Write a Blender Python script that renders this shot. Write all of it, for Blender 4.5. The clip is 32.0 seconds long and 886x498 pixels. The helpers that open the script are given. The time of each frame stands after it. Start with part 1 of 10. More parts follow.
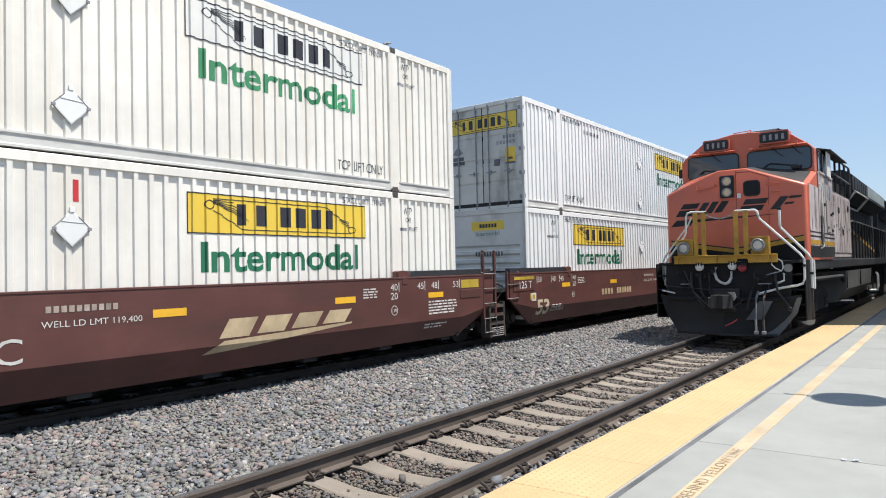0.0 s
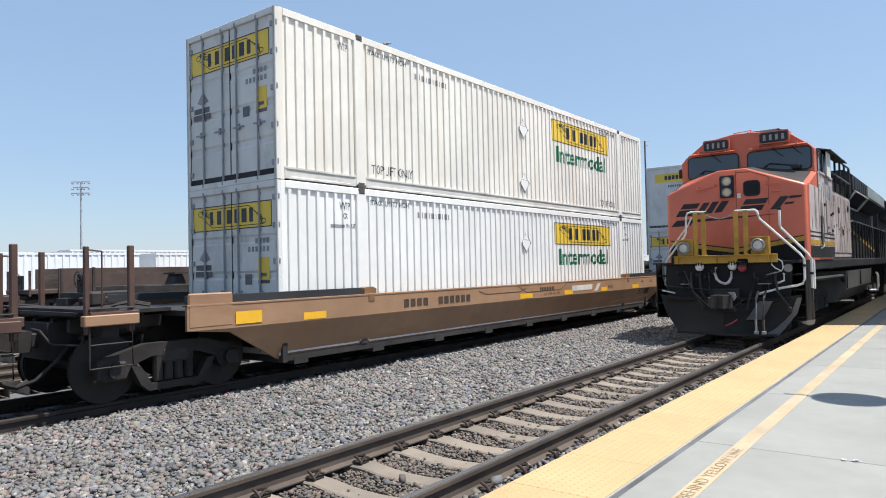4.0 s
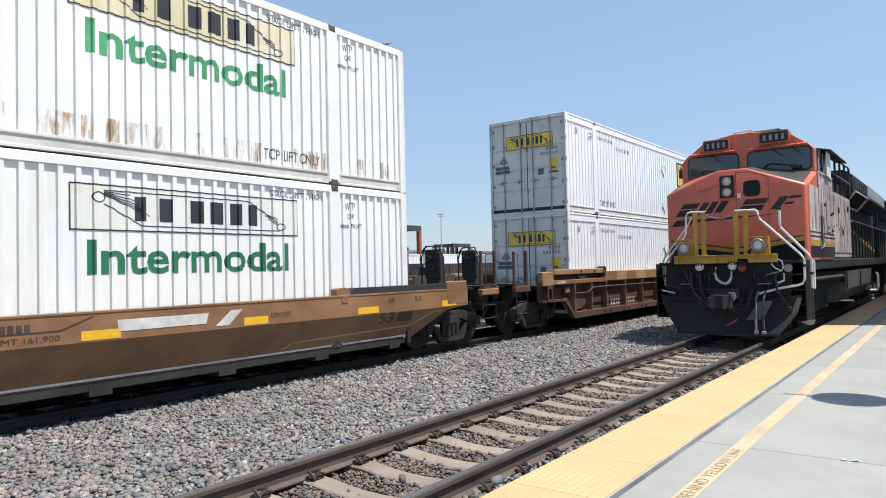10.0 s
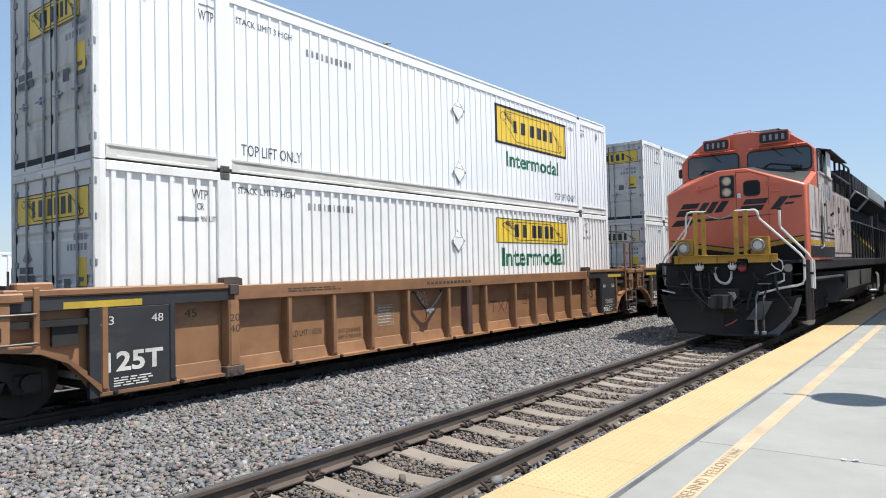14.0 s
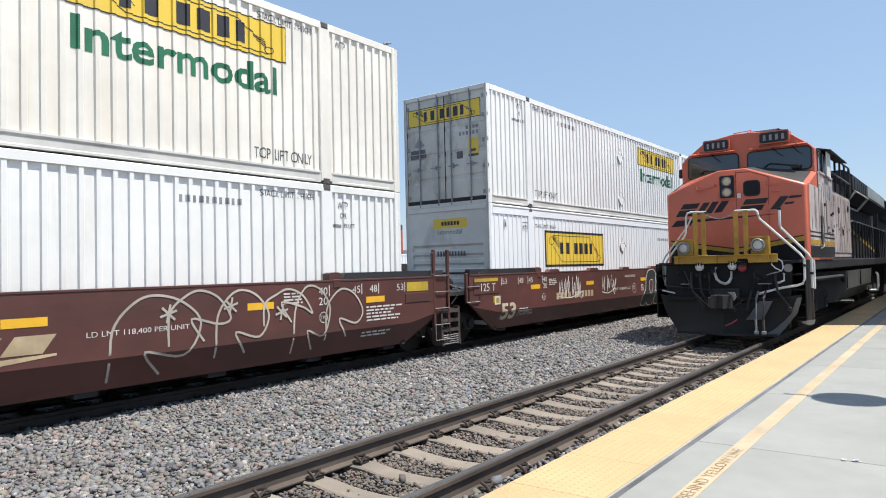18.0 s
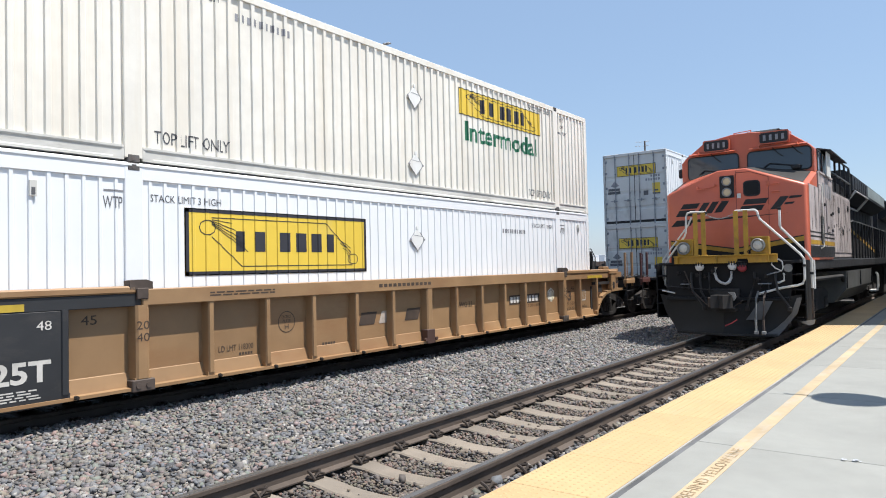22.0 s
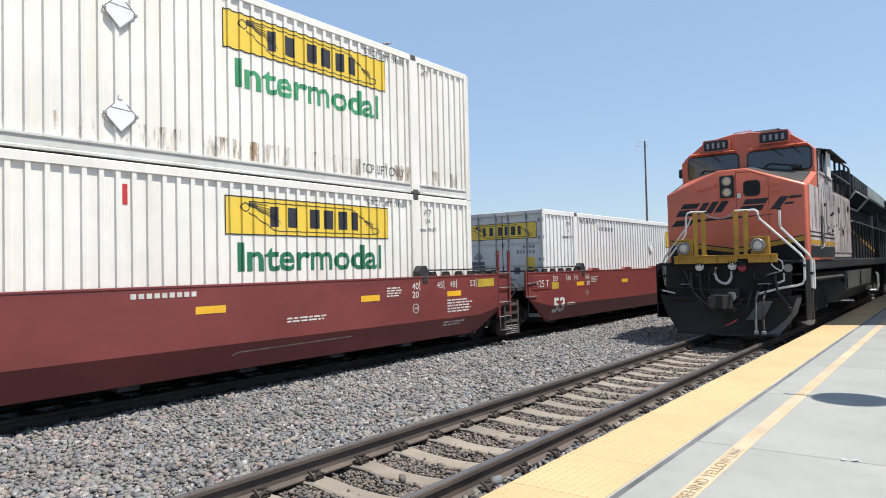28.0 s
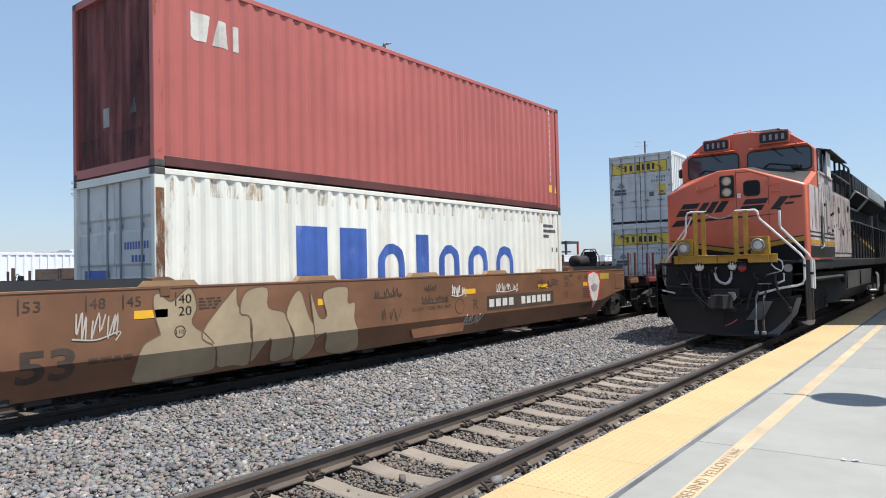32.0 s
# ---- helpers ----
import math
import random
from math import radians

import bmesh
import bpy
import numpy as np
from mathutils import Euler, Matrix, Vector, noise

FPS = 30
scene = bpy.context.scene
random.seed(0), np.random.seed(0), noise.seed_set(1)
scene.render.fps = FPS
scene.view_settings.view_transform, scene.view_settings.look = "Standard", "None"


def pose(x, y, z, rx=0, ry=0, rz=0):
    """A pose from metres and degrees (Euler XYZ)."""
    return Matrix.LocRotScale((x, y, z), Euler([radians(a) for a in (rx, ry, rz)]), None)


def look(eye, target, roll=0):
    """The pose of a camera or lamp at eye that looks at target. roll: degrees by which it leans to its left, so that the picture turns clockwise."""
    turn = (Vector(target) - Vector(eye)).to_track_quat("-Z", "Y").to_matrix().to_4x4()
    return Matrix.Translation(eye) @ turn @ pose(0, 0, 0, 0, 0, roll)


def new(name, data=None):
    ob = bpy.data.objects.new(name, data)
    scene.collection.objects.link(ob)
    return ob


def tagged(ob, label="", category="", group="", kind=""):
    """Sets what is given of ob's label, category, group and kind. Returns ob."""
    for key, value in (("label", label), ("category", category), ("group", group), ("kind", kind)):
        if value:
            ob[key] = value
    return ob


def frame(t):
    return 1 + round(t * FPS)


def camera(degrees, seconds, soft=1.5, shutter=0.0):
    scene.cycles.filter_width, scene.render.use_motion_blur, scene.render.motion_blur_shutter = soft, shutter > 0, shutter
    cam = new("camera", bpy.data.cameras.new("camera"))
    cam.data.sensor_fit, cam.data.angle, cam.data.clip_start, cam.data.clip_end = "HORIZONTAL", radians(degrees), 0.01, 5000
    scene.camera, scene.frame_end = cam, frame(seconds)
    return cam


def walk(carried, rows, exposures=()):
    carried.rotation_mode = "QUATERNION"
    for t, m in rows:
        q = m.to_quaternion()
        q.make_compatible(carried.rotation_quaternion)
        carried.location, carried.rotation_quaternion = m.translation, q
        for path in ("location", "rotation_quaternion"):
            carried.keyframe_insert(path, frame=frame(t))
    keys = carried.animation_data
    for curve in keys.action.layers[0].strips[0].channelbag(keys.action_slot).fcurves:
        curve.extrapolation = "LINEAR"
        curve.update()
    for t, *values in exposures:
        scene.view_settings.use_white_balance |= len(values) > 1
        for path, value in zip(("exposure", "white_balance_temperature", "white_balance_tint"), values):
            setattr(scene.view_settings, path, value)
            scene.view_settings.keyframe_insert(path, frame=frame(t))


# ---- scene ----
# camera: a phone held still on the platform
cam = camera(66.3, 32.0, soft=1.0)
EYE = look((4.180, -0.115, 1.738), (-1.8755, 7.8375, 2.0227), -1.315)
walk(cam, [(0, EYE), (32, EYE)], exposures=[(0, 0.53), (32, 0.53)])

# daylight: a high hazy summer sun from beyond the right, and a pale sky
SUN_DIR = Vector((0.37, 0.20, 1.0)).normalized()
world = bpy.data.worlds.new("sky")
scene.world = world
world.use_nodes = True
wn = world.node_tree
sky = wn.nodes.new("ShaderNodeTexSky")
sky.sky_type, sky.sun_disc = "NISHITA", False
sky.sun_elevation = math.asin(SUN_DIR.z)
sky.sun_rotation = math.atan2(SUN_DIR.x, SUN_DIR.y)
sky.altitude, sky.air_density, sky.dust_density, sky.ozone_density = 50, 1.15, 0.5, 2.2
haze = wn.nodes.new("ShaderNodeMix")      # an even summer haze over the clear sky
haze.data_type = "RGBA"
haze.inputs[0].default_value = 0.62
haze.inputs[7].default_value = (2.1, 3.0, 4.45, 1)
wn.links.new(sky.outputs[0], haze.inputs[6])
wn.links.new(haze.outputs[2], wn.nodes["Background"].inputs[0])
wn.nodes["Background"].inputs[1].default_value = 0.12
sun = new("sun", bpy.data.lights.new("sun", "SUN"))
sun.data.energy, sun.data.angle, sun.data.color = 4.95, radians(0.55), (1.0, 0.966, 0.908)
sun.matrix_world = look(SUN_DIR * 60, (0, 0, 0))

L53, W53, H53 = 16.15, 2.59, 2.896
TRAIN_X = -5.985          # centre line of the far track
LOW_Z, UP_Z = 0.373, 3.27  # floors of the lower and the upper containers


def run(t):
    """How far the train has rolled, slowing a little."""
    return 13.628 * t - 0.0209 * t * t

# ---- materials ----
def shader(name, color, rough=0.6, metal=0.0, vary=0.12, grain=9.0, bump=0.0, bump_scale=60.0,
           stain=None, stain_amount=0.0, stain_scale=(1.0, 1.0, 1.0), island=0.0, fine=0.0, spec=None, coat=0.0, cut=0.55, obj=0.0):
    m = bpy.data.materials.new(name)
    m.use_nodes = True
    nt = m.node_tree
    N, K = nt.nodes, nt.links
    b = N["Principled BSDF"]
    b.inputs["Metallic"].default_value = metal
    if spec is not None:
        b.inputs["Specular IOR Level"].default_value = spec
    if coat:
        b.inputs["Coat Weight"].default_value = coat
        b.inputs["Coat Roughness"].default_value = 0.15
    tc = N.new("ShaderNodeTexCoord")
    info = N.new("ShaderNodeObjectInfo")
    seed = N.new("ShaderNodeMath")
    seed.operation = "MULTIPLY"
    seed.inputs[1].default_value = 37.0
    K.new(info.outputs["Random"], seed.inputs[0])

    def noise(scale, detail, vec=None, rough_=0.6):
        n = N.new("ShaderNodeTexNoise")
        n.noise_dimensions = "4D"
        n.inputs["Scale"].default_value, n.inputs["Detail"].default_value = scale, detail
        n.inputs["Roughness"].default_value = rough_
        K.new(vec or tc.outputs["Object"], n.inputs["Vector"])
        K.new(seed.outputs[0], n.inputs["W"])
        return n.outputs["Fac"]

    def blend(kind, fac, a, c):
        x = N.new("ShaderNodeMix")
        x.data_type, x.blend_type = "RGBA", kind
        for src, i in ((fac, 0), (a, 6), (c, 7)):
            if isinstance(src, (int, float)):
                x.inputs[i].default_value = src
            elif isinstance(src, tuple):
                x.inputs[i].default_value = (*src, 1.0) if len(src) == 3 else src
            else:
                K.new(src, x.inputs[i])
        return x.outputs[2]

    def ramp(src, lo, hi):
        r = N.new("ShaderNodeMapRange")
        r.inputs[1].default_value, r.inputs[2].default_value = lo, hi
        K.new(src, r.inputs[0])
        return r.outputs[0]

    dark = tuple(c * (1 - 2.2 * vary) for c in color)
    lite = tuple(min(1.0, c * (1 + 1.0 * vary)) for c in color)
    big = noise(grain * 0.12, 3.0)
    col = blend("MIX", ramp(big, 0.32, 0.68), dark, lite)
    small = noise(grain, 5.0)
    col = blend("MULTIPLY", 0.75 * min(1.0, vary * 4 + fine), col,
                blend("MIX", ramp(small, 0.35, 0.65), (0.72, 0.71, 0.70), (1.0, 1.0, 1.0)))
    if island:
        geo = N.new("ShaderNodeNewGeometry")
        cr = N.new("ShaderNodeValToRGB")
        cr.color_ramp.elements[0].color = (1 - island, 1 - island * 0.96, 1 - island * 0.88, 1)
        cr.color_ramp.elements[1].color = (1 + island * 1.5, 1 + island * 1.42, 1 + island * 1.3, 1)
        for at, c in ((0.14, (0.90, 0.84, 0.80)), (0.25, (0.80, 0.88, 1.0)), (0.40, (1.12, 1.0, 0.90)), (0.52, (0.86, 0.95, 1.10)), (0.64, (1.42, 1.02, 0.94)), (0.76, (0.94, 1.10, 0.98)), (0.86, (1.26, 1.12, 0.92)), (0.94, (1.3, 1.28, 1.24))):
            cr.color_ramp.elements.new(at).color = (*c, 1)
        K.new(geo.outputs["Random Per Island"], cr.inputs[0])
        col = blend("MULTIPLY", 1.0, col, cr.outputs[0])
    if obj:
        cr = N.new("ShaderNodeValToRGB")
        cr.color_ramp.elements[0].color = (1 - obj, 1 - obj, 1 - obj, 1)
        cr.color_ramp.elements[1].color = (1 + obj * 0.6, 1 + obj * 0.55, 1 + obj * 0.5, 1)
        K.new(info.outputs["Random"], cr.inputs[0])
        col = blend("MULTIPLY", 1.0, col, cr.outputs[0])
    if stain:
        mp = N.new("ShaderNodeMapping")
        mp.inputs["Scale"].default_value = stain_scale
        K.new(tc.outputs["Object"], mp.inputs["Vector"])
        s = noise(1.0, 7.0, mp.outputs[0], 0.68)
        col = blend("MIX", N_scale(N, K, ramp(s, cut, cut + 0.2), stain_amount), col, stain)
    K.new(col, b.inputs["Base Color"])
    rr = N.new("ShaderNodeMapRange")
    rr.inputs[3].default_value, rr.inputs[4].default_value = max(0.03, rough - 0.12), min(1.0, rough + 0.12)
    K.new(small, rr.inputs[0])
    K.new(rr.outputs[0], b.inputs["Roughness"])
    if bump:
        bp = N.new("ShaderNodeBump")
        bp.inputs["Strength"].default_value, bp.inputs["Distance"].default_value = bump, 0.01
        K.new(noise(bump_scale, 4.0), bp.inputs["Height"])
        K.new(bp.outputs[0], b.inputs["Normal"])
    return m


def N_scale(N, K, src, amount):
    x = N.new("ShaderNodeMath")
    x.operation = "MULTIPLY"
    x.inputs[1].default_value = amount
    K.new(src, x.inputs[0])
    return x.outputs[0]


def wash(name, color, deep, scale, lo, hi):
    """A broken film of rust, soot or an end's shade over paint: bare where its noise is low."""
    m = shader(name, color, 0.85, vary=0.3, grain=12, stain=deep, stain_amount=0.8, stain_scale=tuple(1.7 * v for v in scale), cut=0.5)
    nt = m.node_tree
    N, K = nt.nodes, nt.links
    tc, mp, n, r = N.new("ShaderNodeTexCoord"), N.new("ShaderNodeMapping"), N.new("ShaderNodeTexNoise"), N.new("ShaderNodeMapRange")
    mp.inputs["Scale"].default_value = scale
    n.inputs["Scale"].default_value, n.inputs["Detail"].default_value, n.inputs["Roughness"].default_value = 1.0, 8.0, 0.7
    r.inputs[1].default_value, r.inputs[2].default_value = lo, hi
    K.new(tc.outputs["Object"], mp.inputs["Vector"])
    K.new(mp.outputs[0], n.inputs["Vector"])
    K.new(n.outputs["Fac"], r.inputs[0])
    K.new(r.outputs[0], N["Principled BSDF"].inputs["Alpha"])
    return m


def glow(name, color, strength):
    m = bpy.data.materials.new(name)
    m.use_nodes = True
    b = m.node_tree.nodes["Principled BSDF"]
    b.inputs["Base Color"].default_value = (*color, 1)
    b.inputs["Emission Color"].default_value = (*color, 1)
    b.inputs["Emission Strength"].default_value = strength
    return m


def glass(name, color, rough=0.04):
    m = bpy.data.materials.new(name)
    m.use_nodes = True
    b = m.node_tree.nodes["Principled BSDF"]
    b.inputs["Base Color"].default_value = (*color, 1)
    b.inputs["Roughness"].default_value = rough
    b.inputs["Specular IOR Level"].default_value = 0.8
    return m


RUST = (0.20, 0.085, 0.035)
SOOT = (0.10, 0.09, 0.08)
M = {
    "dirt": shader("dry_yard_dirt", (0.20, 0.165, 0.13), 0.95, vary=0.2, grain=1.5, bump=0.5, bump_scale=12),
    "ballast": shader("ballast_bed", (0.09, 0.086, 0.084), 0.95, vary=0.25, grain=24, bump=0.9, bump_scale=30),
    "stone": shader("crushed_granite", (0.200, 0.195, 0.191), 0.9, vary=0.12, grain=20, island=0.62, bump=0.3, bump_scale=50),
    "stone_brown": shader("track_stone", (0.165, 0.142, 0.125), 0.95, vary=0.15, grain=20, island=0.42),
    "rail": shader("rail_steel", (0.105, 0.080, 0.064), 0.75, 0.0, vary=0.15, grain=14, bump=0.2),
    "rail_top": shader("worn_rail_head", (0.13, 0.125, 0.125), 0.4, 0.5, vary=0.08, grain=5),
    "tie": shader("weathered_concrete_tie", (0.252, 0.212, 0.170), 0.9, vary=0.12, grain=10, bump=0.35, bump_scale=90, obj=0.14, stain=(0.2, 0.14, 0.1), stain_amount=0.5, stain_scale=(4, 4, 4)),
    "clip": shader("dark_clip_steel", (0.075, 0.058, 0.048), 0.6, 0.5, vary=0.2, grain=30),
    "concrete": shader("platform_concrete", (0.285, 0.285, 0.262), 0.85, vary=0.07, grain=5, bump=0.18, bump_scale=160, stain=(0.228, 0.23, 0.215), stain_amount=0.6, stain_scale=(0.9, 2.0, 1), obj=0.05, fine=0.12),
    "trim_white": shader("pale_edge_trim", (0.38, 0.365, 0.33), 0.7, vary=0.12, grain=9),
    "concrete_dark": shader("platform_side", (0.30, 0.29, 0.28), 0.9, vary=0.15, grain=6, bump=0.3),
    "tactile": shader("yellow_tactile_paving", (0.50, 0.345, 0.172), 0.75, vary=0.05, grain=8, bump=0.12, bump_scale=130, stain=(0.42, 0.32, 0.20), stain_amount=0.6, stain_scale=(2.5, 1.0, 1), obj=0.04, fine=0.1),
    "line": shader("worn_yellow_paint", (0.47, 0.36, 0.225), 0.8, vary=0.1, grain=14, stain=(0.38, 0.36, 0.32), stain_amount=0.7, stain_scale=(6, 2, 1), cut=0.5),
    "line_text": shader("worn_brown_lettering", (0.33, 0.235, 0.13), 0.85, vary=0.2, grain=30),
    "joint": shader("dark_joint", (0.14, 0.14, 0.145), 0.9, vary=0.2),
    "white": shader("white_container_paint", (0.83, 0.822, 0.79), 0.55, vary=0.035, grain=5, fine=0.05, stain=(0.50, 0.44, 0.36), stain_amount=0.40, stain_scale=(1.6, 1.6, 0.25), cut=0.56),
    "cream": shader("yellowed_container_paint", (0.84, 0.805, 0.73), 0.6, vary=0.05, grain=5, fine=0.08, stain=(0.70, 0.62, 0.50), stain_amount=0.55, stain_scale=(2.6, 2.6, 0.16), cut=0.48),
    "bright": shader("fresh_white_paint", (0.84, 0.85, 0.86), 0.45, vary=0.02, grain=4, stain=(0.60, 0.58, 0.54), stain_amount=0.25, stain_scale=(1.5, 1.5, 0.3), cut=0.58),
    "rail_white": shader("chalky_rail_paint", (0.66, 0.645, 0.60), 0.65, vary=0.08, grain=9, stain=(0.20, 0.17, 0.14), stain_amount=0.6, stain_scale=(0.9, 0.9, 5), cut=0.52),
    "door": shader("grey_white_door_paint", (0.67, 0.665, 0.635), 0.6, vary=0.06, grain=5, stain=(0.17, 0.165, 0.16), stain_amount=0.55, stain_scale=(1.1, 1.1, 0.6), cut=0.54),
    "door_dirty": shader("sooty_door_paint", (0.61, 0.595, 0.545), 0.7, vary=0.08, grain=5, stain=(0.075, 0.068, 0.064), stain_amount=0.85, stain_scale=(1.3, 1.3, 0.5), cut=0.51),
    "steel_grey": shader("galvanized_rods", (0.30, 0.315, 0.34), 0.5, 0.4, vary=0.12, grain=20),
    "gasket": shader("black_rubber", (0.02, 0.02, 0.022), 0.8, vary=0.1),
    "casting": shader("corner_casting_steel", (0.14, 0.13, 0.125), 0.7, 0.3, vary=0.25, grain=14, stain=RUST, stain_amount=0.5, stain_scale=(5, 5, 5)),
    "logo_yellow": shader("yellow_vinyl", (0.80, 0.56, 0.065), 0.5, vary=0.03, grain=6, stain=(0.60, 0.50, 0.28), stain_amount=0.35, stain_scale=(2, 2, 0.5)),
    "logo_faded": shader("faded_vinyl", (0.70, 0.62, 0.40), 0.65, vary=0.06, grain=6, stain=(0.78, 0.77, 0.72), stain_amount=0.9, stain_scale=(2, 1.2, 0.6), cut=0.46),
    "logo_bare": shader("bleached_vinyl", (0.76, 0.75, 0.70), 0.6, vary=0.04, grain=6, stain=(0.70, 0.56, 0.22), stain_amount=0.5, stain_scale=(1, 0.7, 2), cut=0.55),
    "ink": shader("dark_lettering", (0.035, 0.035, 0.045), 0.55, vary=0.15, grain=10),
    "ink_soft": shader("worn_lettering", (0.13, 0.13, 0.14), 0.6, vary=0.2, grain=30),
    "green": shader("green_lettering", (0.022, 0.17, 0.085), 0.55, vary=0.12, grain=8),
    "green_faded": shader("sun_bleached_green", (0.07, 0.36, 0.16), 0.6, vary=0.2, grain=8),
    "maroon": shader("maroon_car_paint", (0.120, 0.046, 0.038), 0.5, vary=0.12, grain=5, spec=0.4, stain=(0.065, 0.034, 0.027), stain_amount=0.7, stain_scale=(0.9, 0.5, 2.2), cut=0.48),
    "red_car": shader("oxide_red_car_paint", (0.205, 0.047, 0.042), 0.42, vary=0.08, grain=5, spec=0.4, stain=(0.115, 0.032, 0.030), stain_amount=0.6, stain_scale=(0.8, 0.5, 2.0), cut=0.5),
    "tan_car": shader("ochre_car_paint", (0.285, 0.145, 0.067), 0.55, vary=0.16, grain=5, stain=(0.145, 0.060, 0.036), stain_amount=0.8, stain_scale=(1.2, 0.7, 1.6), cut=0.5),
    "sand_car": shader("faded_sand_car_paint", (0.36, 0.21, 0.118), 0.6, vary=0.1, grain=5, stain=(0.22, 0.10, 0.05), stain_amount=0.6, stain_scale=(1.0, 0.5, 2.2), cut=0.5),
    "yellow_car": shader("dusty_yellow_car_paint", (0.336, 0.201, 0.098), 0.52, vary=0.1, grain=5, stain=(0.25, 0.12, 0.05), stain_amount=0.65, stain_scale=(1.2, 0.7, 1.8), cut=0.5),
    "brown_car": shader("rusty_brown_car_paint", (0.108, 0.053, 0.038), 0.65, vary=0.2, grain=6, stain=(0.055, 0.034, 0.028), stain_amount=0.75, stain_scale=(1.1, 0.6, 2.0), cut=0.47),
    "rib_brown": shader("rusty_rib_paint", (0.185, 0.100, 0.060), 0.65, vary=0.2, grain=6, stain=(0.09, 0.05, 0.035), stain_amount=0.8, stain_scale=(2, 2, 2.0), cut=0.47),
    "chord_tan": shader("faded_tan_chord", (0.36, 0.222, 0.115), 0.6, vary=0.12, grain=5, stain=(0.20, 0.10, 0.05), stain_amount=0.8, stain_scale=(1, 0.55, 4), cut=0.5),
    "rust_car": shader("sunburnt_brown_car_paint", (0.215, 0.100, 0.050), 0.55, vary=0.14, grain=5, stain=(0.13, 0.05, 0.028), stain_amount=0.7, stain_scale=(1, 0.6, 2.0), cut=0.5),
    "under": shader("underframe_grime", (0.033, 0.030, 0.0285), 0.85, vary=0.3, grain=10),
    "grime": shader("oily_steel", (0.033, 0.028, 0.0255), 0.75, 0.1, vary=0.3, grain=16),
    "wheel": shader("wheel_steel", (0.026, 0.021, 0.018), 0.7, 0.1, vary=0.2, grain=14),
    "black": shader("black_car_panel", (0.03, 0.031, 0.034), 0.55, vary=0.15, grain=6, stain=(0.09, 0.075, 0.065), stain_amount=0.5, stain_scale=(1.5, 1, 3)),
    "faded_red": shader("faded_red_spray", (0.23, 0.07, 0.05), 0.75, vary=0.3, grain=14),
    "stencil": shader("white_stencil", (0.66, 0.63, 0.58), 0.7, vary=0.12, grain=20),
    "stencil_dim": shader("dusty_stencil", (0.44, 0.37, 0.31), 0.75, vary=0.2, grain=30),
    "stencil_cream": shader("cream_stencil_paint", (0.66, 0.56, 0.40), 0.7, vary=0.2, grain=14),
    "stencil_tan": shader("faded_gold_lettering", (0.50, 0.38, 0.23), 0.6, vary=0.15, grain=12),
    "stencil_dark": shader("dark_stencil", (0.075, 0.05, 0.035), 0.7, vary=0.2, grain=20),
    "placard": shader("dirty_yellow_placard", (0.52, 0.36, 0.04), 0.55, vary=0.15, grain=10, stain=(0.22, 0.13, 0.05), stain_amount=0.6, stain_scale=(5, 5, 5)),
    "step_brown": shader("rusty_step_steel", (0.085, 0.062, 0.050), 0.75, vary=0.3, grain=16),
    "rung": shader("scuffed_grey_rung", (0.26, 0.24, 0.225), 0.6, 0.2, vary=0.2, grain=16),
    # darker copies of tie and rail: the train's shade is in the colour
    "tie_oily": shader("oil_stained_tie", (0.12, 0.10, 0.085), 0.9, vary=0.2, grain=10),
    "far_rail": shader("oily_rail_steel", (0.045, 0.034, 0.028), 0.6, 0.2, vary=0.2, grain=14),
    "reflector": shader("orange_reflector", (0.85, 0.46, 0.03), 0.35, vary=0.05, grain=20),
    "loco_orange": shader("loco_orange_paint", (0.56, 0.125, 0.062), 0.42, vary=0.07, grain=3, fine=0.06, coat=0.12, stain=(0.40, 0.105, 0.07), stain_amount=0.45, stain_scale=(1.4, 1.4, 0.5), cut=0.5),
    "seam_orange": shader("dark_seam_in_orange_paint", (0.20, 0.045, 0.03), 0.6, vary=0.1),
    "glare": shader("dull_anti_glare_paint", (0.075, 0.072, 0.070), 0.9, vary=0.15, grain=4, spec=0.2),
    "ring_steel": shader("scuffed_bare_steel", (0.34, 0.34, 0.33), 0.45, 0.3, vary=0.2, grain=18),
    "hose_red": shader("faded_red_cover", (0.36, 0.04, 0.05), 0.6, vary=0.15, grain=12),
    "plow_face": shader("sooty_plow_paint", (0.0125, 0.0122, 0.012), 0.75, vary=0.2, grain=4, bump=0.2, bump_scale=40),
    # lighter grey that paints the sunlit swaths onto the plow
    "plow_worn": shader("scraped_plow_steel", (0.15, 0.148, 0.145), 0.75, vary=0.25, grain=6, stain=(0.05, 0.05, 0.05), stain_amount=0.6, stain_scale=(3, 3, 1.2)),
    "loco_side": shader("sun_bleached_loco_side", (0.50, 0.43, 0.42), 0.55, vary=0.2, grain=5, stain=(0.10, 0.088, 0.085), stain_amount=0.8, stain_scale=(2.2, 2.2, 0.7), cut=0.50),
    "loco_black": shader("loco_black_paint", (0.024, 0.024, 0.027), 0.6, vary=0.3, grain=6, spec=0.35, stain=(0.055, 0.051, 0.047), stain_amount=0.55, stain_scale=(2, 2, 1)),
    "pilot_black": shader("oily_black_paint", (0.013, 0.013, 0.0145), 0.65, vary=0.3, grain=6, spec=0.25),
    "nose_glass": shader("dark_door_window", (0.010, 0.011, 0.013), 0.35, vary=0.1, grain=4, spec=0.2),
    "loco_yellow": shader("loco_yellow_paint", (0.50, 0.285, 0.028), 0.5, vary=0.14, grain=8, stain=(0.15, 0.085, 0.03), stain_amount=0.6, stain_scale=(4, 4, 2.5), cut=0.5),
    "rail_paint": shader("white_handrail_paint", (0.70, 0.69, 0.66), 0.5, vary=0.1, grain=20),
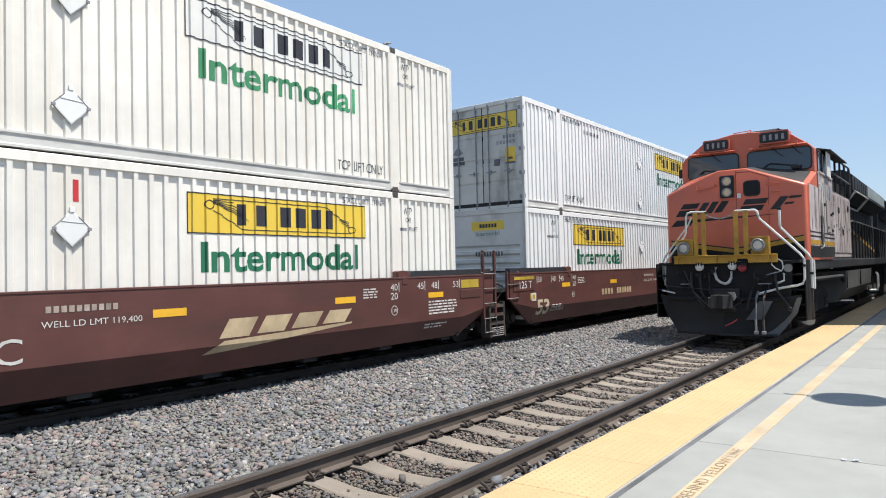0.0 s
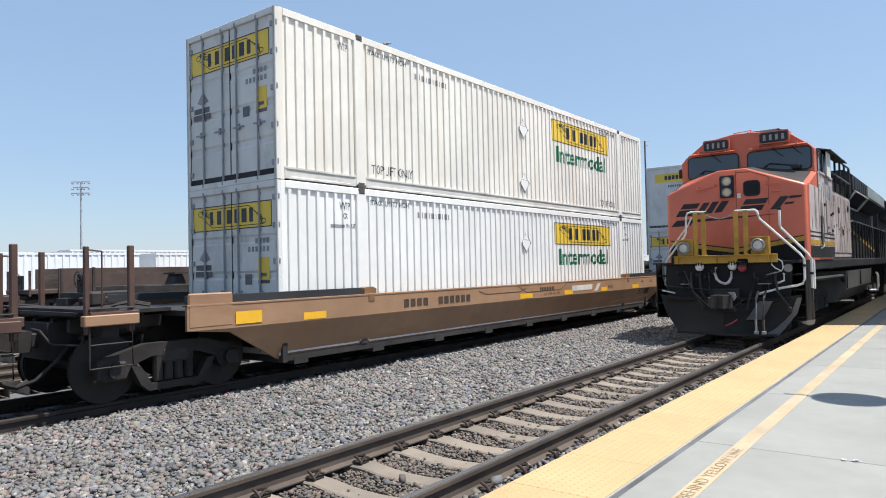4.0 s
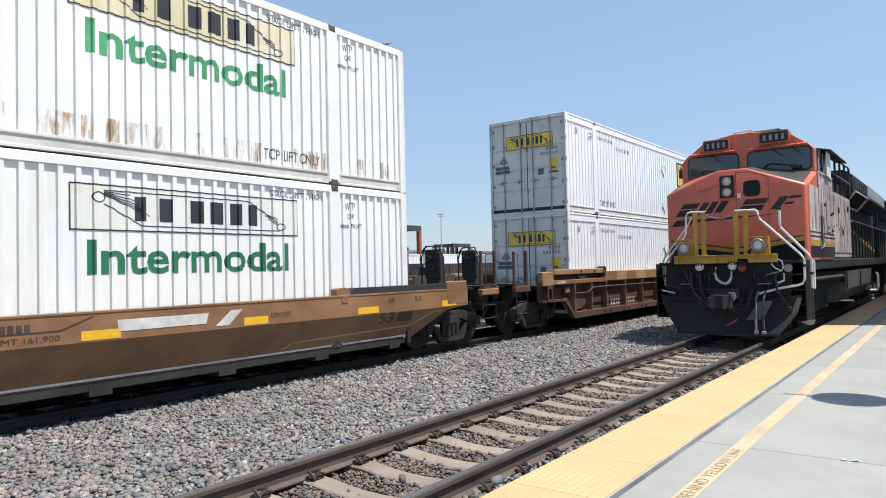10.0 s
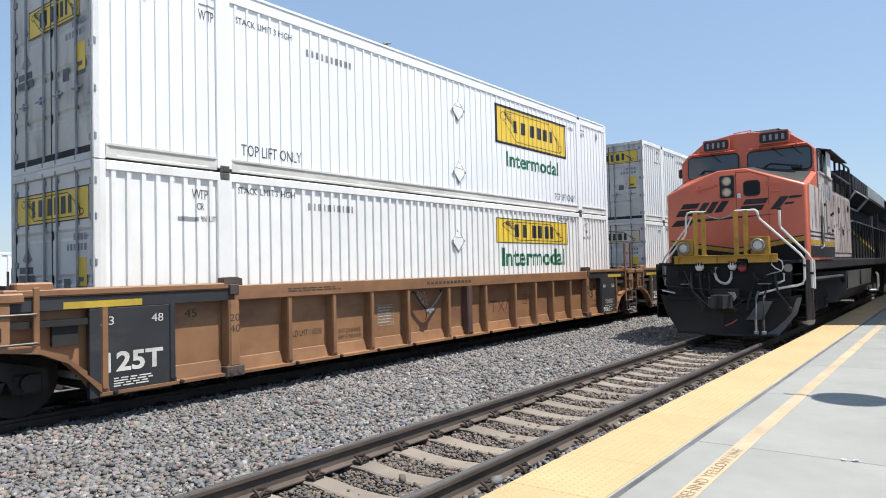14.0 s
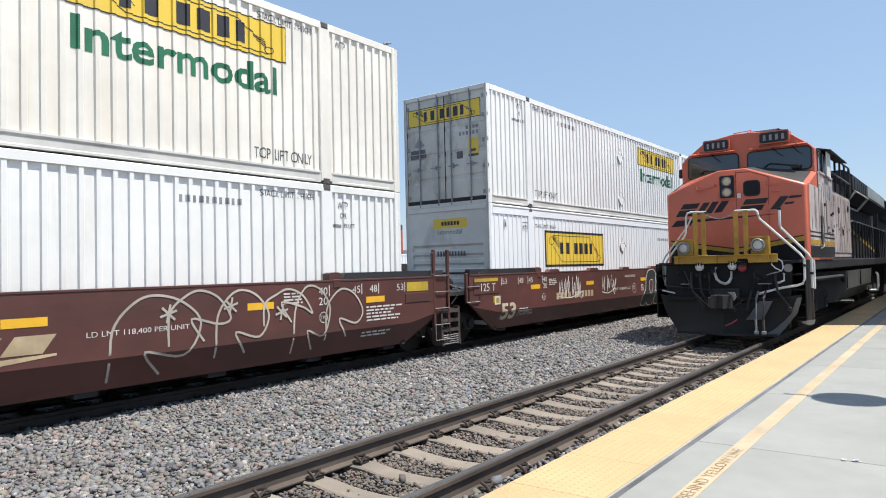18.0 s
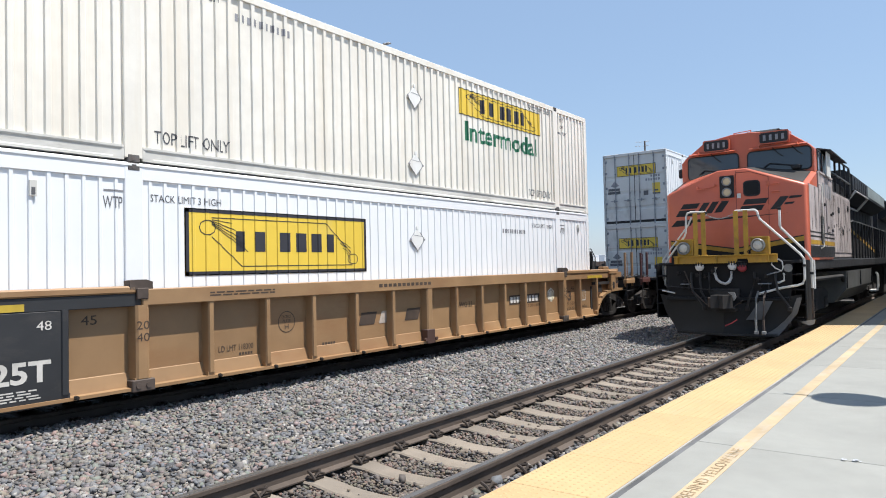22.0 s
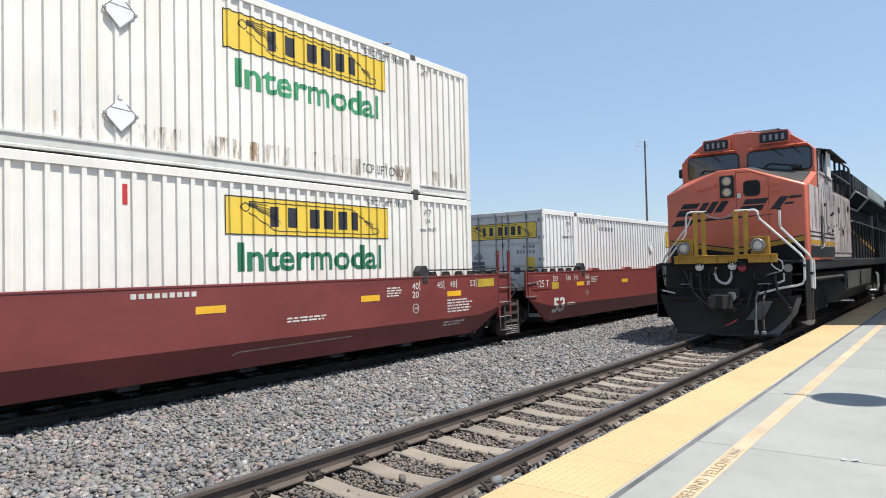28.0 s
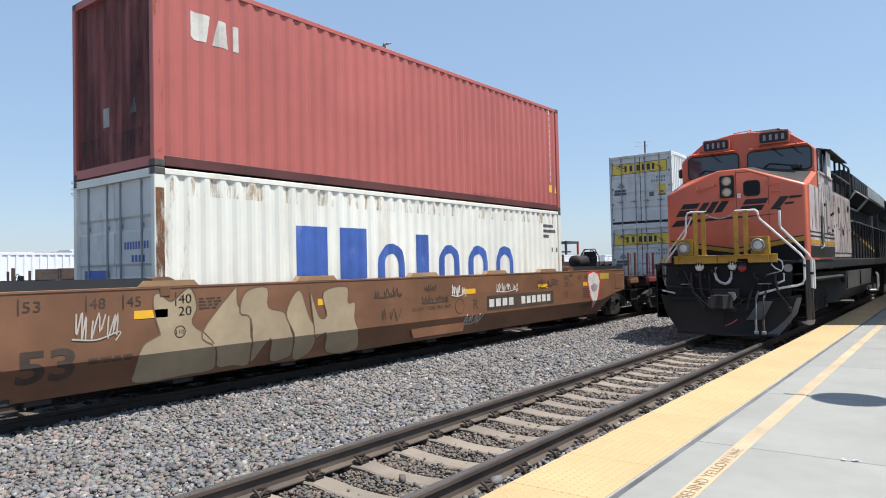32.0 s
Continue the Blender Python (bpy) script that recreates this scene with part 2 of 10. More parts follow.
    "hose": shader("rubber_hose", (0.025, 0.023, 0.022), 0.7, vary=0.2),
    "glove": shader("pale_hose_cover", (0.55, 0.54, 0.52), 0.8, vary=0.15, grain=20),
    "pane": glass("cab_window_glass", (0.02, 0.034, 0.055)),
    "sky_pane": shader("dusty_pale_window", (0.50, 0.55, 0.60), 0.25, vary=0.08, grain=4),
    # headlights are off: a warm highlight is put in as faint emission
    "lamp_lens": glow("warm_lamp_lens", (0.52, 0.42, 0.28), 0.10),
    "lens": shader("clear_lamp_lens", (0.60, 0.58, 0.52), 0.12, vary=0.1, grain=60, coat=0.5),
    "plow": shader("dark_plow_steel", (0.014, 0.014, 0.0145), 0.65, 0.0, vary=0.25, grain=4),
    "iso_rail": shader("dark_container_rail", (0.12, 0.035, 0.032), 0.6, vary=0.2, grain=8, stain=(0.08, 0.04, 0.03), stain_amount=0.7, stain_scale=(2, 2, 2)),
    "iso_red": shader("container_red_paint", (0.45, 0.120, 0.10), 0.5, vary=0.06, grain=4, stain=(0.32, 0.085, 0.07), stain_amount=0.5, stain_scale=(1.4, 1.4, 0.4)),
    "iso_white": shader("aged_white_paint", (0.80, 0.795, 0.715), 0.55, vary=0.05, grain=4, stain=(0.44, 0.31, 0.20), stain_amount=0.5, stain_scale=(1.6, 1.6, 0.25), cut=0.55),
    # track stone darkened for the shade under the cars
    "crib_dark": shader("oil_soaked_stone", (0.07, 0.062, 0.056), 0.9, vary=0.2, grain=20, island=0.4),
    "wing_grey": shader("faded_grey_green_panel", (0.30, 0.335, 0.32), 0.5, vary=0.12, grain=4, stain=(0.12, 0.13, 0.13), stain_amount=0.5, stain_scale=(1, 1, 1)),
    "smoke_steel": shader("grey_fuel_tank_paint", (0.105, 0.105, 0.10), 0.5, vary=0.25, grain=5, stain=(0.16, 0.145, 0.13), stain_amount=0.5, stain_scale=(1, 0.6, 3)),
    "wash": wash("rust_wash", (0.25, 0.105, 0.045), (0.10, 0.042, 0.024), (7.0, 7.0, 1.6), 0.38, 0.58),
    "soft_wash": wash("thin_rust_wash", (0.42, 0.25, 0.12), (0.24, 0.12, 0.05), (6.0, 6.0, 0.9), 0.52, 0.72),
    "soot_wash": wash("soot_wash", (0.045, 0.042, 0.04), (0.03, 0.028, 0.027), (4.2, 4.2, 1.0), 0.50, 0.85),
    "end_wash": wash("streaky_end_dirt", (0.10, 0.03, 0.028), (0.05, 0.025, 0.024), (3.0, 3.0, 0.45), 0.25, 0.75),
    "yard_brown": shader("dull_brown_car_paint", (0.075, 0.048, 0.038), 0.8, vary=0.25, grain=5, stain=(0.16, 0.15, 0.14), stain_amount=0.4, stain_scale=(1, 0.5, 3)),
    "brick_wall": shader("brown_station_wall", (0.18, 0.11, 0.08), 0.9, vary=0.15, grain=6, bump=0.4),
    "blue": shader("blue_lettering", (0.055, 0.125, 0.42), 0.5, vary=0.12, grain=7, stain=(0.55, 0.58, 0.6), stain_amount=0.5, stain_scale=(2, 3, 1), cut=0.6),
    "spray_black": shader("dark_spray_paint", (0.036, 0.042, 0.040), 0.6, vary=0.3, grain=4, stain=(0.13, 0.115, 0.085), stain_amount=0.6, stain_scale=(2.5, 1.6, 1.6), cut=0.5),
    "spray_orange": shader("orange_spray_paint", (0.62, 0.24, 0.06), 0.6, vary=0.15, grain=5),
    "teal": shader("teal_spray_paint", (0.05, 0.36, 0.34), 0.6, vary=0.15, grain=5),
    "chalk_tan": shader("tan_spray_paint", (0.37, 0.285, 0.18), 0.7, vary=0.12, grain=7),
    "chalk_rim": shader("brown_spray_line", (0.17, 0.10, 0.06), 0.7, vary=0.12, grain=7),
    "chalk": shader("pale_spray_paint", (0.50, 0.45, 0.38), 0.7, vary=0.12, grain=7),
    "silver_streak": shader("streaked_silver_spray", (0.50, 0.475, 0.45), 0.55, vary=0.1, grain=6, stain=(0.17, 0.13, 0.12), stain_amount=0.75, stain_scale=(2.0, 0.9, 9.0), cut=0.46),
    "ink_faint": shader("thin_grey_lettering", (0.30, 0.30, 0.32), 0.6, vary=0.15, grain=30),
    "silver": shader("silver_spray_paint", (0.40, 0.39, 0.37), 0.5, 0.2, vary=0.15, grain=5),
    "red": shader("red_marking", (0.55, 0.035, 0.04), 0.6, vary=0.1, grain=10),
    "galv": shader("weathered_pole_wood", (0.20, 0.17, 0.145), 0.8, vary=0.2, grain=4),
    "pole_steel": shader("dull_pole_steel", (0.46, 0.47, 0.49), 0.6, 0.3, vary=0.1),
    "crane_red": shader("crane_red_paint", (0.42, 0.085, 0.05), 0.55, vary=0.1, grain=1),
    "crane_dark": shader("crane_dark_steel", (0.05, 0.055, 0.065), 0.6, vary=0.15, grain=1),
    "asphalt": shader("yard_pavement", (0.17, 0.165, 0.16), 0.95, vary=0.15, grain=0.6),
}

# ---- mesh helpers ----
class Geo:
    def __init__(self):
        self.v, self.f = [], []

    def add(self, pts, faces):
        k = len(self.v)
        self.v.extend(tuple(p) for p in pts)
        self.f.extend(tuple(i + k for i in q) for q in faces)
        return self

    def box(self, x0, x1, y0, y1, z0, z1, c=0.0):
        x0, x1, y0, y1, z0, z1 = min(x0, x1), max(x0, x1), min(y0, y1), max(y0, y1), min(z0, z1), max(z0, z1)
        c = min(c, 0.45 * min(x1 - x0, y1 - y0, z1 - z0))
        if c <= 0:
            p = [(x, y, z) for x in (x0, x1) for y in (y0, y1) for z in (z0, z1)]
            return self.add(p, [(0, 1, 3, 2), (4, 6, 7, 5), (0, 4, 5, 1), (2, 3, 7, 6), (0, 2, 6, 4), (1, 5, 7, 3)])
        p = []
        for x, sx in ((x0, 1), (x1, -1)):
            for y, sy in ((y0, 1), (y1, -1)):
                for z, sz in ((z0, 1), (z1, -1)):
                    p += [(x, y + sy * c, z + sz * c), (x + sx * c, y, z + sz * c), (x + sx * c, y + sy * c, z)]
        i = lambda a, b, d, k: 3 * (4 * a + 2 * b + d) + k
        f = []
        for s in (0, 1):
            f.append((i(s, 0, 0, 0), i(s, 0, 1, 0), i(s, 1, 1, 0), i(s, 1, 0, 0)))
            f.append((i(0, s, 0, 1), i(0, s, 1, 1), i(1, s, 1, 1), i(1, s, 0, 1)))
            f.append((i(0, 0, s, 2), i(0, 1, s, 2), i(1, 1, s, 2), i(1, 0, s, 2)))
            for q in (0, 1):
                f.append((i(s, q, 0, 0), i(s, q, 1, 0), i(s, q, 1, 1), i(s, q, 0, 1)))
                f.append((i(s, 0, q, 0), i(s, 1, q, 0), i(s, 1, q, 2), i(s, 0, q, 2)))
                f.append((i(0, s, q, 1), i(1, s, q, 1), i(1, s, q, 2), i(0, s, q, 2)))
                for w in (0, 1):
                    f.append((i(s, q, w, 0), i(s, q, w, 1), i(s, q, w, 2)))
        return self.add(p, f)

    def prism(self, poly, axis, a, b):
        """A polygon pushed along an axis: (y, z) for x, (x, z) for y, (x, y) for z."""
        put = {"x": lambda u, w, t: (t, u, w), "y": lambda u, w, t: (u, t, w), "z": lambda u, w, t: (u, w, t)}[axis]
        n = len(poly)
        pts = [put(u, w, a) for u, w in poly] + [put(u, w, b) for u, w in poly]
        return self.add(pts, [tuple(range(n - 1, -1, -1)), tuple(range(n, 2 * n))] + [(i, (i + 1) % n, n + (i + 1) % n, n + i) for i in range(n)])

    def loft(self, rings, closed=True, caps=True):
        n = len(rings[0])
        k = len(self.v)
        for r in rings:
            self.v.extend(tuple(p) for p in r)
        for j in range(len(rings) - 1):
            for i in range(n if closed else n - 1):
                a, b = k + j * n + i, k + j * n + (i + 1) % n
                self.f.append((a, b, b + n, a + n))
        if caps:
            self.f.append(tuple(range(k + n - 1, k - 1, -1)))
            self.f.append(tuple(range(k + (len(rings) - 1) * n, k + len(rings) * n)))
        return self

    def tube(self, path, r, n=8):
        path = [Vector(p) for p in path]
        rings = []
        for i, p in enumerate(path):
            a = (path[i] - path[i - 1]).normalized() if i else None
            b = (path[i + 1] - path[i]).normalized() if i + 1 < len(path) else None
            d = ((a or b) + (b or a)).normalized()
            up = Vector((0, 0, 1)) if abs(d.z) < 0.95 else Vector((0, 1, 0))
            s = d.cross(up).normalized()
            w = s.cross(d)
            rings.append([p + r * (math.cos(t) * s + math.sin(t) * w) for t in (2 * math.pi * k / n for k in range(n))])
        return self.loft(rings)

    def cyl(self, c, axis, r, h, n=16, r2=None):
        c = Vector(c)
        d = {"x": Vector((1, 0, 0)), "y": Vector((0, 1, 0)), "z": Vector((0, 0, 1))}[axis]
        s = {"x": Vector((0, 1, 0)), "y": Vector((0, 0, 1)), "z": Vector((1, 0, 0))}[axis]
        w = d.cross(s)
        ring = lambda o, q: [c + o * d + q * (math.cos(t) * s + math.sin(t) * w) for t in (2 * math.pi * k / n for k in range(n))]
        return self.loft([ring(-h / 2, r), ring(h / 2, r if r2 is None else r2)])

    def spin(self, c, axis, prof, n=20):
        """A turned shape: prof holds (offset along the axis, radius)."""
        c = Vector(c)
        d = {"x": Vector((1, 0, 0)), "y": Vector((0, 1, 0)), "z": Vector((0, 0, 1))}[axis]
        s = {"x": Vector((0, 1, 0)), "y": Vector((0, 0, 1)), "z": Vector((1, 0, 0))}[axis]
        w = d.cross(s)
        return self.loft([[c + o * d + max(q, 0.001) * (math.cos(t) * s + math.sin(t) * w) for t in (2 * math.pi * k / n for k in range(n))] for o, q in prof])

    def mesh(self, name, mat, smooth=False):
        me = bpy.data.meshes.new(name)
        me.from_pydata(self.v, [], self.f)
        me.materials.append(M[mat] if isinstance(mat, str) else mat)
        if smooth:
            me.shade_smooth()
            me.set_sharp_from_angle(angle=radians(40))
        return me


CACHE = {}


def cached(key, name, mat, make, smooth=False):
    """One mesh for all alike pieces."""
    if (key, mat) not in CACHE:
        CACHE[(key, mat)] = make().mesh(name, mat, smooth)
    return CACHE[(key, mat)]


def thing(name, m, label, category, group="", kind=""):
    ob = new(name)
    ob.empty_display_size = 0.1
    ob.matrix_basis = m
    return tagged(ob, label, category, group, kind)


def part(name, me, parent, label="", m=None):
    ob = new(name, me)
    ob.parent = parent
    if m is not None:
        ob.matrix_basis = m
    if label:
        tagged(ob, label)
    return ob


def setting(name, geo, mat, label, category, smooth=False):
    return tagged(new(name, geo.mesh(name, mat, smooth)), label, category, kind="structure")


def clip_strip(poly, a, b):
    """The part of a convex (y, z) polygon with y between a and b."""
    for lim, sign in ((a, 1), (b, -1)):
        out = []
        for i in range(len(poly)):
            p, q = poly[i], poly[(i + 1) % len(poly)]
            dp, dq = sign * (p[0] - lim), sign * (q[0] - lim)
            if dp >= 0:
                out.append(p)
            if dp * dq < 0:
                t = dp / (dp - dq)
                out.append((p[0] + t * (q[0] - p[0]), p[1] + t * (q[1] - p[1])))
        poly = out
        if len(poly) < 3:
            return []
    return poly


def decal(polys, breaks, depth, lift=0.004):
    """Flat paint laid over a folded sheet: polys in (y, z), folds at the sorted breaks, depth(y, z) the sheet's x."""
    g = Geo()
    for poly in polys:
        lo, hi = min(p[0] for p in poly), max(p[0] for p in poly)
        cuts = [lo - 1e-6] + [b for b in breaks if lo + 1e-5 < b < hi - 1e-5] + [hi + 1e-6]
        for a, b in zip(cuts, cuts[1:]):
            q = clip_strip(poly, a, b)
            if q:
                g.add([(depth(y, z) + lift, y, z) for y, z in q], [tuple(range(len(q)))])
    return g


LETTERS = {}


def text_polys(body, y0, y1, z0, z1, bold=0.0):
    """Lettering as triangles in (y, z), stretched to fill the given field. y runs to the reader's right."""
    if (body, bold) not in LETTERS:
        c = bpy.data.curves.new("lettering", "FONT")
        c.body, c.resolution_u, c.offset = body, 3, bold
        ob = bpy.data.objects.new("lettering", c)
        me = bpy.data.meshes.new_from_object(ob)
        me.calc_loop_triangles()
        tri = [[(me.vertices[i].co.x, me.vertices[i].co.y) for i in t.vertices] for t in me.loop_triangles]
        bpy.data.objects.remove(ob)
        bpy.data.curves.remove(c)
        bpy.data.meshes.remove(me)
        LETTERS[(body, bold)] = tri
    tri = LETTERS[(body, bold)]
    xs = [p[0] for t in tri for p in t]
    ys = [p[1] for t in tri for p in t]
    sx, sy = (y1 - y0) / (max(xs) - min(xs)), (z1 - z0) / (max(ys) - min(ys))
    return [[(y0 + (x - min(xs)) * sx, z0 + (y - min(ys)) * sy) for x, y in t] for t in tri]


def rect(y0, y1, z0, z1):
    return [(y0, z0), (y1, z0), (y1, z1), (y0, z1)]


def bars(y0, y1, z0, z1, n, gap=0.35, slant=0.0):
    """Plain bars in place of characters."""
    w = (y1 - y0) / n
    return [[(y0 + i * w, z0), (y0 + (i + 1 - gap) * w, z0), (y0 + (i + 1 - gap) * w + slant, z1), (y0 + i * w + slant, z1)] for i in range(n)]


def stroke(pts, w):
    """A painted line of width w through points in (y, z)."""
    out = []
    for p, q in zip(pts, pts[1:]):
        d = math.hypot(q[0] - p[0], q[1] - p[1])
        if d < 1e-6:
            continue
        nx, nz = -(q[1] - p[1]) / d * w / 2, (q[0] - p[0]) / d * w / 2
        ex, ez = (q[0] - p[0]) / d * w * 0.3, (q[1] - p[1]) / d * w * 0.3
        out.append([(p[0] - ex + nx, p[1] - ez + nz), (p[0] - ex - nx, p[1] - ez - nz), (q[0] + ex - nx, q[1] + ez - nz), (q[0] + ex + nx, q[1] + ez + nz)])
    return out


def ring_stroke(cy, cz, r, w, n=16, sq=1.0):
    return stroke([(cy + r * math.cos(2 * math.pi * i / n), cz + r * sq * math.sin(2 * math.pi * i / n)) for i in range(n + 1)], w)

# ---- ground, ballast, tracks and platform ----
g = Geo()
g.add([(-2500, -1500, -0.62), (2500, -1500, -0.62), (2500, 3500, -0.62), (-2500, 3500, -0.62)], [(0, 1, 2, 3)])
setting("ground", g, "dirt", "dry brown rail yard ground reaching to the horizon", "ground")

g = Geo()
g.prism([(1.5, -0.7), (1.5, -0.215), (0.95, -0.215), (0.72, -0.275), (-0.72, -0.275), (-1.0, -0.19), (-1.35, -0.155), (-2.4, -0.158), (-4.55, -0.158), (-4.95, -0.165), (-5.3, -0.26),
         (-6.8, -0.25), (-7.4, -0.2), (-7.7, -0.2), (-8.6, -0.62), (-8.6, -0.7)], "y", -30, 160)
setting("ballast_bed", g, "ballast", "grey crushed stone bed under the tracks", "ballast")

g = Geo()
g.box(-46, -8.6, -60, 400, -0.66, -0.55)
setting("yard_pavement", g, "asphalt", "dusty grey pavement of the freight yard", "pavement")


def stones(name, areas, mat, label):
    """Loose angular stones, thrown over rectangles: x0, x1, y0, y1, z0 at x0, z1 at x1, count, size."""
    rng = np.random.default_rng(7)
    V, F, k = [], [], 0
    cube = np.array([(x, y, z) for x in (-1, 1) for y in (-1, 1) for z in (-1, 1)], float)
    quad = np.array([(0, 1, 3, 2), (4, 6, 7, 5), (0, 4, 5, 1), (2, 3, 7, 6), (0, 2, 6, 4), (1, 5, 7, 3)])
    for x0, x1, y0, y1, z0, z1, n, size in areas:
        u = rng.random(n)
        crib = x1 < 0.75 and (x0 > -0.75 or x1 < -5.15)
        c = np.stack([x0 + (x1 - x0) * u, y0 + (y1 - y0) * rng.random(n), z0 + (z1 - z0) * u + rng.normal(0, 0.012, n)], 1)
        if crib:
            first = 5.413 if x1 > 0 else 5.3
            off = np.abs((c[:, 1] - first + 0.305) % 0.61 - 0.305)
            c = c[(off > 0.135) | (rng.random(n) < 0.03)]
            n = len(c)
        s = size * rng.lognormal(0, 0.28, (n, 1)) * rng.uniform(0.62, 1.15, (n, 3)) / 2
        s[:, 2] *= 0.7
        p = cube[None] * s[:, None] * rng.uniform(0.32, 1.05, (n, 8, 3))
        a, b = rng.uniform(0, 2 * np.pi, n), rng.uniform(-0.9, 0.9, n)
        ca, sa, cb, sb = np.cos(a), np.sin(a), np.cos(b), np.sin(b)
        p = np.stack([p[..., 0] * cb[:, None] + p[..., 2] * sb[:, None], p[..., 1], p[..., 2] * cb[:, None] - p[..., 0] * sb[:, None]], -1)
        p = np.stack([p[..., 0] * ca[:, None] - p[..., 1] * sa[:, None], p[..., 0] * sa[:, None] + p[..., 1] * ca[:, None], p[..., 2]], -1)
        V.append((p + c[:, None]).reshape(-1, 3))
        F.append((quad[None] + 8 * np.arange(n)[:, None, None] + k).reshape(-1, 4))
        k += 8 * n
    V, F = np.concatenate(V), np.concatenate(F)
    me = bpy.data.meshes.new(name)
    me.vertices.add(len(V))
    me.vertices.foreach_set("co", V.ravel())
    me.loops.add(F.size)
    me.loops.foreach_set("vertex_index", F.ravel().astype(np.int32))
    me.polygons.add(len(F))
    me.polygons.foreach_set("loop_start", (np.arange(len(F)) * 4).astype(np.int32))
    me.update(calc_edges=True)
    me.materials.append(M[mat])
    return tagged(new(name, me), label, "ballast", kind="stuff")


stones("ballast_stones", [
    (-2.4, -0.82, 2.0, 9.0, -0.152, -0.152, 8200, 0.055),
    (-5.05, -2.4, 2.0, 9.0, -0.150, -0.152, 15500, 0.054),
    (-2.4, -0.82, 9.0, 17.0, -0.152, -0.152, 8300, 0.054),
    (-5.05, -2.4, 9.0, 17.0, -0.150, -0.152, 14500, 0.055),
    (-2.4, -0.85, 17.0, 34.0, -0.152, -0.152, 6000, 0.075),
    (-5.05, -2.4, 17.0, 34.0, -0.150, -0.152, 13000, 0.068),
    (0.80, 1.56, 2.5, 16.0, -0.20, -0.20, 6500, 0.055),
    (-5.05, -0.82, -10.0, 2.0, -0.152, -0.152, 9000, 0.075),
], "stone", "grey and pinkish crushed stone ballast between the tracks")
stones("crib_stones", [
    (-0.68, 0.68, 2.5, 9.0, -0.235, -0.235, 14000, 0.036),
    (-0.68, 0.68, 9.0, 18.0, -0.235, -0.235, 13000, 0.042),
    (-0.68, 0.68, -10.0, 2.5, -0.245, -0.245, 5000, 0.075),
], "stone_brown", "brownish stones packed between the concrete ties")
# shade below the train is put into these stones' colour
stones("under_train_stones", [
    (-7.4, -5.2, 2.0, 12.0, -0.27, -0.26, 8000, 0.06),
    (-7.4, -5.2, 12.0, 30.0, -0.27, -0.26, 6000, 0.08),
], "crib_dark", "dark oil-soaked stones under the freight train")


def rail_geo(x):
    g = Geo()
    prof = [(-0.075, -0.186), (0.075, -0.186), (0.075, -0.174), (0.012, -0.155), (0.009, -0.06), (0.036, -0.045), (0.0375, -0.012), (0.034, -0.004),
            (-0.034, -0.004), (-0.0375, -0.012), (-0.036, -0.045), (-0.009, -0.06), (-0.012, -0.155), (-0.075, -0.174)]
    g.prism([(x + u, w) for u, w in prof], "y", -25, 150)
    return g


def tie_geo():
    g = Geo()
    top = [(-1.295, -0.225), (-1.22, -0.19), (-0.55, -0.188), (-0.3, -0.215), (-0.1, -0.226), (0.1, -0.226), (0.3, -0.215), (0.55, -0.188), (1.22, -0.19), (1.295, -0.225)]
    rings = []
    for dy, dz in ((-0.135, -0.20), (-0.125, -0.012), (-0.105, 0.0), (0.105, 0.0), (0.125, -0.012), (0.135, -0.20)):
        rings.append([(x, dy, z + dz if dz > -0.1 else -0.42) for x, z in top])
    g.loft(rings, closed=False, caps=False)
    return g


def clip_geo():
    g = Geo()
    g.box(-0.035, 0.035, -0.05, 0.05, 0.0, 0.018, 0.005)
    g.tube([(0.045, -0.05, 0.012), (0.02, -0.055, 0.045), (-0.02, -0.05, 0.058), (-0.04, -0.02, 0.045), (-0.02, 0.0, 0.05), (0.02, 0.012, 0.055), (-0.01, 0.045, 0.052), (-0.045, 0.05, 0.03)], 0.011, 6)
    g.tube([(0.03, -0.045, 0.02), (0.035, 0.0, 0.052), (0.03, 0.05, 0.03)], 0.011, 6)
    return g


def track(name, x, y_first, n, clips, label, steel="rail", head="rail_top", block="tie"):
    t = thing(name, pose(x, 0, 0), label, "railway track", kind="structure")
    for s in (-0.755, 0.755):
        part("rail", rail_geo(s).mesh("rail", steel), t)
        g = Geo().box(s - 0.031, s + 0.031, -25, 150, -0.004, 0.0, 0.001)
        part("rail_head", g.mesh("rail_head", head), t, "polished running surface of the rail")
    for i in range(n):
        tie = part("tie", cached("tie", "tie", block, tie_geo), t, m=pose(0, y_first + 0.61 * i, 0))
        if i < clips:
            for s in (-0.755, 0.755):
                for w in (-1, 1):
                    part("rail_clip", cached("clip", "rail_clip", "clip", clip_geo, True), tie, m=pose(s + 0.11 * w, 0, -0.186, 0, 0, 0 if w > 0 else 180) @ Matrix.Scale(1.3, 4))
    return t


track("near_track", 0.0, 5.413 - 0.61 * 26, 64, 50, "steel rails on pale concrete ties beside the platform")
# the far track takes the tie and rail darkened for the train's shade
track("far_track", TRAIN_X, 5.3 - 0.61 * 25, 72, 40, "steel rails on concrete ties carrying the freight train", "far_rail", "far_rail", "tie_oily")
for j, x in enumerate((-11.6, -17.2, -22.8)):
    t = thing("yard_track", pose(x, 0, -0.12), "weathered yard track rails behind the freight train", "railway track", kind="structure")
    for s in (-0.755, 0.755):
        part("rail", rail_geo(s).mesh("rail", "rail"), t)
    for i in range(60):
        part("tie", cached("tie", "tie", "tie", tie_geo), t, m=pose(0, 2 + 0.61 * i, 0))

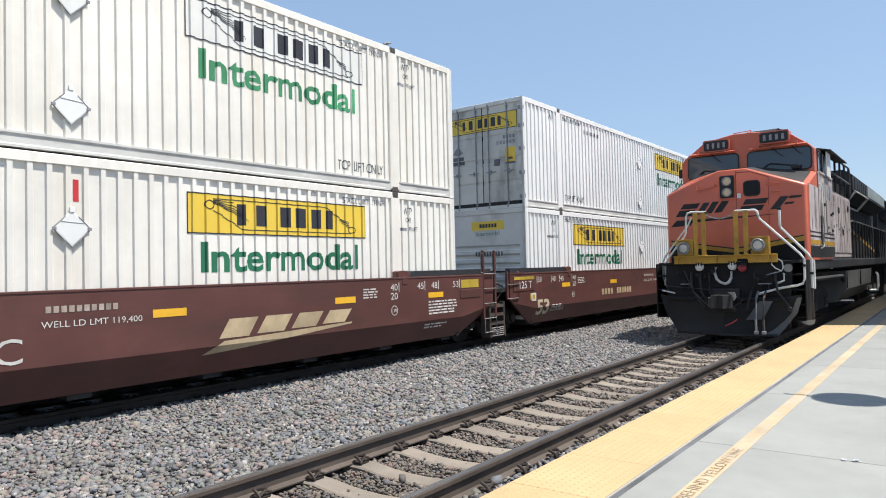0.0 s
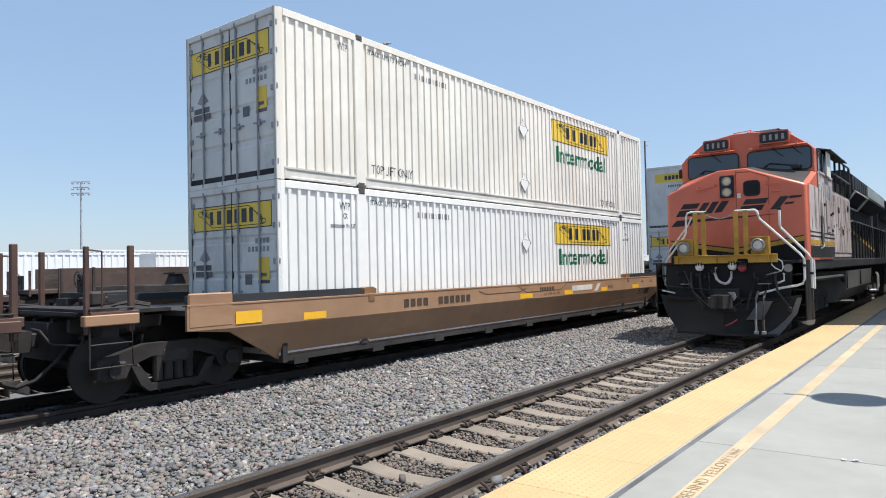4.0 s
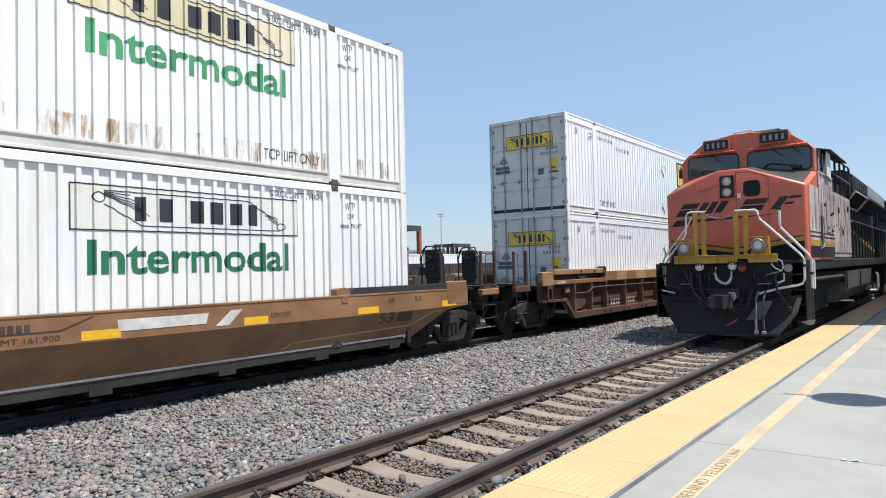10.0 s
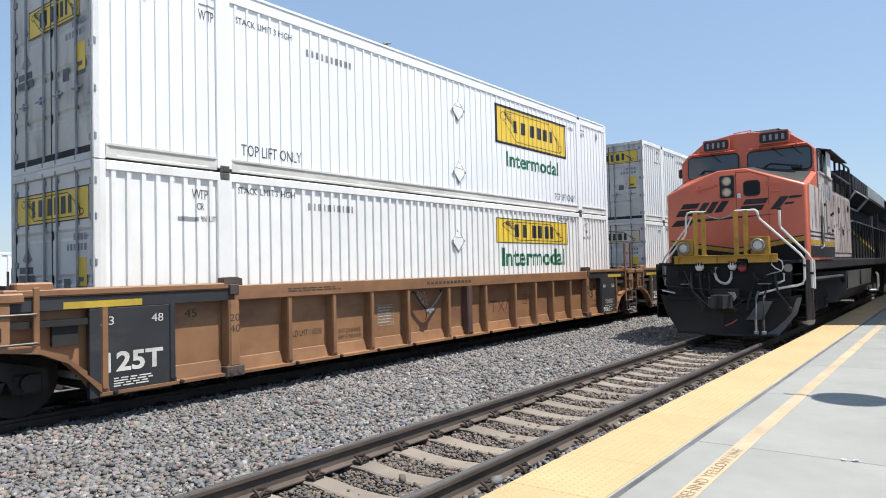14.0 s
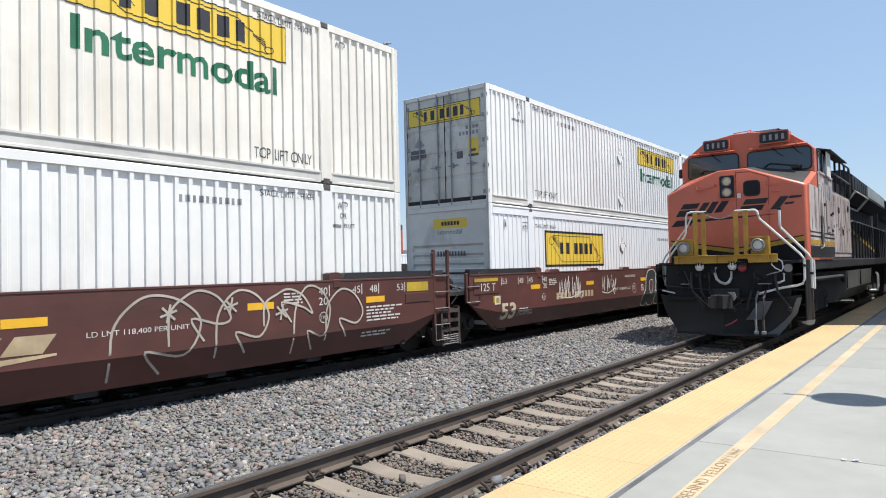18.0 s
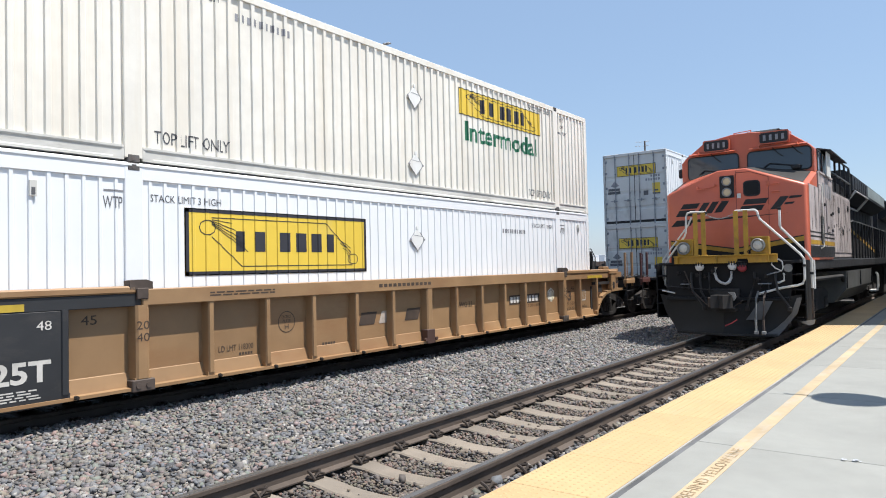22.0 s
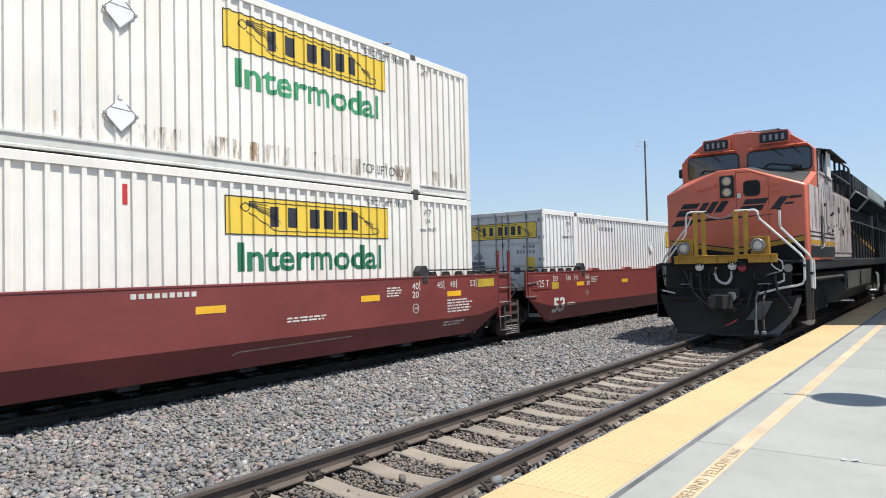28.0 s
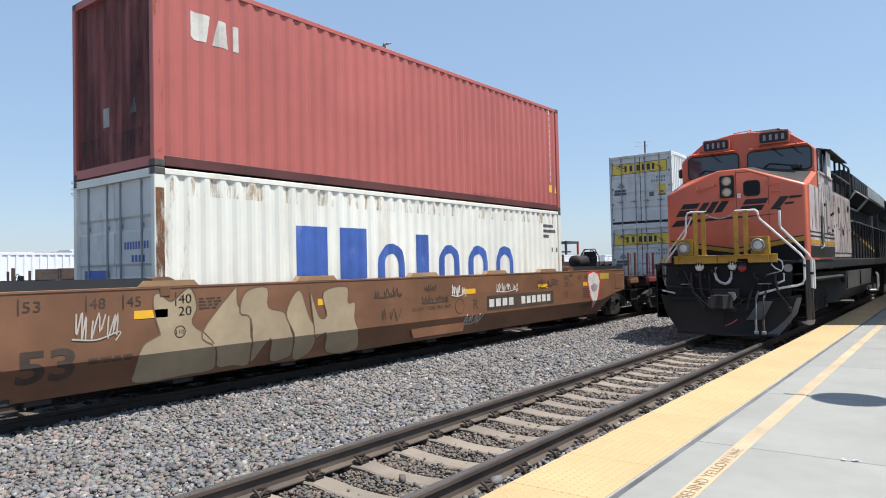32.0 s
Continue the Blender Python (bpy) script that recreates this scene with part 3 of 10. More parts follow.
# platform
PZ = 0.2
plat = thing("platform", pose(0, 0, 0), "pale concrete station platform with a yellow tactile edge", "platform", kind="structure")
g = Geo().prism([(1.60, -0.62), (1.60, PZ - 0.05), (16.0, PZ - 0.05), (16.0, -0.62)], "y", -30, 170)
part("platform_base", g.mesh("platform_base", "concrete_dark"), plat)
g = Geo().box(1.57, 1.64, -30, 170, PZ - 0.14, PZ - 0.006, 0.012)
part("edge_kerb", g.mesh("edge_kerb", "concrete_dark"), plat)
g = Geo().box(2.262, 2.278, -30, 170, PZ - 0.06, PZ + 0.002, 0.003)
part("edge_trim", g.mesh("edge_trim", "trim_white"), plat, "pale trim along the yellow strip")
g = Geo().box(2.278, 2.325, -30, 170, PZ - 0.06, PZ - 0.010)
part("drain_joint", g.mesh("drain_joint", "joint"), plat, "dark grey joint behind the yellow strip")


def slab_geo(x0, x1, length):
    return lambda: Geo().box(x0, x1, 0.004, length - 0.004, PZ - 0.07, PZ, 0.006)


for i in range(-4, 36):
    y = 5.88 + 2.6 * i
    part("slab", cached("slab_a", "slab", "concrete", slab_geo(2.325, 6.4, 2.6)), plat, m=pose(0, y, 0))
    if i < 12:
        part("slab", cached("slab_b", "slab", "concrete", slab_geo(6.41, 12.0, 2.6)), plat, m=pose(0, y, 0))
for i in range(-16, 70):
    part("tactile_panel", cached("tac", "tactile_panel", "tactile", lambda: Geo().box(1.572, 2.26, 0.0015, 0.9085, PZ - 0.06, PZ + 0.004, 0.003)), plat, m=pose(0, 0.4 + 0.91 * i, 0))
g = Geo()
for i in range(11):
    for j in range(250):
        x, y = 1.61 + 0.061 * i, 3.2 + 0.061 * j
        g.add([(x + 0.014 * a, y + 0.014 * b, PZ + 0.004) for a, b in ((1, 0), (0.5, 0.87), (-0.5, 0.87), (-1, 0), (-0.5, -0.87), (0.5, -0.87))]
              + [(x + 0.008 * a, y + 0.008 * b, PZ + 0.0075) for a, b in ((1, 0), (0.5, 0.87), (-0.5, 0.87), (-1, 0), (-0.5, -0.87), (0.5, -0.87))],
              [(k, (k + 1) % 6, 6 + (k + 1) % 6, 6 + k) for k in range(6)] + [(6, 7, 8, 9, 10, 11)])
ob = part("tactile_domes", g.mesh("tactile_domes", "tactile"), plat)
ob["kind"] = "stuff"
g = Geo().box(2.62, 2.75, -20, 90, PZ - 0.002, PZ + 0.0035)
part("waiting_line", g.mesh("waiting_line", "line"), plat, "worn tan-yellow painted line with stencilled words")
g = Geo()
for tri in text_polys("WAIT BEHIND YELLOW LINE", 0, 1.86, 0, 0.085):
    g.add([(2.727 - q, 3.93 + p, PZ + 0.0055) for p, q in tri], [(0, 1, 2)])
part("line_words", g.mesh("line_words", "line_text"), plat)

# a dried splash of white paint on the platform
g = Geo()
rs = random.Random(5)
for k in range(7):
    cx, cy, r = 3.47 + rs.uniform(-0.07, 0.07), 5.85 + rs.uniform(-0.06, 0.06), rs.uniform(0.008, 0.024)
    g.add([(cx + r * rs.uniform(0.6, 1.2) * math.cos(0.785 * i), cy + r * rs.uniform(0.6, 1.2) * math.sin(0.785 * i), PZ + 0.009 + 0.0005 * k) for i in range(8)], [tuple(range(8))])
setting("paint_splash", g, "pole_steel", "dried white paint splash on the platform concrete", "paint mark")

# ---- containers ----
POST = 1.98          # from the ends to the lifting posts
HW = W53 / 2


# which ends of a unit share a truck with the next one
LEFT, MID, RIGHT = ("end", "joint"), ("joint", "joint"), ("joint", "end")


class Fold:
    """The side sheet of a container: narrow outward ribs on wide flats."""
    def __init__(self, length, x_out, depth, pitch, rib, slope, spans):
        self.x, self.d, self.b, self.spans = x_out, depth, [], []
        self.knots = []
        for a, b in spans:
            n = max(1, round((b - a) / pitch))
            p = (b - a) / n
            for i in range(n):
                y = a + i * p
                c = y + p / 2
                self.knots += [(y, 1), (c - rib / 2 - slope, 1), (c - rib / 2, 0), (c + rib / 2, 0), (c + rib / 2 + slope, 1)]
            self.knots.append((b, 1))
        self.b = [k[0] for k in self.knots]
        self.arr = np.array(self.b)

    def at(self, y, z=0):
        i = int(np.searchsorted(self.arr, y, side="right"))
        if i == 0 or i >= len(self.b):
            return self.x
        (y0, a), (y1, c) = self.knots[i - 1], self.knots[i]
        t = (y - y0) / (y1 - y0) if y1 > y0 else 0
        return self.x - self.d * (a + (c - a) * t)

    def sheet(self, z0, z1):
        g = Geo()
        for (y0, a), (y1, c) in zip(self.knots, self.knots[1:]):
            if y1 - y0 < 1e-6 or y1 - y0 > 0.5:
                continue
            xa, xc = self.x - self.d * a, self.x - self.d * c
            g.add([(xa, y0, z0), (xc, y1, z0), (xc, y1, z1), (xa, y0, z1)], [(0, 1, 2, 3)])
        return g



SPANS = [(0.17, POST - 0.13), (POST + 0.13, L53 - POST - 0.13), (L53 - POST + 0.13, L53 - 0.17)]
FOLDS = {
    "old": Fold(L53, HW - 0.008, 0.030, 0.222, 0.062, 0.016, SPANS),
    "new": Fold(L53, HW - 0.008, 0.016, 0.222, 0.040, 0.012, SPANS),
    "flat": Fold(L53, HW - 0.008, 0.0035, 0.60, 0.05, 0.004, SPANS),
}


def mirrored(geo):
    h = Geo()
    h.v = [(-x, y, z) for x, y, z in geo.v]
    h.f = [tuple(reversed(f)) for f in geo.f]
    return h


def corner_post_geo(side, near):
    x0, x1 = (HW - 0.07, HW) if side > 0 else (-HW, -HW + 0.07)
    a, b = (0.0, 0.17) if near else (L53 - 0.17, L53)
    return Geo().box(x0, x1, a, b, 0, H53, 0.012)


def lift_post_geo(side, near):
    x0, x1 = (HW - 0.06, HW + 0.004) if side > 0 else (-HW - 0.004, -HW + 0.06)
    c = POST if near else L53 - POST
    return Geo().box(x0, x1, c - 0.13, c + 0.13, 0.06, H53 - 0.05, 0.01)


def top_rail_geo(side, tall):
    g = Geo()
    x0, x1 = (HW - 0.07, HW) if side > 0 else (-HW, -HW + 0.07)
    g.box(x0, x1, 0.17, L53 - 0.17, H53 - tall, H53, 0.008)
    if tall > 0.15:
        x0, x1 = (HW, HW + 0.012) if side > 0 else (-HW - 0.012, -HW)
        g.box(x0, x1, 0.2, L53 - 0.2, H53 - 0.05, H53 - 0.012, 0.004)
    return g


def bottom_rail_geo(side):
    g = Geo()
    s = 1 if side > 0 else -1
    for a, b in ((0.17, POST - 0.13), (POST + 0.13, L53 - POST - 0.13), (L53 - POST + 0.13, L53 - 0.17)):
        prof = [(HW - 0.10, 0.03), (HW - 0.004, 0.03), (HW - 0.004, 0.06), (HW - 0.014, 0.075), (HW - 0.014, 0.165), (HW + 0.002, 0.195), (HW + 0.002, 0.225), (HW - 0.10, 0.225)]
        g.prism([(s * u, w) for u, w in prof], "y", a, b)
        for c in (a + 0.0, b - 0.16):
            d = c if c == a else b
            e = 0.16 if c == a else -0.16
            g.add([(s * (HW - 0.003), d, 0.06), (s * (HW - 0.003), d + e, 0.06), (s * (HW - 0.003), d, 0.2)], [(0, 1, 2)])
    return g


def casting_geo():
    return Geo().box(-0.08, 0.08, -0.09, 0.09, 0, 0.119, 0.015).box(0.078, 0.084, -0.03, 0.03, 0.03, 0.09)


def roof_geo():
    g = Geo()
    g.box(-HW + 0.05, HW - 0.05, 0.05, L53 - 0.05, H53 - 0.06, H53 - 0.012)
    n = 60
    for i in range(n):
        y = 0.4 + (L53 - 0.8) * i / n
        g.box(-HW + 0.12, HW - 0.12, y, y + 0.13, H53 - 0.012, H53 - 0.002)
    return g


def floor_geo():
    return Geo().box(-HW + 0.02, HW - 0.02, 0.03, L53 - 0.03, 0.06, 0.2)


def door_leaf_geo(s):
    """One door leaf with a few pressed folds, at the near end (y = 0)."""
    g = Geo()
    a, b = (0.012, HW - 0.075) if s > 0 else (-HW + 0.075, -0.012)
    zs = [0.10, 0.62, 0.66, 0.74, 0.78, 1.24, 1.28, 1.36, 1.40, 1.86, 1.90, 1.98, 2.02, 2.52, 2.78]
    ds = [0.0, 0.0, 0.018, 0.018, 0.0, 0.0, 0.018, 0.018, 0.0, 0.0, 0.018, 0.018, 0.0, 0.0, 0.0]
    g.loft([[(a, 0.045 + d, z), (b, 0.045 + d, z), (b, 0.09, z), (a, 0.09, z)] for z, d in zip(zs, ds)])
    return g


def end_frame_geo():
    g = Geo()
    for s in (1, -1):
        g.box(s * (HW - 0.075), s * HW, 0.0, 0.10, 0.0, H53, 0.012)
    g.box(-HW + 0.07, HW - 0.07, 0.0, 0.10, 0.0, 0.10, 0.01)
    g.box(-HW + 0.07, HW - 0.07, 0.0, 0.10, H53 - 0.115, H53, 0.01)
    return g


def gasket_geo():
    g = Geo()
    g.box(-0.012, 0.012, 0.04, 0.07, 0.10, 2.78)
    g.box(-HW + 0.062, -HW + 0.078, 0.035, 0.06, 0.10, 2.78)
    g.box(HW - 0.078, HW - 0.062, 0.035, 0.06, 0.10, 2.78)
    return g


def rod_geo():
    g = Geo().tube([(0, 0.02, 0.06), (0, 0.02, 2.84)], 0.017, 8)
    for z in (0.16, 0.75, 1.3, 2.1, 2.7):
        g.box(-0.03, 0.03, 0.018, 0.046, z - 0.03, z + 0.03, 0.006)
    for z in (0.05, 2.80):
        g.box(-0.028, 0.028, -0.004, 0.03, z - 0.02, z + 0.045, 0.008)
    return g


def handle_geo():
    g = Geo().box(-0.16, 0.16, 0.0, 0.016, 0.99, 1.018, 0.005)
    g.box(-0.02, 0.02, -0.004, 0.03, 0.95, 1.06, 0.006)
    return g


def hinge_geo():
    return Geo().box(-0.085, 0.085, 0.02, 0.05, -0.045, 0.045, 0.006).cyl((0.06, 0.022, 0), "z", 0.016, 0.12, 8)


def front_wall_geo():
    """The plain end: a smooth upper sheet over deep horizontal ribs, at y = 0."""
    g = Geo()
    zs = [(0.10, 0.03)]
    z = 0.16
    while z < 2.0:
        zs += [(z, 0.03), (z + 0.03, 0.085), (z + 0.10, 0.085), (z + 0.15, 0.03)]
        z += 0.235
    zs += [(2.79, 0.03)]
    g.loft([[(-HW + 0.20, d, z), (HW - 0.20, d, z), (HW - 0.20, 0.11, z), (-HW + 0.20, 0.11, z)] for z, d in zs])
    for s in (-1, 1):
        g.box(s * (HW - 0.07), s * (HW - 0.20), 0.026, 0.11, 0.10, 2.79, 0.004)
    return g


def placard_geo(y, z):
    g = Geo()
    x, r = HW - 0.004, 0.235
    g.add([(x, y, z - r), (x, y + r, z), (x, y, z + r), (x, y - r, z),
           (x + 0.010, y, z - r + 0.02), (x + 0.010, y + r - 0.02, z), (x + 0.010, y, z + r - 0.02), (x + 0.010, y - r + 0.02, z)],
          [(0, 1, 5, 4), (1, 2, 6, 5), (2, 3, 7, 6), (3, 0, 4, 7), (4, 5, 6, 7)])
    g.box(x, x + 0.018, y - 0.03, y + 0.03, z + r - 0.03, z + r + 0.04, 0.004)
    return g


def placard_edge_geo(y, z):
    """The bent lips that hold a placard: two lower edges, a bar across and the corner clips."""
    g = Geo()
    x, r = HW + 0.004, 0.235
    for a, b in (((-r, 0), (0, -r)), ((0, -r), (r, 0)), ((-0.13, 0.09), (0.15, 0.07)), ((-r, 0), (-0.08, r - 0.08)), ((0.08, r - 0.08), (r, 0))):
        g.tube([(x, y + a[0], z + a[1]), (x, y + b[0], z + b[1])], 0.007, 4)
    for s in (1, -1):
        g.box(x, x + 0.014, y + s * (r - 0.02) - 0.025, y + s * (r - 0.02) + 0.025, z - 0.02, z + 0.02, 0.003)
    return g


def logo_shapes(y0, y1, z0, z1):
    """A framed sign: rim, wing lines and six plain blocks in place of letters."""
    w, h = y1 - y0, z1 - z0
    rim = [rect(y0, y1, z0, z0 + 0.018), rect(y0, y1, z1 - 0.018, z1), rect(y0, y0 + 0.018, z0, z1), rect(y1 - 0.018, y1, z0, z1)]
    lines = []
    for i in range(5):
        t = i / 5
        lines += stroke([(y0 + w * 0.12, z1 - h * (0.16 + 0.09 * t * 5 / 5)), (y0 + w * (0.21 + 0.02 * i), z1 - h * (0.2 + 0.11 * i))], 0.012)
        lines += stroke([(y0 + w * (0.80 + 0.02 * i), z0 + h * (0.62 - 0.09 * i)), (y0 + w * 0.89, z0 + h * (0.44 - 0.06 * i))], 0.012)
    lines += ring_stroke(y0 + w * 0.10, z1 - h * 0.28, h * 0.14, 0.014, 10, 0.8) + ring_stroke(y0 + w * 0.905, z0 + h * 0.24, h * 0.13, 0.014, 10, 0.7)
    lines += stroke([(y0 + w * 0.12, z1 - h * 0.13), (y0 + w * 0.73, z1 - h * 0.13), (y0 + w * 0.89, z0 + h * 0.36)], 0.014)
    lines += stroke([(y0 + w * 0.12, z1 - h * 0.42), (y0 + w * 0.26, z0 + h * 0.13), (y0 + w * 0.90, z0 + h * 0.13)], 0.014)
    lo, hi = (0.24, 0.78) if h < 0.75 else (0.36, 0.68)
    a = [0.232, 0.325, 0.455, 0.55, 0.64, 0.735]
    wd = [0.040, 0.055, 0.060, 0.060, 0.062, 0.045]
    blocks = [rect(y0 + w * p, y0 + w * (p + q), z0 + h * lo, z0 + h * hi) for p, q in zip(a, wd)]
    return rim + lines, blocks


def side_decals(ob, style, near_front, level, logo, green, key, red):
    fold = FOLDS[style]
    dz = 0.0 if level == "low" else 0.11
    new_style = style == "new"
    if style == "flat":
        ly, lz = (2.79, 6.40), (2.0, 2.55)
    elif near_front:
        ly = (2.74, 6.50) if new_style else (2.77, 6.48)
        lz = (1.34, 2.33) if new_style else (1.96, 2.57)
    else:
        ly = (9.66, 13.37) if new_style else (9.62, 13.31)
        lz = (1.36 + 1.4 * dz, 2.33 + 1.4 * dz) if new_style else (1.96, 2.57)
    k = (style, near_front, level)
    if logo:
        rim, blocks = logo_shapes(*ly, *lz)
        panel = {"yellow": "logo_yellow", "framed": "logo_yellow", "faded": "logo_faded", "bare": "logo_bare"}[logo]
        sign = part("sign_panel", cached(("lp",) + k, "sign_panel", panel, lambda: decal([rect(*ly, *lz)], fold.b, fold.at)), ob, "yellow sign panel with dark blocks")
        part("sign_outline", cached(("ll", logo == "framed") + k, "sign_outline", "ink",
             lambda: decal(rim + ([rect(ly[0], ly[1], lz[0], lz[0] + 0.06), rect(ly[0], ly[1], lz[1] - 0.06, lz[1]), rect(ly[0], ly[0] + 0.07, *lz), rect(ly[1] - 0.07, ly[1], *lz)] if logo == "framed" else []), fold.b, fold.at, 0.007)), sign)
        for j, q in enumerate(blocks):
            part("sign_block", cached(("lb", j) + k, "sign_block", "ink", lambda: decal([q], fold.b, fold.at, 0.007)), sign)
    if green:
        if new_style:
            iy, iz = (ly[0] + 0.48, ly[0] + 3.22), (lz[0] - 0.54, lz[0] - 0.16)
        else:
            iy, iz = (ly[0] + 0.22, ly[0] + 3.50), (lz[0] - 0.58, lz[0] - 0.12)
        part("green_word", cached(("in",) + k, "green_word", green, lambda: decal(text_polys("Intermodal", *iy, *iz, 0.022), fold.b, fold.at)), ob, "green painted word on the container side")
    top = 0.0 if level == "low" else 0.04
    lines = []
    for c in (1.57, L53 - 1.57):
        if new_style:
            c += 0.13 if c < 3 else -0.13
            lines += [("WTP", c - 0.13, c + 0.13, 2.26, 2.42)]
        else:
            lines += [("WTP", c - 0.13, c + 0.13, 2.47 + top, 2.61 + top)]
            if key % 3 != 1:
                lines += [("OR", c - 0.07, c + 0.07, 2.31 + top, 2.41 + top)] + ([("PIN LIFT", c + 0.0, c + 0.27, 2.14 + top, 2.22 + top)] if style != "flat" else [])
    z = 2.38 if new_style else 2.60
    lines += [("STACK LIMIT 3 HIGH", 12.75, 13.88, z, z + 0.105), ("STACK LIMIT 3 HIGH", 2.22, 3.35, z, z + 0.105)]
    if level == "up" or style == "flat":
        lines += [("TOP LIFT ONLY", 12.64, 13.86, 0.31, 0.49), ("TOP LIFT ONLY", 2.30, 3.52, 0.31, 0.49)]
    for word in lines:
        part("stencil", cached(("sw", style) + word, "stencil", "ink_soft", lambda: decal(text_polys(*word), fold.b, fold.at)), ob)
    z = 2.20 if new_style else 2.42
    rows = bars(11.32, 12.43, z, z + 0.10, 10, 0.5) if near_front else bars(3.66, 4.81, z, z + 0.12, 10, 0.5)
    for c in (1.57, L53 - 1.57):
        if new_style:
            c += 0.13 if c < 3 else -0.13
            rows.append(rect(c - 0.12, c + 0.14, 2.485, 2.51))
        elif style != "flat" and key % 3 != 1:
            rows.append(rect(c - 0.36, c - 0.04, 2.14 + top, 2.20 + top))
    for j, q in enumerate(rows):
        part("code_bar", cached(("cb", style, near_front, level, key % 3 == 1, j), "code_bar", "ink_faint", lambda: decal([q], fold.b, fold.at)), ob)
    if red:
        part("red_tag", cached(("rt", style, red), "red_tag", "red", lambda: decal([rect(8.03, 8.10, 2.32, 2.60) if red != "low" else rect(1.28, 1.37, 0.32, 0.46)], fold.b, fold.at)), ob)
    if new_style:
        for c in (0.72, L53 - 0.72):
            vent = part("vent", cached(("vn", c), "vent", "rail_white", lambda: Geo().box(HW - 0.01, HW + 0.012, c - 0.045, c + 0.045, 2.35, 2.55, 0.006)), ob)
            part("vent_slot", cached(("vs", c), "vent_slot", "ink_soft", lambda: Geo().box(HW + 0.008, HW + 0.015, c - 0.022, c + 0.022, 2.37, 2.46)), vent)
    if style != "flat" and red != "high":
        for zz in ([2.02, 0.62] if level == "up" else [1.97]):
            py = 8.0 if near_front or not new_style else 8.1
            holder = part("placard_holder", cached(("ph", zz, py), "placard_holder", "white", lambda: placard_geo(py, zz)), ob)
            part("holder_edge", cached(("he", zz, py), "holder_edge", "ink_faint", lambda: placard_edge_geo(py, zz)), holder)


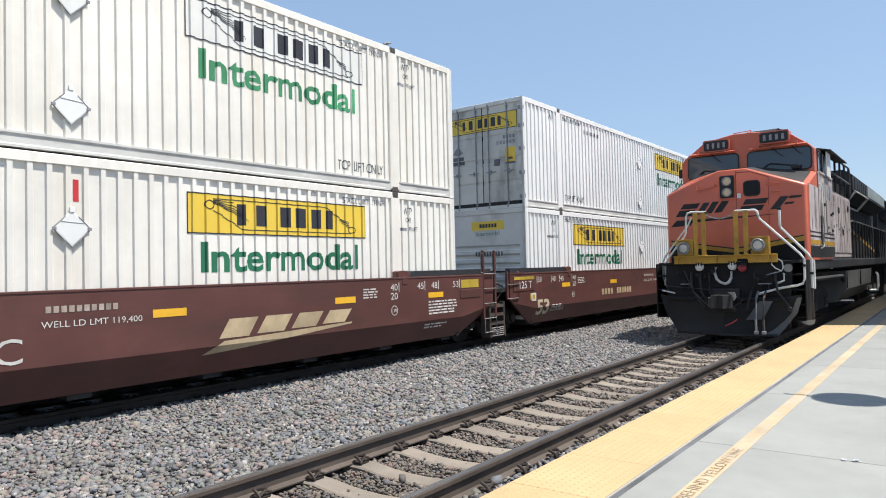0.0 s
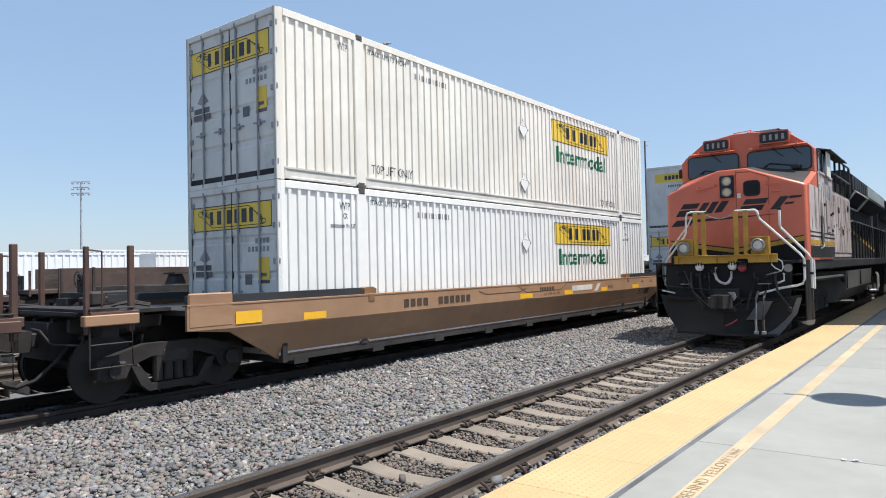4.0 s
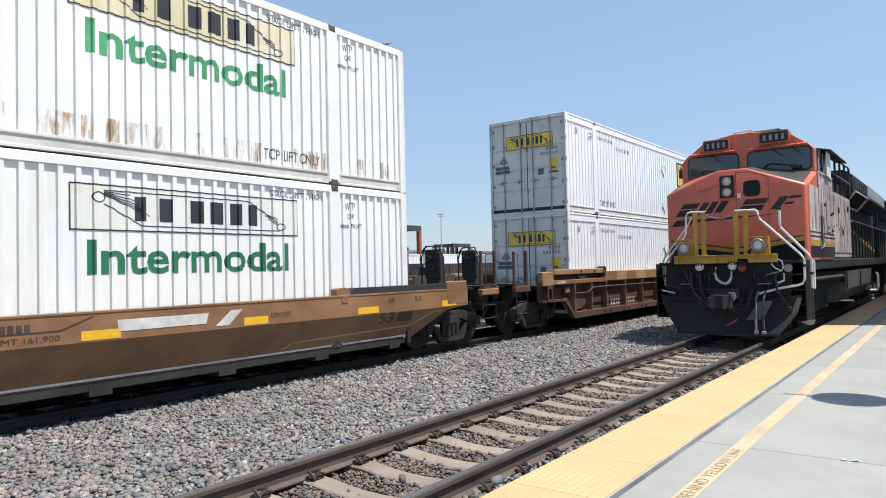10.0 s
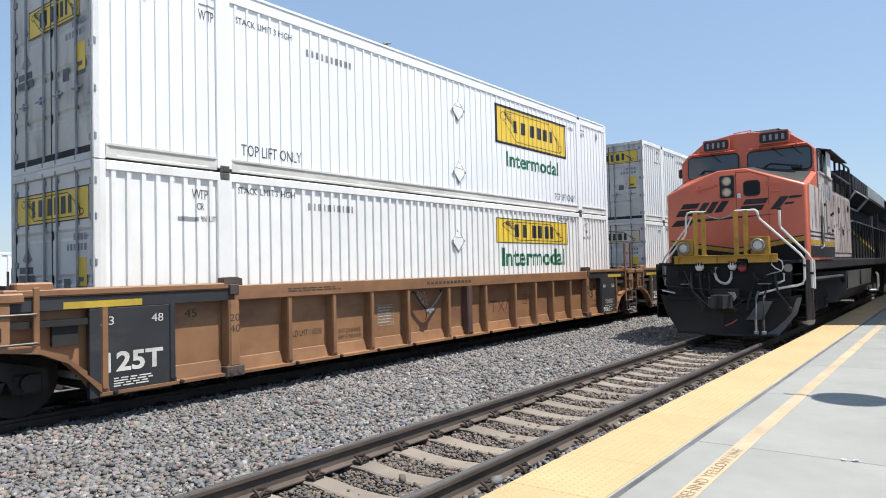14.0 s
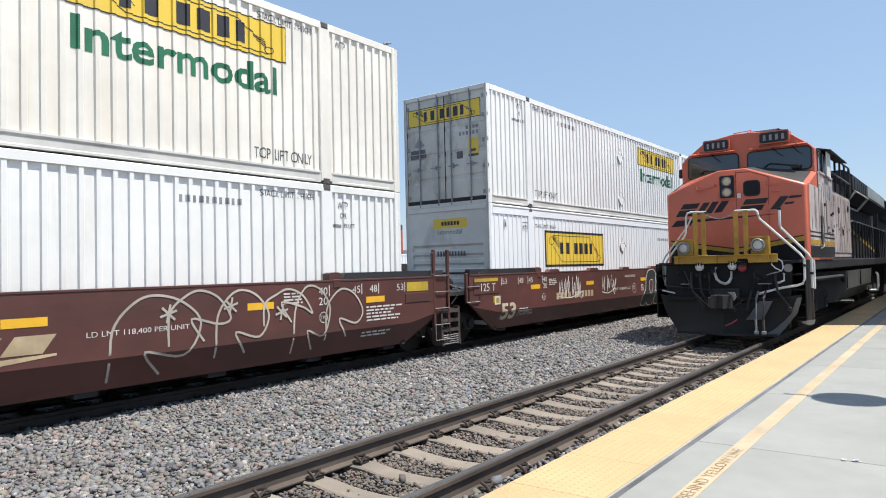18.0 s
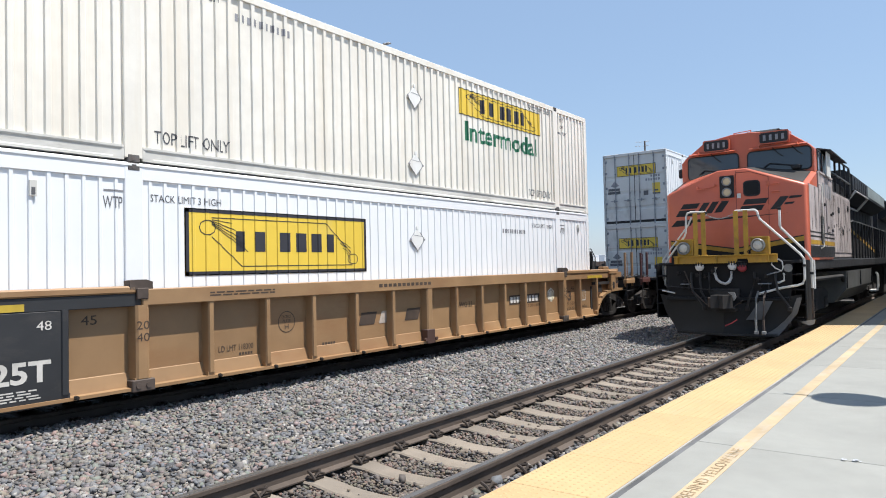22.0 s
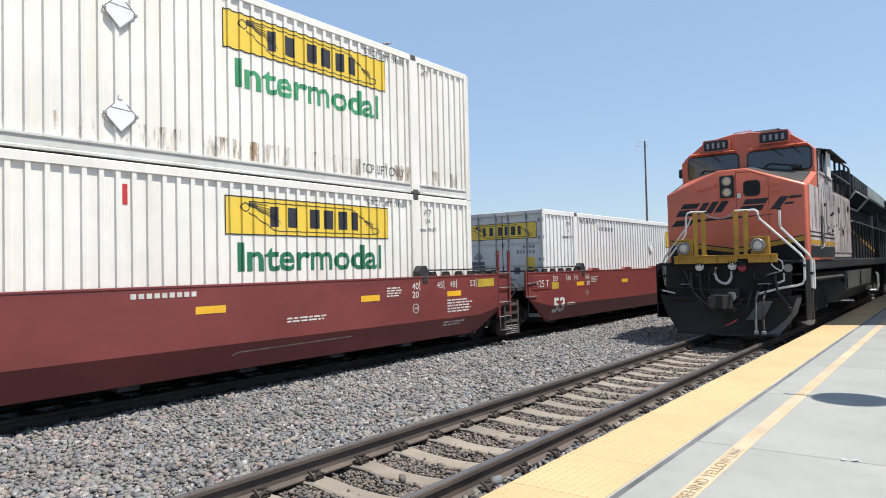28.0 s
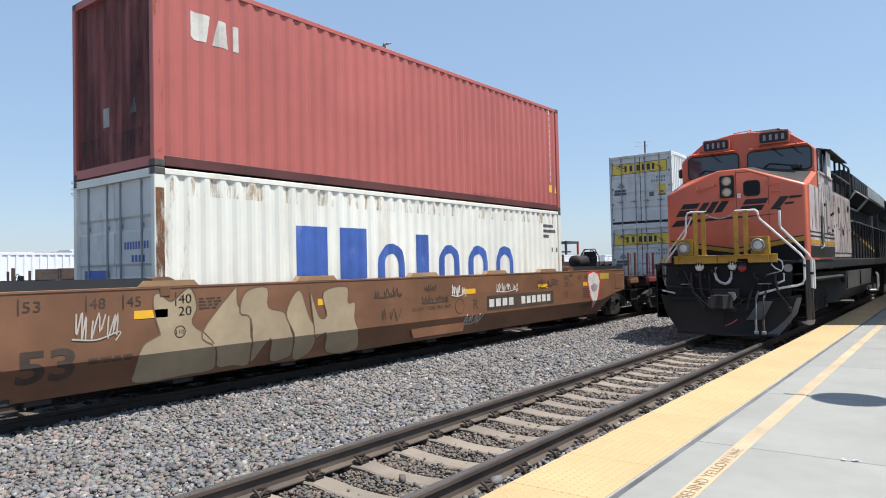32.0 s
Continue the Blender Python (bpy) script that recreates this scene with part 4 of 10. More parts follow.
def container_53(y, level, style="old", near_front=False, logo="yellow", green="green", paint="white", doors="door", key=0, red="", group="stacked containers"):
    tone = {"cream": "yellowed streaked white", "white": "chalky white", "bright": "bright clean white"}[paint]
    sign = {"yellow": "yellow sign", "framed": "black-framed yellow sign", "faded": "faded sign", "bare": "bleached sign"}[logo]
    kind = "smooth rust-streaked" if style == "flat" else "ribbed"
    words = f"{tone} {kind} container, {sign}, {'in the well' if level == 'low' else 'stacked on top'}"
    ob = thing("shipping_container", pose(TRAIN_X, y, LOW_Z if level == "low" else UP_Z), words, "container", group)
    fold = FOLDS[style]
    tall = 0.235 if style == "new" else 0.13
    part("side_sheet", cached(("ss", style), "side_sheet", paint, lambda: fold.sheet(0.2, H53 - 0.1)), ob)
    part("side_sheet", cached(("ssm", style), "side_sheet", paint, lambda: mirrored(fold.sheet(0.2, H53 - 0.1))), ob)
    for s in (1, -1):
        for near in (True, False):
            part("corner_post", cached(("cpo", s, near), "corner_post", paint, lambda: corner_post_geo(s, near)), ob)
            part("lift_post", cached(("lpo", s, near), "lift_post", paint, lambda: lift_post_geo(s, near)), ob)
            for z in (-0.004, H53 - 0.115):
                part("corner_casting", cached("cast53", "corner_casting", "casting", casting_geo), ob, m=pose(s * (HW - 0.07), POST if near else L53 - POST, z, 0, 0, 0 if s > 0 else 180))
        part("top_rail", cached(("tr", tall, s), "top_rail", paint, lambda: top_rail_geo(s, tall)), ob)
        part("bottom_rail", cached(("br", s), "bottom_rail", "rail_white", lambda: bottom_rail_geo(s)), ob)
    part("roof", cached("roof53", "roof", paint, roof_geo), ob)
    part("floor", cached("floor53", "floor", "under", floor_geo), ob)
    for near in (True, False):
        m = None if near else pose(0, L53, 0, 0, 0, 180)
        if near == near_front:
            wall = part("front_wall", cached("fwp", "front_wall", "door", lambda: Geo().box(-HW + 0.07, HW - 0.07, 0.03, 0.09, 0.12, 2.79, 0.006)) if style == "flat" else cached("fw53", "front_wall", "door", front_wall_geo), ob, m=m)
            part("end_frame", cached("ef53", "end_frame", "door", end_frame_geo), ob, m=m)
            if near and style == "flat":
                part("end_sign", cached("fs_p", "end_sign", "logo_yellow", lambda: end_paint([rect(-0.9, 0.95, 2.15, 2.55)], 0.03, 0.003)), wall)
                part("end_sign_lettering", cached("fs_b", "end_sign_lettering", "ink", lambda: end_paint(bars(-0.45, 0.55, 2.26, 2.45, 6, 0.25), 0.03, 0.006)), wall)
                part("end_number", cached("fs_n", "end_number", "ink_soft", lambda: end_paint(bars(-0.3, 0.5, 1.92, 2.02, 8), 0.03, 0.003)), wall)
            if near and style != "flat":
                part("end_sign", cached("es_p", "end_sign", "logo_yellow", lambda: end_paint([rect(-0.41, 0.63, 2.36, 2.60)], 0.03, 0.003)), wall)
                part("end_sign_lettering", cached("es_b", "end_sign_lettering", "ink", lambda: end_paint(bars(-0.15, 0.42, 2.43, 2.53, 6, 0.25), 0.03, 0.006)), wall)
                part("end_word", cached("es_w", "end_word", "green", lambda: end_paint(text_polys("Intermodal", -0.28, 0.48, 2.21, 2.33), 0.03, 0.003)), wall)
                part("end_number", cached("es_n", "end_number", "ink_soft", lambda: end_paint(bars(-0.3, 0.6, 1.66, 1.78, 10), 0.03, 0.003)), wall)
        else:
            part("end_frame", cached("ef53", "end_frame", "door", end_frame_geo), ob, m=m)
            part("door_gasket", cached("gk53", "door_gasket", "gasket", gasket_geo), ob, m=m)
            if near:
                for z in (0.30, 0.92, 1.55, 2.15, 2.62):
                    for s in (1, -1):
                        part("hinge", cached("hg53", "hinge", "steel_grey", hinge_geo), ob, m=pose(s * (HW - 0.075), 0, z, 0, 0 if s > 0 else 180, 0))
            for s in (-1, 1):
                leaf = part("door", cached(("dl", s), "door", doors, lambda: door_leaf_geo(s)), ob, m=m)
                if near:
                    for x in (0.22, 0.86):
                        rod = part("lock_rod", cached("rod53", "lock_rod", "steel_grey", rod_geo, True), leaf, m=pose(s * x * 0.92, 0, 0))
                    for x in (0.10, 0.72):
                        part("door_handle", cached("hd53", "door_handle", "steel_grey", handle_geo), leaf, m=pose(s * (x + 0.2) * 0.92, 0, 0))
            if near:
                big = style == "old"
                x0, x1, z0, z1 = (-1.17, 1.10, 2.13, 2.58) if big else (-0.72, 0.87, 1.98, 2.40)
                pm = {"yellow": "logo_yellow", "framed": "logo_yellow", "faded": "logo_faded", "bare": "logo_bare"}.get(logo, "logo_yellow")
                rim, blocks = logo_shapes(x0, x1, z0, z1)
                part("end_sign", cached(("ds", big), "end_sign", pm, lambda: end_paint([rect(x0, -0.015, z0, z1), rect(0.015, x1, z0, z1)], 0.045, 0.003)), ob)
                part("end_sign_outline", cached(("dk", big), "end_sign_outline", "ink", lambda: end_paint(rim + blocks, 0.045, 0.006)), ob)
                part("warning_label", cached("dw1", "warning_label", "logo_yellow", lambda: end_paint([rect(0.72, 1.02, 1.18, 1.62)], 0.045, 0.003)), ob)
                for j, q in enumerate((rect(0.72, 1.02, 1.18, 1.24), rect(0.8, 0.94, 1.3, 1.36), rect(-1.1, -0.62, 1.42, 1.52), rect(-1.12, -0.6, 1.30, 1.40), rect(0.36, 0.55, 1.16, 1.34))):
                    part("label_bar", cached(("dw2", j), "label_bar", "ink_soft", lambda: end_paint([q], 0.045, 0.004)), ob)
                for j, (n, z) in enumerate(((4, 1.86), (6, 1.72))):
                    for i, q in enumerate(bars(1.05 - 0.1 * n, 1.05, z, z + 0.09, n)):
                        part("code_bar", cached(("dw3", j, i), "code_bar", "ink_faint", lambda: end_paint([q], 0.045, 0.004)), ob)
                part("diamond_mark", cached("dw4", "diamond_mark", "ink_faint", lambda: end_paint([[(-1.0, 1.62), (-0.82, 1.56), (-0.64, 1.62), (-0.82, 1.82)]], 0.045, 0.004)), ob)
    side_decals(ob, style, near_front, level, logo, green, key, red)
    return ob


def end_paint(polys, y, lift):
    """Paint on an end that faces the camera side (towards -y)."""
    g = Geo()
    for q in polys:
        g.add([(a, y - lift, b) for a, b in q], [tuple(range(len(q)))])
    return g


def rust_patch(seed, y0, y1, z0, z1, n):
    rng = random.Random(seed)
    out = []
    for _ in range(n):
        cy, cz = rng.uniform(y0, y1), rng.uniform(z0, z1)
        r = rng.uniform(0.02, 0.11)
        k = rng.randint(5, 8)
        out.append([(cy + r * rng.uniform(0.4, 1) * math.cos(2 * math.pi * i / k), cz + 1.6 * r * rng.uniform(0.5, 1.2) * math.sin(2 * math.pi * i / k)) for i in range(k)])
    return out


L40 = 12.19
HW40 = 1.219
ISO = Fold(L40, HW40 - 0.006, 0.024, 0.278, 0.072, 0.068, [(0.16, L40 - 0.16)])


def iso_end_geo():
    """A plain end of upright corrugation."""
    g = Geo()
    xs = []
    x = -HW40 + 0.1
    while x < HW40 - 0.3:
        xs += [(x, 0.05), (x + 0.11, 0.05), (x + 0.145, 0.085), (x + 0.215, 0.085), (x + 0.25, 0.05)]
        x += 0.25
    xs.append((HW40 - 0.1, 0.05))
    for (a, d), (b, e) in zip(xs, xs[1:]):
        if b > a:
            g.add([(a, d, 0.14), (b, e, 0.14), (b, e, H53 - 0.1), (a, d, H53 - 0.1)], [(0, 1, 2, 3)])
    return g


def iso_door_geo(s):
    a, b = (0.008, HW40 - 0.09) if s > 0 else (-HW40 + 0.09, -0.008)
    zs = [(0.14, 0), (0.6, 0), (0.64, 0.025), (0.8, 0.025), (0.84, 0), (1.3, 0), (1.34, 0.025), (1.5, 0.025), (1.54, 0), (2.0, 0), (2.04, 0.025), (2.2, 0.025), (2.24, 0), (2.78, 0)]
    return Geo().loft([[(a, 0.05 + d, z), (b, 0.05 + d, z), (b, 0.1, z), (a, 0.1, z)] for z, d in zs])


def iso_marks(ob, level):
    if level == "low":
        # large blue plain slabs in a row
        y = 2.55
        for w, top in ((0.72, 2.15), (0.72, 2.15), (0.80, 1.88), (0.42, 2.08), (0.74, 1.88), (0.80, 1.88), (0.80, 1.88)):
            if w > 0.6 and top < 2:
                # plain round arches: an outer and an inner half ring
                n, arch = 9, []
                c, r, z = y + w / 2, w / 2, top - w / 2
                for k in range(n):
                    u, v = math.pi * k / n, math.pi * (k + 1) / n
                    arch.append([(c + q * math.cos(t), z + q * math.sin(t)) for t, q in ((u, r), (v, r), (v, r * 0.5), (u, r * 0.5))])
                arch += [rect(y, y + w * 0.25, 1.2, z), rect(y + w * 0.75, y + w, 1.2, z)]
            else:
                arch = [[(y, 1.2), (y + w, 1.2), (y + w, top), (y, top)]]
            part("blue_block", decal(arch, ISO.b, ISO.at).mesh("blue_block", "blue"), ob, "large plain blue block")
            y += w + (0.30 if w == 0.72 else 0.36)
        tag = [rect(11.2, 11.75, 2.42, 2.50), rect(11.2, 11.85, 2.28, 2.36), rect(11.2, 11.5, 2.14, 2.22), rect(11.6, 11.7, 1.75, 1.87), rect(11.85, 11.95, 1.75, 1.87)]
        part("code_bars", decal(tag, ISO.b, ISO.at).mesh("code_bars", "ink_soft"), ob)
        part("rust_streak", decal([rect(0.165, 0.55, 0.3, 2.75)], ISO.b, ISO.at, 0.005).mesh("rust_streak", "soft_wash"), ob, "thin rust streaks")
        part("rust_streak", decal([rect(0.2, L40 - 0.2, 2.52, 2.78)], ISO.b, ISO.at, 0.005).mesh("rust_streak", "soft_wash"), ob, "thin rust streaks")
        part("rusty_post", Geo().box(HW40, HW40 + 0.004, 0.02, 0.15, 0.2, 2.6).mesh("rusty_post", "wash"), ob, "rusty corner post")
        part("end_bars", end_paint([rect(-0.95, -0.2, 1.25, 1.45)] + bars(0.3, 1.0, 1.75, 1.86, 9) + bars(0.5, 0.9, 1.56, 1.66, 4), 0.05, 0.004).mesh("end_bars", "blue"), ob)
    else:
        for q in ([(0.60, 2.0), (0.66, 1.96), (0.86, 1.96), (0.94, 2.38), (0.60, 2.38)], [(0.98, 1.95), (1.26, 1.95), (1.22, 2.36), (1.08, 2.36)], rect(1.34, 1.44, 1.94, 2.34)):
            part("pale_block", decal([q], ISO.b, ISO.at).mesh("pale_block", "stencil"), ob, "plain white block")
        side = [rect(11.62, 11.68, 2.66 - 0.17 * i, 2.78 - 0.17 * i) for i in range(12)]
        part("code_bars", decal(side, ISO.b, ISO.at).mesh("code_bars", "stencil"), ob)
        part("yellow_label", decal([rect(11.55, 11.75, 0.5, 0.7), [(11.85, 0.5), (12.02, 0.5), (11.93, 0.72)]], ISO.b, ISO.at).mesh("yellow_label", "logo_yellow"), ob)
        part("rusty_post", Geo().box(HW40, HW40 + 0.004, 0.02, 0.15, 0.2, 2.7).mesh("rusty_post", "soft_wash"), ob, "rusty corner post")
        # streaks over the whole end put its shade into the colour, besides dirt
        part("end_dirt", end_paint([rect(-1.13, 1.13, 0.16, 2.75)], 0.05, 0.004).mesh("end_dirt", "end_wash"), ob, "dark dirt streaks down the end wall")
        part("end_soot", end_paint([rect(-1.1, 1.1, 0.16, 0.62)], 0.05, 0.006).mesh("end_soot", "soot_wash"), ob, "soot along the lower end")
        part("pink_patch", decal([rect(7.9, 9.6, 0.2, 0.30)], ISO.b, ISO.at).mesh("pink_patch", "iso_red"), ob)
        part("end_label", end_paint([rect(-0.30, -0.12, 0.75, 1.05), [(0.5, 0.86), (0.68, 0.86), (0.62, 1.1)]], 0.05, 0.004).mesh("end_label", "stencil"), ob)


def container_40(y, level, paint, label, mark):
    z = LOW_Z if level == "low" else UP_Z
    ob = thing("shipping_container", pose(TRAIN_X, y, z), label, "container", "stacked containers")
    part("side_sheet", cached("iso_s", "side_sheet", paint, lambda: ISO.sheet(0.15, H53 - 0.08)), ob)
    part("side_sheet", cached("iso_sm", "side_sheet", paint, lambda: mirrored(ISO.sheet(0.15, H53 - 0.08))), ob)
    g = Geo()
    for s in (1, -1):
        for a, b in ((0, 0.165), (L40 - 0.165, L40)):
            g.box(s * (HW40 - 0.1), s * HW40, a, b, 0.1, H53 - 0.1, 0.01)
        g.box(s * (HW40 - 0.06), s * HW40, 0.16, L40 - 0.16, H53 - 0.10, H53 - 0.015, 0.008)
        part("bottom_rail", cached(("iso_br", s), "bottom_rail", "iso_rail", lambda: Geo().box(s * (HW40 - 0.06), s * (HW40 + 0.004), 0.165, L40 - 0.165, 0.02, 0.17, 0.008)), ob)
    for a, b in ((0, 0.09), (L40 - 0.09, L40)):
        g.box(-HW40 + 0.1, HW40 - 0.1, a, b, 0.02, 0.16)
        g.box(-HW40 + 0.1, HW40 - 0.1, a, b, H53 - 0.13, H53 - 0.01)
    part("frame", g.mesh("frame", paint), ob)
    for yy in (0.09, L40 - 0.09):
        for zz in (0.0, H53 - 0.118):
            for s in (1, -1):
                part("corner_casting", cached("cast53", "corner_casting", "casting", casting_geo), ob, m=pose(s * (HW40 - 0.077), yy, zz, 0, 0, 0 if s > 0 else 180))
    for yy, turn in ((0.0, 0), (L40, 180)):
        if level == "up":
            part("end_wall", cached("iso_e", "end_wall", paint, iso_end_geo), ob, m=pose(0, yy, 0, 0, 0, turn))
        else:
            for s in (-1, 1):
                leaf = part("door", cached(("iso_d", s), "door", "door", lambda: iso_door_geo(s)), ob, m=pose(0, yy, 0, 0, 0, turn))
                if turn == 0:
                    for x in (0.2, 0.8):
                        part("lock_rod", cached("rod53", "lock_rod", "steel_grey", rod_geo, True), leaf, m=pose(s * x, 0.02, 0))
                        part("door_handle", cached("hd53", "door_handle", "steel_grey", handle_geo), leaf, m=pose(s * (x + 0.1), 0.02, 0))
    iso_marks(ob, level)
    part("roof", Geo().box(-HW40 + 0.05, HW40 - 0.05, 0.05, L40 - 0.05, H53 - 0.05, H53 - 0.02).mesh("roof", paint), ob)
    part("floor", Geo().box(-HW40 + 0.03, HW40 - 0.03, 0.03, L40 - 0.03, 0.06, 0.16).mesh("floor", "under"), ob)
    return ob

# ---- well cars ----
SX = 1.495


def smooth_x(z, bend):
    return SX if z >= bend else SX - (bend - z) * 0.42


def smooth_side_geo(e0, e1, top, bend, low):
    """A plain side sheet, bent inwards below, cut off at a slant towards both ends."""
    g = Geo()
    rings = []
    for y, zb in ((-e0, 0.93), (-1.05, 0.86), (0.02, low), (L53 - 0.02, low), (L53 + 1.05, 0.86), (L53 + e1, 0.93)):
        zm = max(bend, zb + 0.002)
        xb = smooth_x(zb, bend)
        rings.append([(SX, y, top), (SX, y, zm), (xb, y, zb), (xb - 0.05, y, zb), (SX - 0.05, y, zm), (SX - 0.05, y, top)])
    return g.loft(rings)


def both(make):
    """A shape and its mirror image as two makers."""
    return ((1, make), (-1, lambda: mirrored(make())))


def top_guard_geo(e0, e1, z, near):
    if near:
        return Geo().prism([(-e0 + 0.05, z), (1.85, z), (1.73, z + 0.13), (-e0 + 0.05, z + 0.13)], "x", SX - 0.15, SX - 0.02)
    return Geo().prism([(L53 - 1.85, z), (L53 + e1 - 0.05, z), (L53 + e1 - 0.05, z + 0.13), (L53 - 1.73, z + 0.13)], "x", SX - 0.15, SX - 0.02)


def hook_geo(z, k, y):
    g = Geo()
    for y in (y,):
        g.prism([(y - 0.17, z), (y + 0.15, z), (y + 0.15, z + 0.10), (y + 0.06, z + 0.10 + k), (y - 0.08, z + 0.10 + k), (y - 0.17, z + 0.12)], "x", SX - 0.17, SX - 0.01)
        g.box(SX - 0.2, SX + 0.012, y - 0.08, y + 0.08, z - 0.13, z + 0.02, 0.01)
    return g


def guard_teeth_geo(z, near):
    """Bracket row and rail along the top of the newer red cars."""
    g = Geo()
    for a, b in ((-0.9, 1.9),) if near else ((L53 - 1.9, L53 + 0.9),):
        g.box(SX - 0.07, SX - 0.03, a, b, z + 0.12, z + 0.15)
        n = 6
        for i in range(n):
            y = a + (b - a) * (i + 0.3) / n
            g.prism([(y, z), (y + 0.26, z), (y + 0.2, z + 0.1), (y + 0.05, z + 0.1)], "x", SX - 0.12, SX - 0.05)
    return g


def floor_well_geo():
    g = Geo()
    for s in (1, -1):
        g.box(s * 1.16, s * 1.29, 0.1, L53 - 0.1, 0.27, 0.37)
    for i in range(9):
        y = 0.3 + (L53 - 0.9) * i / 8
        g.box(-1.3, 1.3, y, y + 0.3, 0.20, 0.33)
    for y in (0.02, L53 - 0.12):
        g.box(-1.35, 1.35, y, y + 0.1, 0.26, 1.1)
    return g


def end_decks(car, e, y_sign, mat):
    """Draft sill, deck and beams beyond one end of the well."""
    y0 = 0.0 if y_sign < 0 else L53
    d = lambda a: y0 + y_sign * a
    k = (e, y_sign)
    part("draft_sill", cached(("ed0",) + k, "draft_sill", mat, lambda: Geo().prism([(-0.42, 0.62), (0.42, 0.62), (0.36, 1.12), (-0.36, 1.12)], "y", d(0.0), d(e))), car)
    part("deck_plate", cached(("ed1",) + k, "deck_plate", mat, lambda: Geo().box(-1.44, 1.44, d(0.0), d(min(e, 1.75)), 1.14, 1.22)), car)
    part("bolster_beam", cached(("ed2",) + k, "bolster_beam", mat, lambda: Geo().box(-1.40, 1.40, d(0.25), d(0.55), 0.9, 1.14)), car)
    if e > 2:
        part("deck_plate", cached(("ed3",) + k, "deck_plate", mat, lambda: Geo().box(-1.05, 1.05, d(1.76), d(e - 0.05), 1.22, 1.27)), car)
        part("end_beam", cached(("ed4",) + k, "end_beam", mat, lambda: Geo().box(-1.30, 1.30, d(e - 0.5), d(e - 0.28), 0.95, 1.2)), car)
        for x in (-0.8, -0.3, 0.25, 0.75):
            part("deck_beam", cached(("ed5", x) + k, "deck_beam", mat, lambda: Geo().box(x - 0.05, x + 0.05, d(1.76), d(e - 0.1), 1.0, 1.16)), car)


def wheelset_geo():
    g = Geo()
    for s in (1, -1):
        c = (s * 0.755, 0, 0)
        g.spin(c, "x", [(-0.065, 0.10), (-0.065, 0.47), (-0.04, 0.475), (-0.035, 0.45), (0.06 * 1.0, 0.445), (0.062, 0.40), (0.02, 0.38), (0.03, 0.16), (0.075, 0.14), (0.075, 0.05)] if s < 0 else
               [(0.065, 0.10), (0.065, 0.47), (0.04, 0.475), (0.035, 0.45), (-0.06, 0.445), (-0.062, 0.40), (-0.02, 0.38), (-0.03, 0.16), (-0.075, 0.14), (-0.075, 0.05)], 24)
        for k in range(6):
            t = math.pi / 3 * k
            g.box(s * 0.81, s * 0.83, 0.25 * math.cos(t) - 0.035, 0.25 * math.cos(t) + 0.035, 0.25 * math.sin(t) - 0.035, 0.25 * math.sin(t) + 0.035)
    g.cyl((0, 0, 0), "x", 0.085, 2.16, 12)
    return g


def side_frame_truck_geo(x):
    g = Geo()
    out = [(-1.12, 0.36), (-1.12, 0.60), (-0.85, 0.68), (-0.45, 0.78), (0.45, 0.78), (0.85, 0.68), (1.12, 0.60), (1.12, 0.36), (0.72, 0.36), (0.66, 0.50), (0.40, 0.58),
           (0.34, 0.30), (0.52, 0.22), (0.40, 0.12), (-0.40, 0.12), (-0.52, 0.22), (-0.34, 0.30), (-0.40, 0.58), (-0.66, 0.50), (-0.72, 0.36)]
    half = [out[0:3] + [(-0.66, 0.50), (-0.72, 0.36)], [(-0.85, 0.68), (-0.45, 0.78), (-0.36, 0.60), (-0.66, 0.50)], [(-0.45, 0.78), (0.45, 0.78), (0.36, 0.60), (-0.36, 0.60)],
            [(0.85, 0.68), (0.45, 0.78), (0.36, 0.60), (0.66, 0.50)], [(1.12, 0.36), (1.12, 0.60), (0.85, 0.68), (0.66, 0.50), (0.72, 0.36)],
            [(-0.40, 0.12), (0.40, 0.12), (0.52, 0.22), (-0.52, 0.22)], [(-0.66, 0.50), (-0.52, 0.48), (-0.36, 0.22), (-0.52, 0.22)], [(0.66, 0.50), (0.52, 0.48), (0.36, 0.22), (0.52, 0.22)]]
    for q in half:
        g.prism(q, "x", x - 0.07, x + 0.07)
    for y in (-0.89, 0.89):
        g.box(x - 0.10, x + 0.10, y - 0.17, y + 0.17, 0.32, 0.58, 0.03)
        g.cyl((x + (0.12 if x > 0 else -0.12), y, 0.46), "x", 0.11, 0.08, 12)
    for y in (-0.24, -0.08, 0.08, 0.24):
        g.cyl((x, y, 0.42), "z", 0.07, 0.36, 10)
    return g


def bolster_geo():
    g = Geo().box(-1.1, 1.1, -0.22, 0.22, 0.48, 0.70, 0.04)
    g.cyl((0, 0, 0.72), "z", 0.22, 0.12, 16)
    return g


WHEELSETS = []


def truck(car, y):
    t = part("truck", cached("bolster", "truck", "under", bolster_geo), car, m=pose(0, y, 0))
    for x in (1.02, -1.02):
        part("side_frame", cached(("tsf", x), "side_frame", "grime", lambda: side_frame_truck_geo(x)), t)
    for dy in (-0.89, 0.89):
        w = part("wheelset", cached("wheels", "wheelset", "wheel", wheelset_geo, True), t, m=pose(0, dy, 0.475))
        WHEELSETS.append((w, dy, car, y))
    return t


